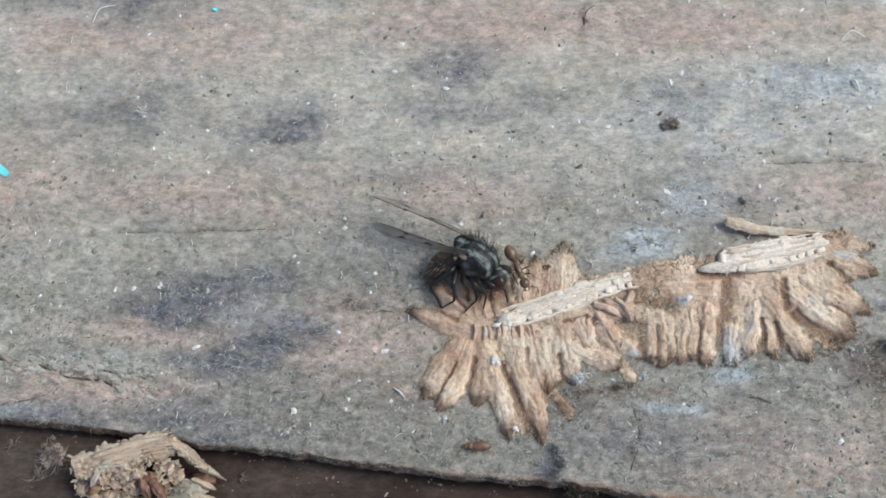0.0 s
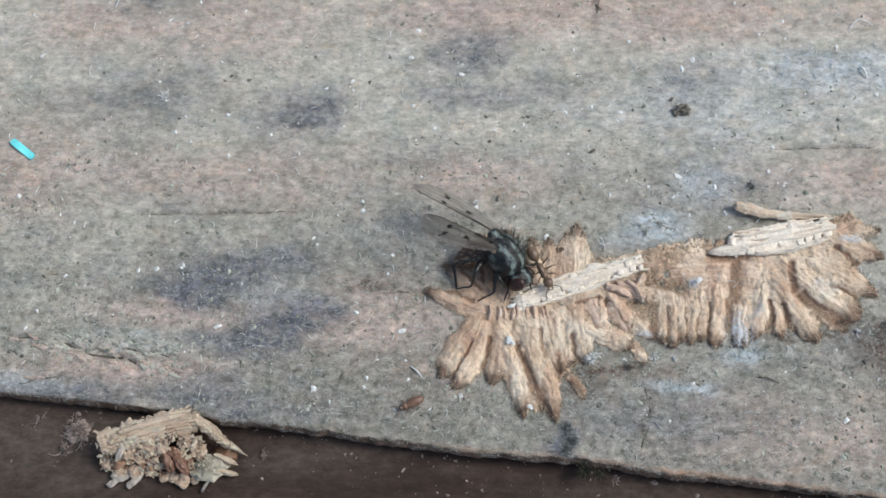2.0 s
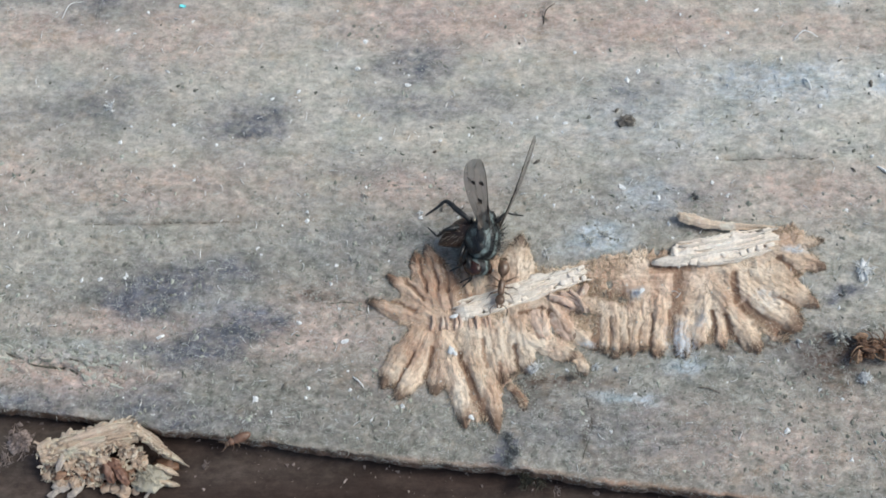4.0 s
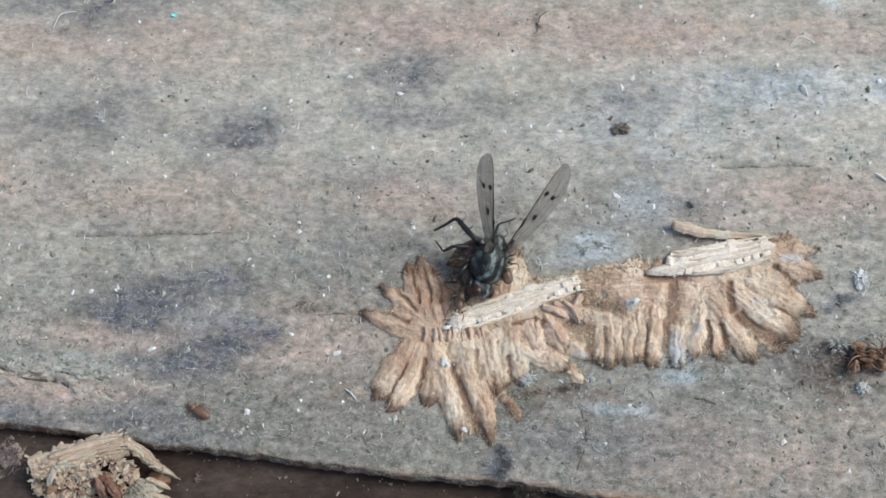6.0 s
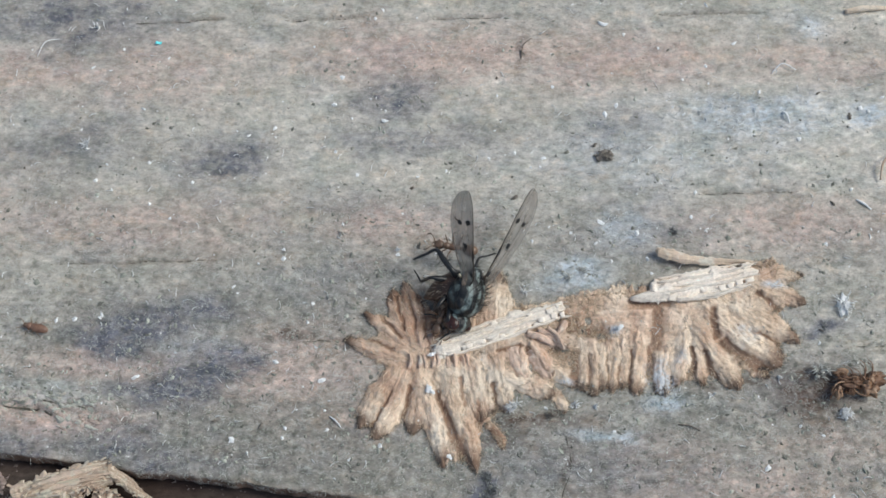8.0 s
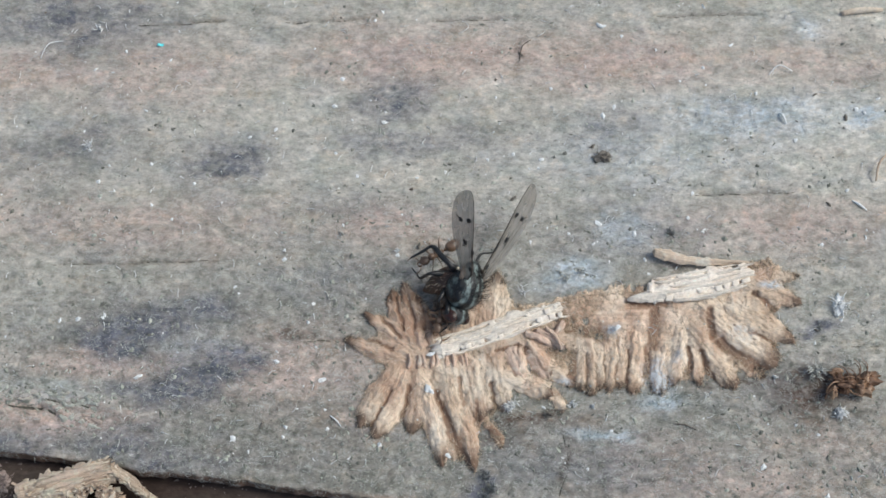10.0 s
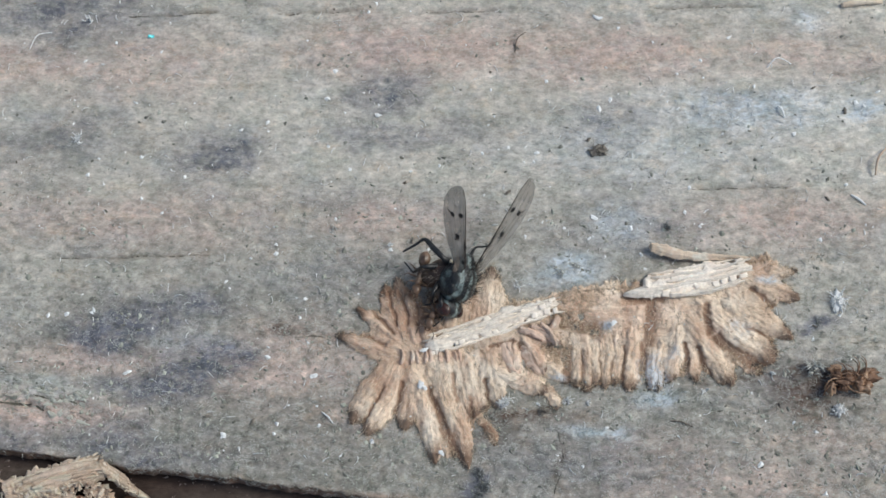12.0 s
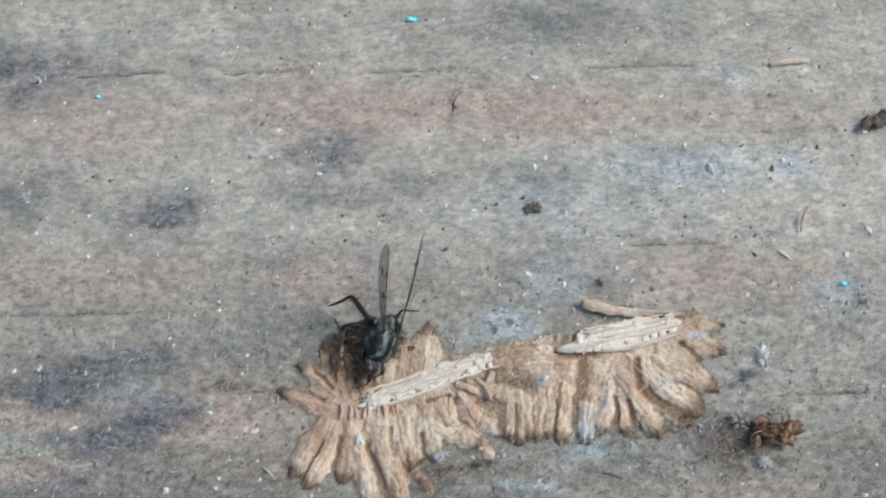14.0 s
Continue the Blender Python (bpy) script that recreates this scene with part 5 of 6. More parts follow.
def build_clump():
    """The broken lump of chewed wood on the ledge under the edge."""
    g = tagged(new("frass_lump"), "crumbling tan lump of chewed wood on the dark ledge", "wood lump")
    rnd = random.Random(21)
    z = LOWER_Z
    lobe("roof", [(-28.3, -16.8), (-26.4, -16.2), (-24.4, -15.6), (-21.7, -15.0)], [0.75, 1.05, 1.1, 0.8], 0.6, LUMPTAN, g, 401, 60, 25, z + 2.1, lumps=0.4, ragged=0.4, tip=False, fall_off=0.0)
    for k, (a, b, w) in enumerate((((-27.0, -16.2), (-22.0, -14.75), 0.34), ((-26.4, -16.6), (-22.2, -15.3), 0.30), ((-25.4, -16.0), (-21.9, -15.1), 0.22), ((-27.6, -16.9), (-24.2, -16.1), 0.3))):
        lobe("roof_slat", [a, ((a[0] + b[0]) / 2, (a[1] + b[1]) / 2 + 0.1), b], [w * 0.7, w, w * 0.8], 0.3, LUMPTAN, g, 402 + k, 40, 9, z + 2.8 - 0.12 * k, lumps=0.12, ragged=0.3, fall_off=0.0)
    lobe("arm", [(-22.2, -14.9, 0.0), (-21.2, -15.5, -0.1), (-19.9, -16.4, -0.7), (-18.2, -17.4, -1.6)], [0.5, 0.5, 0.36, 0.14], 0.6, LUMPTAN, g, 420, 44, 15, z + 2.1, lumps=0.35, ragged=0.5, fall_off=0.0)
    lobe("strand", [(-20.5, -17.4), (-19.6, -17.75), (-18.8, -18.05)], [0.2, 0.28, 0.2], 0.5, LUMPTAN, g, 421, 26, 9, z + 0.9, lumps=0.1)
    lobe("strand", [(-20.4, -18.4), (-19.5, -18.6), (-18.8, -18.7)], [0.2, 0.26, 0.2], 0.4, LUMPTAN, g, 422, 26, 9, z + 0.5, lumps=0.1)
    # the crumbling flank below the roof
    for i, (x, y, h, r) in enumerate([(-27.9, -17.2, 1.5, 0.75), (-27.2, -17.9, 1.0, 0.75), (-26.6, -17.3, 1.7, 0.85), (-25.7, -17.7, 1.2, 0.8), (-25.0, -17.0, 1.8, 0.85), (-24.5, -17.8, 1.0, 0.6), (-23.9, -17.1, 1.9, 0.7), (-22.0, -16.6, 1.7, 0.9), (-21.4, -17.2, 1.2, 0.8), (-24.0, -18.9, 0.5, 0.6), (-22.7, -19.2, 0.4, 0.9), (-21.8, -19.1, 0.4, 0.6), (-27.2, -18.6, 0.6, 0.7), (-26.2, -18.5, 0.6, 0.75), (-25.0, -18.5, 0.4, 0.7), (-23.4, -18.9, 0.4, 0.7), (-28.2, -18.0, 0.8, 0.6)]):
        bm = bmesh.new()
        crumbly(bm, (r * 0.58, r * 0.48, r * 0.4), i + 5)
        ob = part("lump", bm, CRUMBTAN if i not in (0, 1) else RUSTWOOD, g, smooth=False)
        ob.matrix_basis = at(x, y, z + h, 0, 0, i * 50)
    # dark lumps put in to stand for the shade of two cavities
    for x, y, h, r in ((-23.1, -17.7, 0.8, 0.8), (-19.8, -17.3, 0.4, 0.7)):
        bm = bmesh.new()
        crumbly(bm, (r * 1.2, r * 0.75, r * 0.7), int(-x * 7))
        ob = part("hollow_shade", bm, AMBER, g, "dark brown lump in place of a shaded hollow")
        ob.matrix_basis = at(x, y, z + h)
    bm = bmesh.new()
    crumbly(bm, (1.2, 0.9, 0.55), 44)
    fluff_mesh(bm, 1.0, 90, 45, 0.05)
    ob = part("mould_pad", bm, PALELICHEN, g, "pale greenish mould pad", smooth=False)
    ob.matrix_basis = at(-20.9, -18.2, z + 0.7)
    for i in range(620):                                     # splinters of the flank
        x, f = rnd.uniform(-28.5, -21.2), 0.2 + 0.8 * rnd.random()
        y = -15.8 - 3.1 * f + 0.12 * abs(x + 24.5)
        if -24.2 < x < -22.3 and -18.6 < y < -17.5:
            continue
        bm = bmesh.new()
        shard(bm, (0, 0, 0), (rnd.uniform(0.2, 0.75), rnd.uniform(0.10, 0.34), rnd.uniform(0.03, 0.10)), Matrix.Identity(3), 600 + i)
        ob = part("splinter", bm, rnd.choice((CRUMBTAN, CRUMBTAN, CREAMCRUMB, LUMPCREAM, RUSTWOOD if x < -26.4 or y < -17.4 else CRUMBTAN)), g, smooth=False)
        ob.matrix_basis = at(x, y, z + max(0.25, 3.0 - 2.5 * f) * rnd.uniform(0.9, 1.12), rnd.gauss(0, 45), rnd.gauss(0, 35), rnd.gauss(20, 50))
    for i in range(40):                                      # long straight slats of the roof
        f, o = rnd.random(), rnd.uniform(-0.9, 0.9)
        px, py = np.interp(f, [0, 0.3, 0.6, 1], [-27.4, -26.0, -24.2, -22.2]), np.interp(f, [0, 0.3, 0.6, 1], [-16.6, -16.1, -15.6, -15.2])
        bm = bmesh.new()
        shard(bm, (0, 0, 0), (rnd.uniform(0.8, 2.4), rnd.uniform(0.08, 0.22), 0.12), Matrix.Identity(3), 900 + i)
        ob = part("slat", bm, rnd.choice((CRUMBTAN, CREAMCRUMB, LUMPCREAM)), g, smooth=False)
        ob.matrix_basis = at(px + 0.3 * o, py + o, z + 1.95 + 1.0 * max(1 - o * o, 0) ** 0.7, rnd.gauss(0, 16) - 25 * o, rnd.gauss(0, 8), rnd.gauss(17, 10))
    for i in range(170):                                     # broken bits that roughen the roof and the arm
        f = rnd.random()
        on_arm = i % 3 == 0
        px = np.interp(f, [0, 1], [-22.2, -18.8]) if on_arm else np.interp(f, [0, 1], [-28.4, -21.8])
        py = np.interp(px, [-28.4, -26.4, -24.4, -21.7, -20.6, -18.8], [-16.8, -16.2, -15.6, -15.0, -15.9, -17.1])
        o = rnd.uniform(-0.45, 0.45) if on_arm else rnd.choice((-1, -1, 1)) * rnd.uniform(0.2, 1.0)
        bm = bmesh.new()
        shard(bm, (0, 0, 0), (rnd.uniform(0.14, 0.5), rnd.uniform(0.08, 0.24), rnd.uniform(0.05, 0.14)), Matrix.Identity(3), 1300 + i)
        ob = part("splinter", bm, rnd.choice((CRUMBTAN, CREAMCRUMB, LUMPCREAM)), g, smooth=False)
        ob.matrix_basis = at(px, py + o, z + (2.55 - 0.42 * max(px + 21.5, 0) if on_arm else 2.75 - 0.6 * o * o), rnd.gauss(0, 30), rnd.gauss(0, 25), rnd.gauss(-40 if on_arm else 20, 35))
    for x, y, rz, l in ((-23.5, -18.0, -62, 0.75), (-22.6, -18.2, -52, 0.8), (-23.15, -17.35, -30, 0.5)):
        bm = bmesh.new()
        ball(bm, (0, 0, 0), (l, 0.34, 0.32), seg=22, rings=16, rough=0.45, seed=int(l * 20))
        ob = part("brown_pellet", bm, PELLET, g, "reddish-brown pellet")
        ob.matrix_basis = at(x, y, z + 1.7, 0, 15, rz)
    for x, y, s, rz in ((-27.6, -19.3, 0.42, 25), (-26.2, -19.2, 0.46, 50), (-27.0, -19.0, 0.42, 10), (-27.5, -18.8, 0.36, 0), (-26.8, -17.4, 0.42, 70), (-26.6, -18.7, 0.34, 20)):
        bm = bmesh.new()
        crumbly(bm, (s * 1.25, s * 0.6, s * 0.5), int(-x * 10))
        ob = part("pale_grain", bm, PALEGRAIN, g, smooth=False)
        ob.matrix_basis = at(x, y, z + 0.5 + (1.9 if y > -18 else 0), 0, 0, rz)
    bm = bmesh.new()
    tube(bm, [(-21.35, -19.9, z + 0.3), (-21.1, -19.5, z + 0.5), (-20.8, -19.1, z + 0.6)], [0.10, 0.12, 0.09], 7)
    part("white_stick", bm, PALEGRAIN, g, "short white stick")


LUMPTAN = tan_material("crumbling_tan_wood", (0.72, 0.59, 0.465), (0.47, 0.35, 0.255), 9.0, 0.4, 0.2)
TANFIBRE = plain_material("tan_wood_fibre", (0.52, 0.40, 0.28), (0.84, 0.71, 0.56), 1.0, 0.85, 0.2, by_island=True)
LICHEN = plain_material("pale_green_lichen", (0.26, 0.275, 0.23), (0.50, 0.51, 0.45), 0.6, 0.9, 0.15, 0.1, by_island=True)
MOULDWHITE = plain_material("bluish_white_mould", (0.56, 0.585, 0.61), (0.78, 0.80, 0.82), 1.0, 0.9, 0.15, by_island=True)
PELLET = plain_material("red_brown_pellet", (0.15, 0.075, 0.052), (0.29, 0.16, 0.11), 1.5, 0.45, 0.5)
PALELICHEN = plain_material("pale_green_mould", (0.36, 0.33, 0.265), (0.56, 0.52, 0.43), 1.5, 0.9, 0.2, 0.1)
PALEGRAIN = plain_material("pale_grain", (0.36, 0.315, 0.28), (0.58, 0.52, 0.47), 1.5, 0.85, 0.2, 0.1)
RUSTWOOD = plain_material("rusty_crumbled_wood", (0.20, 0.115, 0.075), (0.42, 0.27, 0.19), 1.2, 0.85, 0.2, 0.1)
LUMPCREAM = plain_material("pale_split_wood", (0.56, 0.47, 0.37), (0.76, 0.68, 0.57), 1.2, 0.85, 0.2, 0.1)
CREAMCRUMB = plain_material("crumbled_cream_wood", (0.46, 0.39, 0.29), (0.66, 0.59, 0.47), 1.5, 0.85, 0.2, 0.1)
build_clump()


def build_lower_fluff():
    for i, (x, y, s, n) in enumerate([(-30.4, -15.7, 1.25, 85), (-31.4, -17.0, 0.9, 22), (-17.0, -17.2, 0.5, 14), (-33.5, -14.9, 0.6, 12), (5.6, -18.4, 0.9, 60), (6.6, -18.6, 0.8, 26), (7.8, -19.0, 0.5, 12)]):
        bm = bmesh.new()
        fluff_mesh(bm, s, n, 70 + i, 0.03)
        if n > 80:
            ball(bm, (0, 0, 0.05), (s * 0.62, s * 0.5, s * 0.3), seg=30, rings=20, rough=0.9, seed=i)
        ob = part("dust_tuft", bm, MOSS if i in (4, 5) else DUST)
        ob.matrix_basis = at(x, y, LOWER_Z + 0.1 if i < 4 else -0.9)
        if i in (4, 5):
            tagged(ob, "dark greenish moss tuft on the board's edge", "moss", "moss tufts")
        else:
            tagged(ob, "greyish dusty tuft of fibres under the board's edge", "fluff", "dust tufts")


MOSS = plain_material("dark_moss", (0.035, 0.034, 0.026), (0.12, 0.115, 0.09), 2.0, 0.9, 0.2, by_island=True)
DUST = plain_material("dusty_fibre", (0.24, 0.19, 0.175), (0.46, 0.38, 0.35), 3.0, 0.9, 0.2, by_island=True)
build_lower_fluff()


def scatter(name, count, seed, material, make, box, label, category, density=None):
    """One mesh of many bits strewn over the board."""
    rnd = random.Random(seed)
    pts = [(rnd.uniform(box[0], box[1]), rnd.uniform(box[2], box[3])) for _ in range(count)]
    xs, ys = np.array([p[0] for p in pts]), np.array([p[1] for p in pts])
    keep = ys > board_edge(xs) + 0.8
    if density is not None:
        keep &= density(xs, ys) > np.array([rnd.random() for _ in pts])
    zs, _ = board_surface(xs[None], ys[None])
    verts, faces = [], []
    for (x, y), z, k in zip(pts, zs[0], keep):
        if k:
            make(verts, faces, x, y, float(z), rnd)
    me = bpy.data.meshes.new(name)
    me.from_pydata([(a * MM, b * MM, c * MM) for a, b, c in verts], [], faces)
    me.materials.append(material)
    return tagged(new(name, me), label, category, kind="stuff")


def bit(lo, hi):
    def make(verts, faces, x, y, z, rnd):
        s, a, e = lo * (hi / lo) ** (rnd.random() ** 2.5), rnd.uniform(0, 6.28), rnd.uniform(0.4, 1.0)
        n = len(verts)
        for k in range(5):
            r = s * rnd.uniform(0.35, 1.7)
            u, v = r * math.cos(k * 1.2566), r * e * math.sin(k * 1.2566)
            verts.append((x + u * math.cos(a) - v * math.sin(a), y + u * math.sin(a) + v * math.cos(a), z - 0.03 + rnd.uniform(0, 0.3) * s))
        verts.append((x + rnd.uniform(-0.3, 0.3) * s, y + rnd.uniform(-0.3, 0.3) * s, z + s * rnd.uniform(0.4, 0.8)))
        faces.extend((n + k, n + (k + 1) % 5, n + 5) for k in range(5))
    return make


def hair(lo, hi, thick):
    def make(verts, faces, x, y, z, rnd):
        l, a, c = rnd.uniform(lo, hi), rnd.gauss(0, 0.9), rnd.uniform(-0.9, 0.9)
        lift, n = rnd.uniform(0.05, 0.35) * l, len(verts)
        for k in range(5):
            t = k / 4
            px, py, pz = x + math.cos(a + c * t) * l * t, y + math.sin(a + c * t) * l * t, z + 0.02 + lift * 4 * t * (1 - t)
            w = thick * (1 - 0.7 * t)
            nx, ny = -math.sin(a + c * t) * w, math.cos(a + c * t) * w
            verts.extend([(px + nx, py + ny, pz), (px - nx, py - ny, pz), (px, py, pz + w * 1.6)])
        for k in range(4):
            for j in range(3):
                p, q = n + 3 * k + j, n + 3 * k + (j + 1) % 3
                faces.append((p, q, q + 3, p + 3))
    return make


def edge_fuzz(verts, faces, x, y, z, rnd):
    hair(0.15, 0.5, 0.016)(verts, faces, x, float(board_edge(np.array([x]))[0]) + rnd.uniform(-0.15, 0.5), rnd.uniform(-0.3, 0.02), rnd)


scatter_knot = (-34, -22, -12.5, -8)
VIEW = (-41, 46, -21, 31)
scatter("white_specks", 1150, 1, WHITE, bit(0.045, 0.23), VIEW, "fine chalky white specks strewn over the board", "specks")
def crusted(x, y):
    return np.clip((fractal(x * 0.35, y * 0.5, 301, 5) - 0.42) * 5, 0.08, 1)


def lichened(x, y):
    """Lichen bits thickest towards the edge, to fit the camera's sharper near view."""
    return np.maximum(crusted(x, y), np.where(y < -6, 0.4, 0.0)) * np.interp(y, [-20, -6, 6, 14], [0.9, 0.8, 0.30, 0.13])


def bloomed(x, y):
    return np.clip(blotch(x, y, BLOOM, 13) * 2.2 - 0.15, 0, 1)


scatter("grey_crumbs", 26000, 2, CRUMB, bit(0.05, 0.2), VIEW, "fine greenish grey lichen crumbs on the board", "crumbs", lichened)
scatter("pale_lichen", 15000, 22, LICHEN, bit(0.05, 0.22), VIEW, "pale grey lichen grains on the board", "lichen", lichened)
scatter("mould_bloom", 14000, 12, MOULDWHITE, hair(0.12, 0.5, 0.026), VIEW, "bluish white bloom of mould fuzz on the board", "mould", bloomed)
scatter("dark_specks", 160, 3, DARKBIT, bit(0.04, 0.16), VIEW, "fine black specks strewn over the board", "specks")
scatter("white_fibres", 600, 14, WHITE, hair(0.2, 0.7, 0.035), VIEW, "short white fibres strewn over the board", "fibres")
scatter("wood_fuzz", 9000, 4, PALEGREY, hair(0.15, 0.5, 0.02), VIEW, "fine pale fuzz of raised wood fibres", "wood fuzz", crusted)


def strewn_on_gallery(name, count, seed, material, make, label, category):
    """One mesh of many bits lying on the gallery's own surface."""
    rnd = random.Random(seed)
    top = GALLERY_TOP[0]
    verts, faces = [], []
    for _ in range(count):
        x, y, z = (float(v) for v in top[rnd.randrange(len(top))][:3])
        make(verts, faces, x, y, z, rnd)
    me = bpy.data.meshes.new(name)
    me.from_pydata([(p * MM, q * MM, r * MM) for p, q, r in verts], [], faces)
    me.materials.append(material)
    return tagged(new(name, me), label, category, kind="stuff")


def felt_fibres(name, count, seed, material, lo, hi, thick, rim, label, category):
    """Loose fibres combed along the fingers, or standing out over the rim of the felt."""
    rnd = random.Random(seed)
    top = GALLERY_TOP[0]
    if rim == "tip":
        top = top[(top[:, 3] < 0.22) & (top[:, 8] > 0.80)]
    elif rim:
        top = top[top[:, 3] < 0.16]
    verts, faces = [], []
    for _ in range(count):
        x, y, z, _b, ux, uy, gx_, gy_, _along = (float(v) for v in top[rnd.randrange(len(top))])
        if rim:
            a = math.atan2(gy_, gx_) + rnd.gauss(0, 0.55)
        else:
            a = math.atan2(uy, ux) + rnd.gauss(0, 0.32)
        n, l, bow = len(verts), rnd.uniform(lo, hi), rnd.uniform(-0.7, 0.7)
        lift = rnd.uniform(0.0, 0.16) * l
        x, y = x - 0.5 * l * math.cos(a), y - 0.5 * l * math.sin(a)
        for k in range(4):
            t = k / 3
            px, py = x + math.cos(a + bow * t) * l * t, y + math.sin(a + bow * t) * l * t
            pz = z + 0.015 + lift * 4 * t * (1 - t) - (0.5 * z * t if rim else 0)
            w = thick * (1 - 0.6 * t)
            nx, ny = -math.sin(a + bow * t) * w, math.cos(a + bow * t) * w
            verts.extend([(px + nx, py + ny, pz), (px - nx, py - ny, pz), (px, py, pz + 1.5 * w)])
        for k in range(3):
            for j in range(3):
                p, q = n + 3 * k + j, n + 3 * k + (j + 1) % 3
                faces.append((p, q, q + 3, p + 3))
    me = bpy.data.meshes.new(name)
    me.from_pydata([(p * MM, q * MM, r * MM) for p, q, r in verts], [], faces)
    me.materials.append(material)
    return tagged(new(name, me), label, category, kind="stuff")


felt_fibres("gallery_fibres", 2600, 6, TANFIBRE, 0.2, 0.8, 0.014, False, "loose tan wood fibres combed along the chewed fingers", "wood fibres")
felt_fibres("tip_fibres", 1500, 26, DARKBIT, 0.12, 0.45, 0.02, "tip", "dark brown frayed fibres at the fingers' tips", "wood fibres")
felt_fibres("rim_fibres", 4200, 16, TANFIBRE, 0.25, 0.7, 0.018, True, "frayed tan wood fibres round the gallery's rim", "wood fibres")
strewn_on_gallery("gallery_crumbs", 300, 9, CRUMBTAN, bit(0.04, 0.15), "tan wood crumbs on the chewed gallery", "crumbs")
strewn_on_gallery("gallery_dust", 260, 10, PALEGREY, bit(0.04, 0.12), "pale dust specks on the chewed gallery", "specks")


def knot_flake(verts, faces, x, y, z, rnd):
    if blotch(np.array([[x]]), np.array([[y]]), KNOT, 19, 0.6)[0, 0] > rnd.uniform(0.25, 1.3):
        bit(0.05, 0.22)(verts, faces, x, y, z - 0.03, rnd)


scatter("lichen_flakes", 2600, 7, LICHEN, knot_flake, scatter_knot, "pale greenish lichen flakes on the cracked knot", "lichen")


def ledge_bit(verts, faces, x, y, z, rnd):
    bit(0.04, 0.2)(verts, faces, x, float(board_edge(np.array([x]))[0]) - 0.1 - rnd.expovariate(0.45), LOWER_Z + 0.05, rnd)


scatter("ledge_dust", 330, 8, DUST, ledge_bit, (-40, 34, -8, 8), "grey-brown dust and crumbs on the dark ledge", "dust")

scatter("edge_fuzz", 320, 15, PALEGREY, edge_fuzz, (-41, 32, -4, -3), "fine pale fuzz along the board's broken edge", "wood fuzz")


# ---- the creatures ----
def leg_mesh(base, knee, ankle, foot, thick):
    bm = bmesh.new()
    base, knee, ankle, foot = (Vector(p) for p in (base, knee, ankle, foot))
    toe = foot + (foot - ankle) * 0.12
    line = smooth_path([tuple(p) for p in (base, base.lerp(knee, 0.5), knee, knee.lerp(ankle, 0.5), ankle, ankle.lerp(foot, 0.5), foot, toe)], 36)
    tube(bm, [tuple(p) for p in line], [thick * float(np.interp(k / 35, (0, 0.07, 0.16, 0.27, 0.30, 0.42, 0.56, 0.60, 0.75, 0.93, 1.0), (0.8, 1.4, 1.5, 0.85, 0.7, 0.85, 0.6, 0.45, 0.36, 0.26, 0.10))) for k in range(36)], 8)
    for k in range(14):                                  # bristles on the shin
        p = knee.lerp(ankle, 0.1 + 0.06 * k)
        d = Vector((math.sin(k * 2.4), math.cos(k * 2.4), 0.3)) * thick * 2.2
        tube(bm, [p, p + d], [thick * 0.14, thick * 0.04], 3, False)
    return bm


def bristles(bm, centre, radii, count, length, seed, back=(-0.6, 0, 0.5), thick=0.016):
    rnd = random.Random(seed)
    for _ in range(count):
        a, e = rnd.uniform(0, 6.28), rnd.uniform(-0.2, 1.4)
        n = Vector((math.cos(a) * math.cos(e), math.sin(a) * math.cos(e), math.sin(e)))
        p = Vector(centre) + Vector([x * r * 0.97 for x, r in zip(n, radii)])
        d = (n + Vector(back)).normalized() * length * rnd.uniform(0.6, 1.3)
        tube(bm, [p, p + d * 0.6, p + d + Vector(back) * length * 0.2], [thick, thick * 0.7, thick * 0.2], 3, False)


WING_LENGTH = 8.0


def wing_outline(t):
    """Front and back edge of a fly's wing at t of its length."""
    front = 0.55 * min(t / 0.12, 1) ** 0.6 * max(1 - t ** 7, 0) ** 0.5 * (1 - 0.12 * t)
    rear = -1.95 * (t ** 0.70) * max(1 - t ** 3.6, 0) ** 0.55
    return front, rear


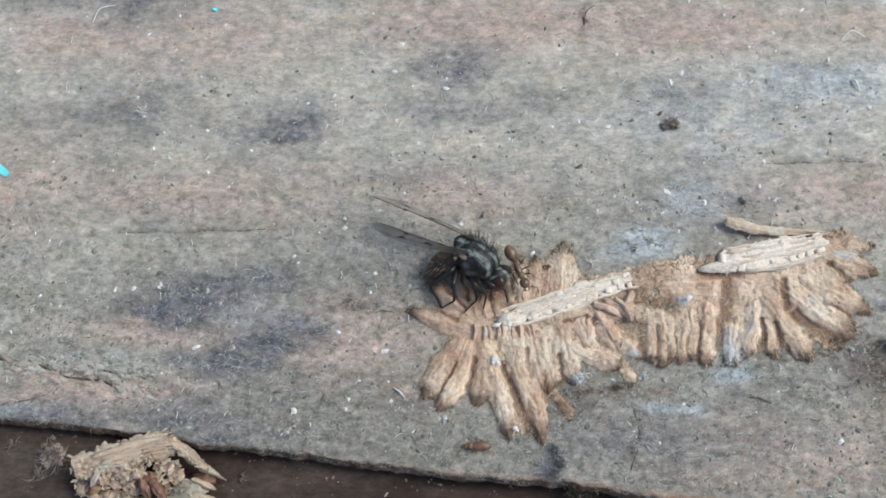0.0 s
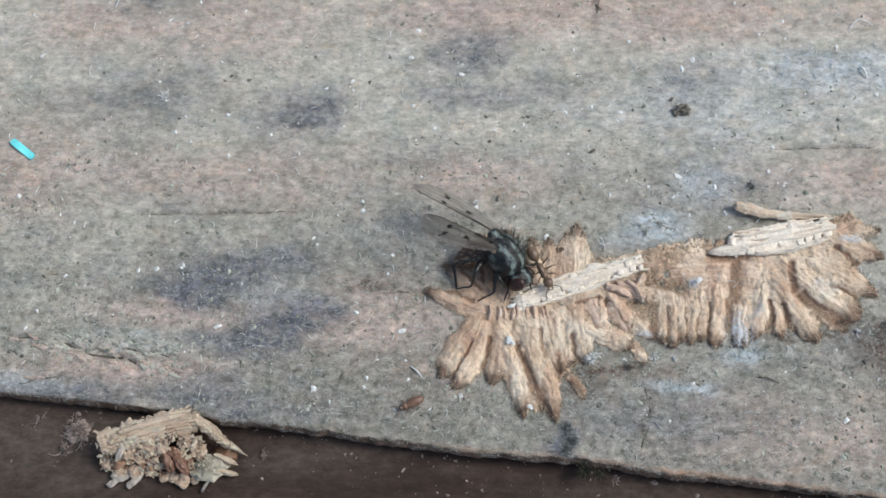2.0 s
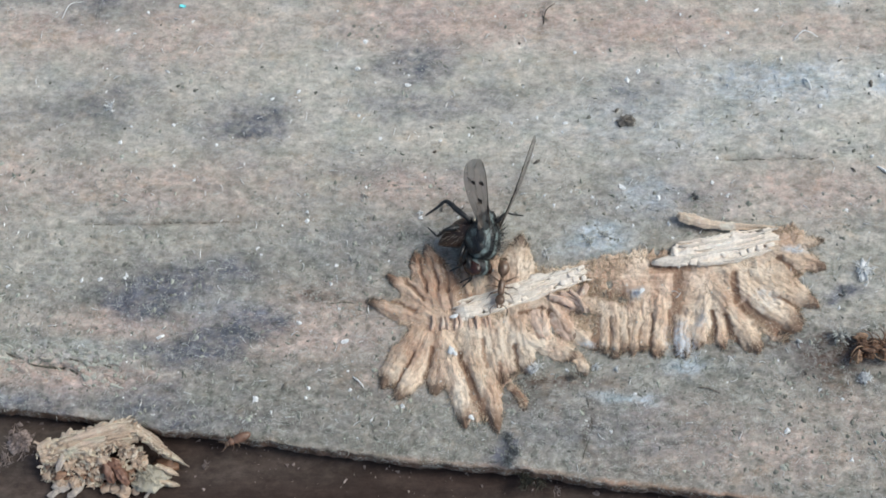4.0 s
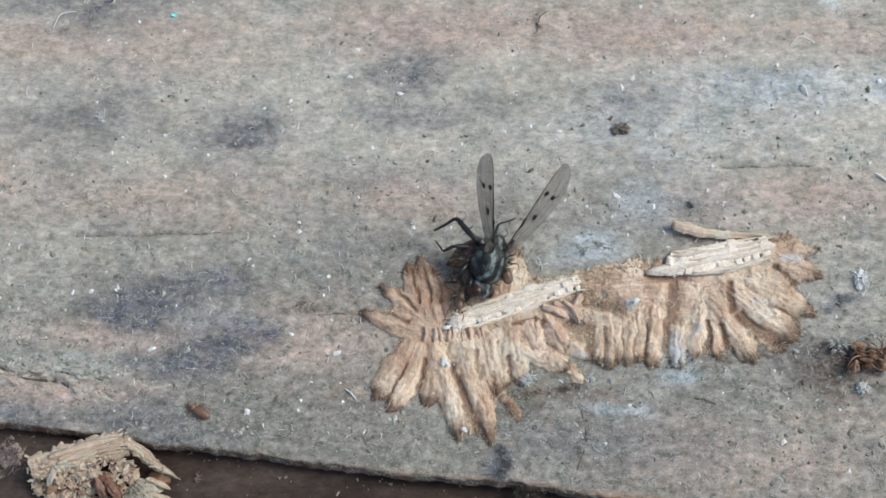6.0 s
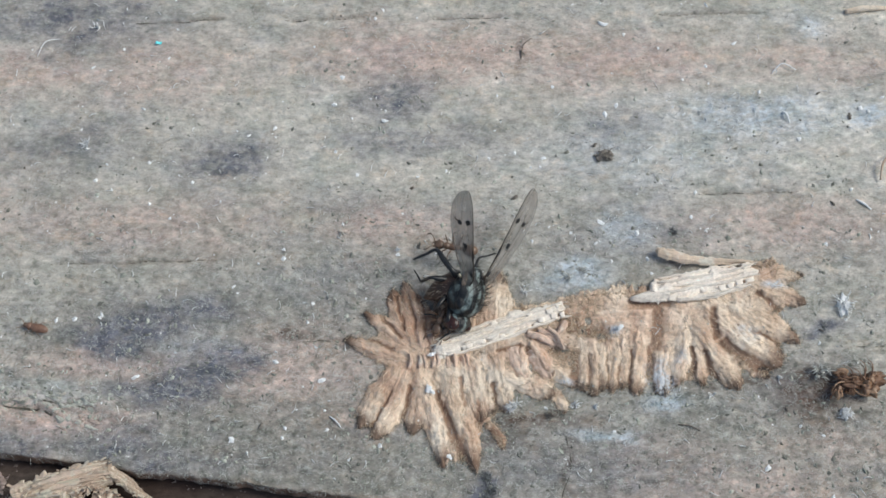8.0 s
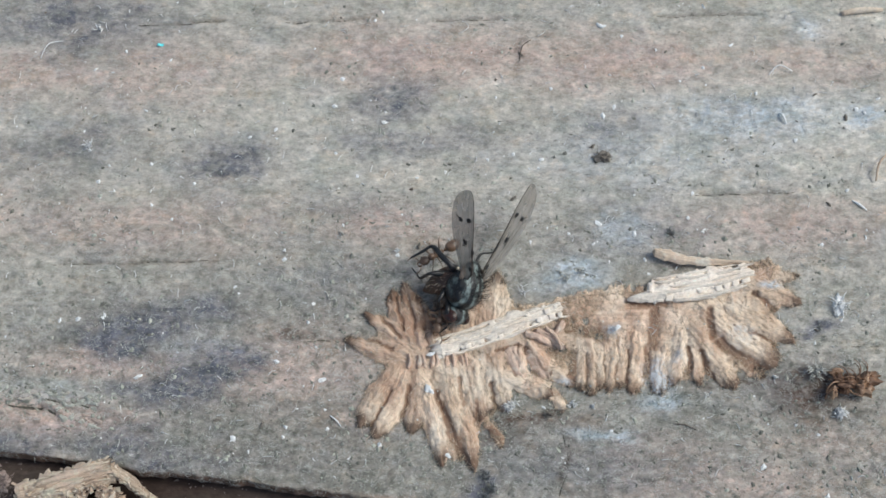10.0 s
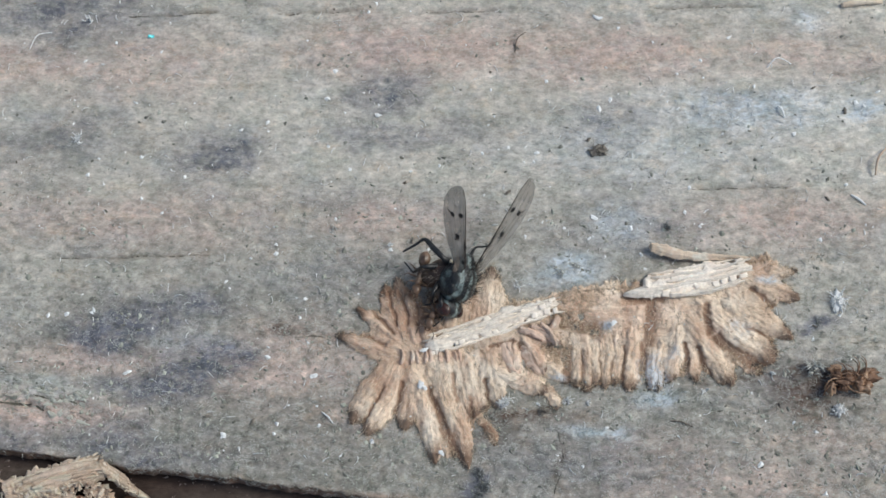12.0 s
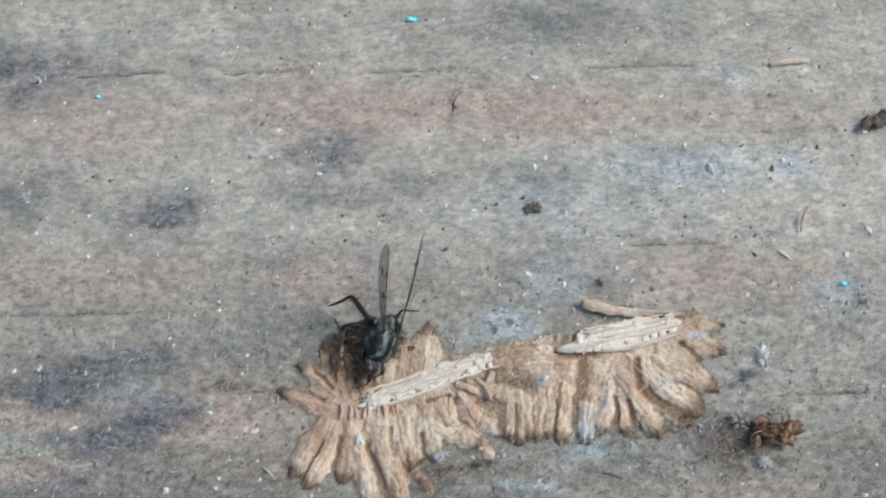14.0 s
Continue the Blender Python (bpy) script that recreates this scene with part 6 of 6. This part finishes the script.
def build_wing(fly, side):
    bm = bmesh.new()
    n, m = 44, 9
    grid = []
    for i in range(n):
        t = 1 - (1 - i / (n - 1)) ** 1.5
        f, r = wing_outline(t)
        if i in (0, n - 1):
            f, r = 0.05, -0.05
        grid.append([bm.verts.new((t * WING_LENGTH, side * (f + (r - f) * j / (m - 1)), 0.10 * math.sin(3.0 * t) + 0.07 * math.cos(j * 1.5) * math.sin(math.pi * t))) for j in range(m)])
    for a, b in zip(grid, grid[1:]):
        for j in range(m - 1):
            bm.faces.new((a[j], a[j + 1], b[j + 1], b[j]))
    w = part("wing", bm, WING, fly, "smoky translucent wing with black spots")

    def on(t, s):
        f, r = wing_outline(t)
        return Vector((t * WING_LENGTH, side * (f + (r - f) * s), 0.10 * math.sin(3.0 * t) + 0.07 * math.cos(s * 12) * math.sin(math.pi * t) + 0.02))

    veins = [(0.02, 0.0, 0.98, 0.0, 0.06), (0.02, 0.08, 0.95, 0.12, 0.035), (0.02, 0.2, 0.98, 0.32, 0.03), (0.05, 0.4, 0.97, 0.55, 0.03), (0.08, 0.6, 0.86, 0.88, 0.03), (0.05, 0.8, 0.5, 0.97, 0.025)]
    for t0, s0, t1, s1, r in veins:
        bm = bmesh.new()
        pts = [on(t0 + (t1 - t0) * k / 11, s0 + (s1 - s0) * (k / 11)) for k in range(12)]
        tube(bm, pts, [r * (0.75 if s1 == 0.0 else 0.34) * (1 - 0.5 * k / 11) for k in range(12)], 4)
        part("vein", bm, VEIN, w)
    for t0, s0, t1, s1 in ((0.40, 0.35, 0.40, 0.58), (0.66, 0.55, 0.70, 0.85)):
        bm = bmesh.new()
        tube(bm, [on(t0, s0), on(t1, s1)], [0.03, 0.03], 4)
        part("vein", bm, VEIN, w)
    for t, s, a, b in ((0.44, 0.42, 0.26, 0.17), (0.68, 0.26, 0.22, 0.19), (0.67, 0.60, 0.20, 0.16), (0.36, 0.03, 0.5, 0.11), (0.15, 0.25, 0.22, 0.12)):
        bm = bmesh.new()
        ball(bm, on(t, s), (a, b, 0.035), seg=10, rings=6, rough=0.5, seed=int(t * 100))
        part("spot", bm, BLACK, w)
    return w


SCALE = plain_material("pale_wing_scale", (0.07, 0.052, 0.042), (0.24, 0.19, 0.15), 1.6, 0.5, 0.4)
PALEHAIR = plain_material("pale_brown_hair", (0.22, 0.17, 0.13), (0.42, 0.36, 0.30), 2.0, 0.5)


def build_fly():
    fly = tagged(new("fly"), "dark grey-black fly with spotted smoky wings on the board", "fly")
    fly.rotation_mode = "QUATERNION"
    bm = bmesh.new()
    ball(bm, (0.05, 0, 0), (1.70, 1.40, 1.30), seg=48, rings=32, rough=0.07)
    ball(bm, (-1.42, 0, 0.45), (0.58, 0.70, 0.42), seg=20, rings=12)
    ball(bm, (0.55, 0.88, 0.35), (0.65, 0.42, 0.5), seg=16, rings=10)
    ball(bm, (0.55, -0.88, 0.35), (0.65, 0.42, 0.5), seg=16, rings=10)
    part("thorax", bm, THORAX, fly, "grey-striped black thorax")
    bm = bmesh.new()
    bristles(bm, (0.05, 0, 0), (1.70, 1.40, 1.30), 170, 0.6, 3, thick=0.02)
    part("thorax_bristles", bm, BLACK, fly)
    # head
    head = part("head", _head(), THORAX, fly, "grey dusted face")
    head.matrix_basis = at(1.98, 0, -0.34, 0, 25, 0)
    for s in (1, -1):
        bm = bmesh.new()
        ball(bm, (0, 0, 0), (0.60, 0.42, 0.78), seg=22, rings=16)
        e = part("compound_eye", bm, EYE, head, "dark red compound eye")
        e.matrix_basis = at(0.12, 0.66 * s, 0.02, 0, 0, 20 * s)
        bm = bmesh.new()
        tube(bm, [(0.55, 0.12 * s, 0.05), (0.78, 0.14 * s, -0.10), (0.80, 0.15 * s, -0.34)], [0.06, 0.09, 0.05], 6)
        tube(bm, [(0.8, 0.15 * s, -0.12), (1.05, 0.3 * s, 0.05)], [0.02, 0.008], 4)
        part("antenna", bm, BLACK, head)
    bm = bmesh.new()
    tube(bm, [(0.35, 0, -0.45), (0.45, 0, -0.85), (0.55, 0, -1.0)], [0.17, 0.13, 0.17], 8)
    part("proboscis", bm, BLACK, head)
    # abdomen, along its own x
    bm = bmesh.new()
    rings = [(0, 0.5), (0.35, 0.85), (0.9, 1.08), (1.6, 1.08), (2.3, 0.9), (2.9, 0.58), (3.35, 0.26), (3.6, 0.05)]
    fine = []
    for k in range(29):
        x = 3.6 * k / 28
        r = float(np.interp(x, [a for a, _ in rings], [b for _, b in rings])) * (1 - 0.05 * (k % 7 == 0))
        fine.append((x, r))
    tube(bm, [(x, 0, -0.05 * x * x) for x, _ in fine], [0.9 * r for _, r in fine], 18)
    abdomen = part("abdomen", bm, ABDOMEN, fly, "dark brown banded abdomen")
    bm = bmesh.new()
    bristles(bm, (1.5, 0, 0), (1.5, 0.9, 0.9), 60, 0.35, 5, (0.5, 0, 0.2))
    part("abdomen_bristles", bm, PALEHAIR, abdomen)
    wings = [build_wing(fly, 1), build_wing(fly, -1)]
    # balancers under the wings
    for s in (1, -1):
        bm = bmesh.new()
        tube(bm, [(-0.9, 0.75 * s, 0.1), (-1.2, 1.15 * s, 0.15), (-1.25, 1.3 * s, 0.15)], [0.05, 0.05, 0.14], 7)
        part("balancer", bm, CREAMCRUMB, fly)
        for k, (px, py, pz, size) in enumerate(((-0.85, 1.0, 0.55, 0.46), (-1.15, 0.85, 0.35, 0.40))):
            bm = bmesh.new()
            ball(bm, (px, py * s, pz), (size, size * 0.7, size * 0.28), seg=16, rings=10, rough=0.35, seed=k)
            part("wing_scale", bm, SCALE, fly, "pale brown wing scale")
    # each leg runs from its hip along its own x, knee up
    legs = []
    for hip, near, late, lift in LEGS:
        stand = at(0.24, -3.51, 2.3, *STAND_TURN)
        reach = (Vector(near) * MM - stand @ (Vector(hip) * MM)).length / MM
        bow = (-0.30 if lift > 1.3 else 0.18) * reach
        bm = leg_mesh((0, 0, 0), (reach * 0.36, bow * 0.3, lift), (reach * 0.74, bow, lift * 0.25), (reach, 0, 0), 0.27 if lift > 1.3 else 0.16)
        legs.append(part("leg", bm, BLACK, fly))
    return fly, wings, abdomen, legs


def _head():
    bm = bmesh.new()
    ball(bm, (0, 0, 0), (0.76, 0.92, 0.88), seg=24, rings=16, rough=0.05)
    bristles(bm, (0, 0, 0), (0.74, 0.9, 0.86), 34, 0.32, 9, (0.3, 0, 0.5), 0.012)
    return bm


def build_ant(label):
    """A brown ant 3.4 mm long, head towards +x."""
    a = tagged(new("ant"), label, "ant", "ants at the fly")
    bm = bmesh.new()
    ball(bm, (0, 0, 0.45), (0.62, 0.25, 0.28), seg=14, rings=10, rough=0.1)
    ball(bm, (0.42, 0, 0.52), (0.32, 0.27, 0.27), seg=12, rings=8)
    ball(bm, (-0.72, 0, 0.42), (0.13, 0.14, 0.22), seg=10, rings=8)
    part("midbody", bm, ANTSKIN, a)
    bm = bmesh.new()
    ball(bm, (1.0, 0, 0.45), (0.40, 0.36, 0.27), seg=14, rings=10)
    head = part("head", bm, ANTSKIN, a)
    for s in (1, -1):
        bm = bmesh.new()
        ball(bm, (1.08, 0.29 * s, 0.55), (0.09, 0.06, 0.08), seg=8, rings=6)
        part("eye", bm, BLACK, head)
        bm = bmesh.new()
        tube(bm, [(1.32, 0.12 * s, 0.5), (1.55, 0.45 * s, 0.85), (1.75, 0.62 * s, 0.75), (2.05, 0.6 * s, 0.5)], [0.04, 0.03, 0.035, 0.045], 5)
        part("antenna", bm, ANTSKIN, head)
        bm = bmesh.new()
        tube(bm, [(1.32, 0.16 * s, 0.34), (1.52, 0.14 * s, 0.28), (1.58, 0.02 * s, 0.27)], [0.08, 0.06, 0.03], 5)
        part("jaw", bm, AMBER, head)
    bm = bmesh.new()
    ball(bm, (-1.3, 0, 0.48), (0.60, 0.42, 0.40), seg=24, rings=16, rough=0.08)
    part("gaster", bm, ANTSKIN, a, "glossy brown rear body")
    for s in (1, -1):
        for x, fx, fy in ((0.35, 0.95, 0.95), (0.05, 0.15, 1.25), (-0.3, -0.95, 1.2)):
            part("leg", leg_mesh((x, 0.15 * s, 0.35), (x + (fx - x) * 0.5, 0.7 * fy * s, 0.85), (x + (fx - x) * 0.85, 0.95 * fy * s, 0.2), (fx, fy * s, 0.0), 0.04), ANTSKIN, a)
    return a


def build_bug():
    """A tiny rust-brown crawling insect, head towards +x."""
    b = tagged(new("small_beetle"), "tiny rust-brown long beetle crawling over the board", "beetle")
    bm = bmesh.new()
    ball(bm, (-0.25, 0, 0.32), (0.72, 0.34, 0.24), seg=16, rings=10)
    part("wing_cases", bm, BUGSKIN, b)
    bm = bmesh.new()
    ball(bm, (0.50, 0, 0.30), (0.26, 0.27, 0.2), seg=12, rings=8)
    part("neck_shield", bm, BUGSKIN, b)
    bm = bmesh.new()
    ball(bm, (0.80, 0, 0.27), (0.18, 0.2, 0.16), seg=10, rings=8)
    head = part("head", bm, ANTSKIN, b)
    for s in (1, -1):
        bm = bmesh.new()
        tube(bm, [(0.9, 0.1 * s, 0.3), (1.1, 0.3 * s, 0.4), (1.35, 0.36 * s, 0.35)], [0.03, 0.025, 0.03], 5)
        part("antenna", bm, ANTSKIN, head)
        for x, fx in ((0.45, 0.65), (0.1, 0.1), (-0.3, -0.55)):
            part("leg", leg_mesh((x, 0.2 * s, 0.2), (x, 0.42 * s, 0.35), (fx, 0.55 * s, 0.12), (fx, 0.65 * s, 0.0), 0.03), ANTSKIN, b)
    return b


STAND_TURN = (-30, 15, -48)
# hip in the fly's space; foot at first; foot after it has been turned over; height of the knee
LEGS = [((0.9, -0.5, -0.85), (2.2, -5.9, 0.55), (1.0, -6.4, 0.5), 0.9), ((0.0, -0.6, -1.0), (0.1, -6.5, 0.55), (0.1, -3.9, 0.5), 1.1), ((-0.8, -0.55, -0.9), (-3.2, -5.5, 0.45), (-2.2, -0.2, 0.4), 1.2),
        ((0.9, 0.5, -0.85), (3.2, -4.4, 0.5), (0.8, -4.9, 0.6), 0.8), ((0.0, 0.6, -1.0), (-1.7, -6.4, 0.55), (5.0, -0.1, 2.4), 1.0), ((-0.8, 0.55, -0.9), (-3.3, -5.2, 0.3), (-1.8, 0.1, 3.2), 1.4)]
fly, fly_wings, fly_abdomen, fly_legs = build_fly()
ant_front = build_ant("brown ant gripping the fly's head")
ant_back = build_ant("brown ant climbing over the fly's side")
beetle = build_bug()

# seconds; thorax x, y, z; heading, pitch, roll; left wing's way and twist; right wing's way and twist; abdomen's way
FLY = [
    (0, -0.87, -2.50, 2.3, -31, 12, -30,  [-0.92, 0.34, 0.2], 75, [-0.76, 0.08, 0.64], 65, [-0.8, -0.42, -0.42]),
    (0.5, -0.88, -2.66, 2.3, -31, 12, -30,  [-0.92, 0.33, 0.19], 75, [-0.8, 0.08, 0.6], 65, [-0.81, -0.4, -0.42]),
    (1, -0.16, -2.94, 2.3, -38, 12, -30,  [-0.96, 0.25, 0.16], 60, [-0.89, 0.26, 0.38], 55, [-0.88, -0.36, -0.36]),
    (1.5, 0.24, -3.51, 2.3, -48, 15, -30,  [-0.87, 0.45, 0.21], 55, [-0.55, 0.02, 0.84], 30, [-0.88, -0.36, -0.36]),
    (2, 0.08, -3.51, 2.3, -48, 15, -30,  [-0.89, 0.42, 0.2], 55, [-0.63, 0.07, 0.77], 30, [-0.88, -0.36, -0.36]),
    (2.5, -0.12, -3.80, 2.3, -48, 15, -30,  [-0.88, 0.42, 0.22], 30, [-0.73, 0.04, 0.69], 10, [-0.88, -0.36, -0.36]),
    (3, -0.23, -3.29, 2.3, -50, 15, -32,  [-0.78, 0.4, 0.48], 40, [-0.65, 0.12, 0.75], 15, [-0.88, -0.36, -0.36]),
    (3.2, -0.05, -3.20, 2.3, -52, 15, -32,  [-0.66, 0.46, 0.58], 50, [-0.58, 0.18, 0.79], 20, [-0.88, -0.33, -0.36]),
    (3.5, 0.88, -2.24, 2.3, -66, 18, -38,  [-0.17, 0.63, 0.76], 80, [-0.34, 0.47, 0.82], 55, [-0.80, -0.42, -0.43]),
    (4, 2.67, -1.50, 2.3, -92, 18, -50,  [0.28, 0.61, 0.74], 78, [-0.05, 0.29, 0.95], 30, [-0.88, -0.36, -0.32]),
    (4.2, 2.60, -1.57, 2.3, -94, 18, -50,  [0.29, 0.6, 0.74], 78, [-0.04, 0.29, 0.96], 30, [-0.88, -0.36, -0.32]),
    (6.3, 3.67, -2.78, 2.3, -102, 18, -50,  [0.58, 0.67, 0.47], 35, [0.0, 0.64, 0.77], 50, [-0.89, -0.30, -0.34]),
    (6.5, 3.60, -2.95, 2.3, -102, 18, -50,  [0.59, 0.7, 0.4], 35, [0.0, 0.64, 0.77], 50, [-0.89, -0.30, -0.34]),
    (7, 3.68, -2.61, 2.3, -103, 18, -50,  [0.6, 0.59, 0.54], 35, [-0.0, 0.59, 0.81], 30, [-0.89, -0.30, -0.34]),
    (7.5, 3.13, -2.67, 2.3, -102, 18, -50,  [0.46, 0.81, 0.36], 45, [-0.02, 0.51, 0.86], 30, [-0.89, -0.30, -0.34]),
    (8, 3.11, -2.93, 2.3, -102, 18, -50,  [0.44, 0.82, 0.36], 45, [0.0, 0.59, 0.81], 30, [-0.89, -0.30, -0.34]),
    (8.2, 3.17, -2.93, 2.3, -102, 18, -50,  [0.44, 0.82, 0.36], 45, [-0.01, 0.57, 0.82], 30, [-0.89, -0.30, -0.34]),
    (10.3, 3.02, -2.33, 2.3, -102, 18, -50,  [0.46, 0.82, 0.35], 45, [0.04, 0.51, 0.86], 30, [-0.89, -0.30, -0.34]),
    (10.5, 2.96, -2.37, 2.3, -102, 18, -50,  [0.45, 0.82, 0.35], 45, [0.04, 0.5, 0.87], 30, [-0.89, -0.30, -0.34]),
    (11, 2.96, -2.27, 2.3, -102, 18, -50,  [0.44, 0.81, 0.39], 45, [0.02, 0.49, 0.87], 30, [-0.89, -0.30, -0.34]),
    (11.5, 2.97, -2.29, 2.3, -102, 18, -50,  [0.45, 0.8, 0.39], 45, [0.03, 0.5, 0.86], 30, [-0.89, -0.30, -0.34]),
    (12, 3.05, -2.21, 2.3, -102, 18, -50,  [0.48, 0.74, 0.47], 45, [0.02, 0.47, 0.88], 30, [-0.89, -0.30, -0.34]),
    (12.5, 2.88, -1.98, 2.3, -102, 18, -52,  [0.11, 0.81, 0.57], 82, [-0.09, 0.46, 0.88], 50, [-0.89, -0.30, -0.34]),
    (13, 2.59, -1.96, 2.3, -104, 18, -54,  [0.26, 0.73, 0.64], 82, [0.02, 0.43, 0.9], 55, [-0.89, -0.30, -0.34]),
    (13.5, 2.67, -1.89, 2.3, -104, 18, -55,  [0.24, 0.72, 0.66], 85, [0.07, 0.44, 0.89], 60, [-0.89, -0.30, -0.34]),
    (14, 2.06, -2.37, 2.3, -104, 18, -55,  [0.24, 0.85, 0.48], 87, [0.09, 0.55, 0.83], 64, [-0.89, -0.30, -0.34]),
]
# seconds; x, y, z; heading, pitch, roll
ANT_FRONT = [(0, 2.1, -3.1, 1.2, -65, 10, 0), (0.5, 2.1, -3.1, 1.2, -65, 10, 0), (1.0, 2.1, -3.5, 1.2, -62, 10, 0), (1.5, 2.6, -4.2, 1.1, -62, 10, 0), (2.0, 2.7, -4.4, 1.1, -62, 10, 0), (2.5, 2.5, -4.9, 1.0, -35, 5, 0), (3.0, 2.5, -5.1, 1.0, -30, 5, 0),
             (3.5, 3.3, -4.6, 1.0, -70, 5, 0), (4.0, 4.0, -4.8, 0.9, -97, 5, 0), (4.2, 4.0, -4.9, 0.9, -100, 5, 0), (4.9, 3.2, -5.0, 0.9, -104, 5, 0), (5.6, 2.3, -4.6, 0.9, -108, 5, 0), (6.3, 1.6, -4.3, 0.9, -110, 5, 0), (8.2, 1.4, -4.2, 0.9, -112, 5, 0), (10.3, 1.4, -4.1, 0.9, -108, 5, 0), (12.0, 1.4, -4.1, 0.9, -112, 5, 0), (14.0, 1.0, -4.3, 0.9, -108, 5, 0)]
ANT_BACK = [(0, -0.6, -2.6, 0.15, 160, 0, 0), (3.0, -0.4, -2.9, 0.15, 155, 0, 0), (3.5, 0.9, -2.2, 0.15, 150, 0, 0), (4.2, 2.4, -1.2, 0.15, 140, 0, 0), (5.2, 4.0, -1.6, 0.8, 115, -20, 0), (6.3, 4.5, -2.3, 1.9, 100, -5, 20), (6.5, 4.5, -2.3, 1.9, 100, -5, 20), (7.0, 4.2, -1.4, 2.2, 115, 0, 15), (7.5, 2.3, 0.3, 2.2, 150, 10, 0), (8.0, 2.2, 0.6, 1.8, 165, 10, 0), (8.2, 2.1, 0.6, 1.7, 170, 10, 0),
            (10.3, 0.9, 0.2, 1.4, 215, 0, 0), (10.5, 0.8, 0.1, 1.4, 220, 0, 0), (11.0, 0.5, -0.9, 1.2, 245, 0, 0), (12.0, 0.3, -1.7, 1.1, 255, 0, 0), (13.0, -0.4, -2.8, 0.9, 262, 0, 0), (14.0, -0.9, -2.9, 0.9, 265, 0, 0)]
BEETLE = [(0, -0.8, -15.3, 180), (0.5, -2.6, -15.4, 178), (1.0, -3.7, -15.2, 150), (1.2, -3.9, -14.7, 118), (1.5, -4.3, -14.2, 122), (2.0, -6.5, -13.9, 205), (2.5, -7.6, -13.9, 200), (3.0, -11.3, -13.7, 188), (3.5, -12.4, -13.9, 200), (4.0, -14.5, -15.7, 205), (4.2, -15.2, -15.4, 180), (5.2, -16.3, -14.0, 150), (6.3, -17.7, -12.2, 150), (6.5, -18.8, -11.8, 150),
          (7.0, -20.4, -11.0, 130), (7.2, -21.0, -9.8, 108), (7.5, -22.0, -8.2, 118), (8.0, -28.0, -4.7, 165), (8.2, -29.2, -4.4, 175), (9.2, -36.5, -4.2, 178), (10.3, -46.0, -4.0, 180), (14.0, -60.0, -4.0, 180)]


def aimed(body, base, way, twist, hinge):
    """The pose, in the body's space, of a part whose x runs along way from base; its face turns by twist from the open sky."""
    x = Vector(way).normalized()
    z = Vector((0, -0.3, 0.95))
    z = (z - x * z.dot(x)).normalized()
    turn = Matrix((x, z.cross(x), z)).transposed()
    m = Matrix.Translation(body @ (Vector(base) * MM)) @ turn.to_4x4() @ Matrix.Rotation(radians(twist * hinge), 4, "X")
    return body.inverted() @ m


def motions():
    rows, left, right, tail = [], [], [], []
    for t, x, y, z, heading, pitch, roll, lw, lt, rw, rt, ab in FLY:
        body = at(x, y, z, roll, pitch, heading)
        rows.append((t, body))
        left.append((t, aimed(body, (-0.55, 0.85, 0.75), lw, lt, 1)))
        right.append((t, aimed(body, (-0.55, -0.85, 0.75), rw, rt, -1)))
        tail.append((t, aimed(body, (-1.0, 0, -0.3), ab, 0, 1)))
    for leg, (hip, near, late, lift) in zip(fly_legs, LEGS):
        keyed = []
        for t, body in rows:
            k = min(max((t - 3.0) / 1.0, 0), 1)
            foot = Vector(near).lerp(Vector(late), k) * MM
            keyed.append((t, aimed(body, hip, foot - body @ (Vector(hip) * MM), 0, 1)))
        walk(leg, keyed)
    walk(fly, rows)
    walk(fly_wings[0], left)
    walk(fly_wings[1], right)
    walk(fly_abdomen, tail)
    walk(ant_front, [(t, at(x, y, z, r, p, h)) for t, x, y, z, h, p, r in ANT_FRONT])
    walk(ant_back, [(t, at(x, y, z, r, p, h)) for t, x, y, z, h, p, r in ANT_BACK])
    walk(beetle, [(t, at(x, y, 0.05, 0, 0, h)) for t, x, y, h in BEETLE])


motions()
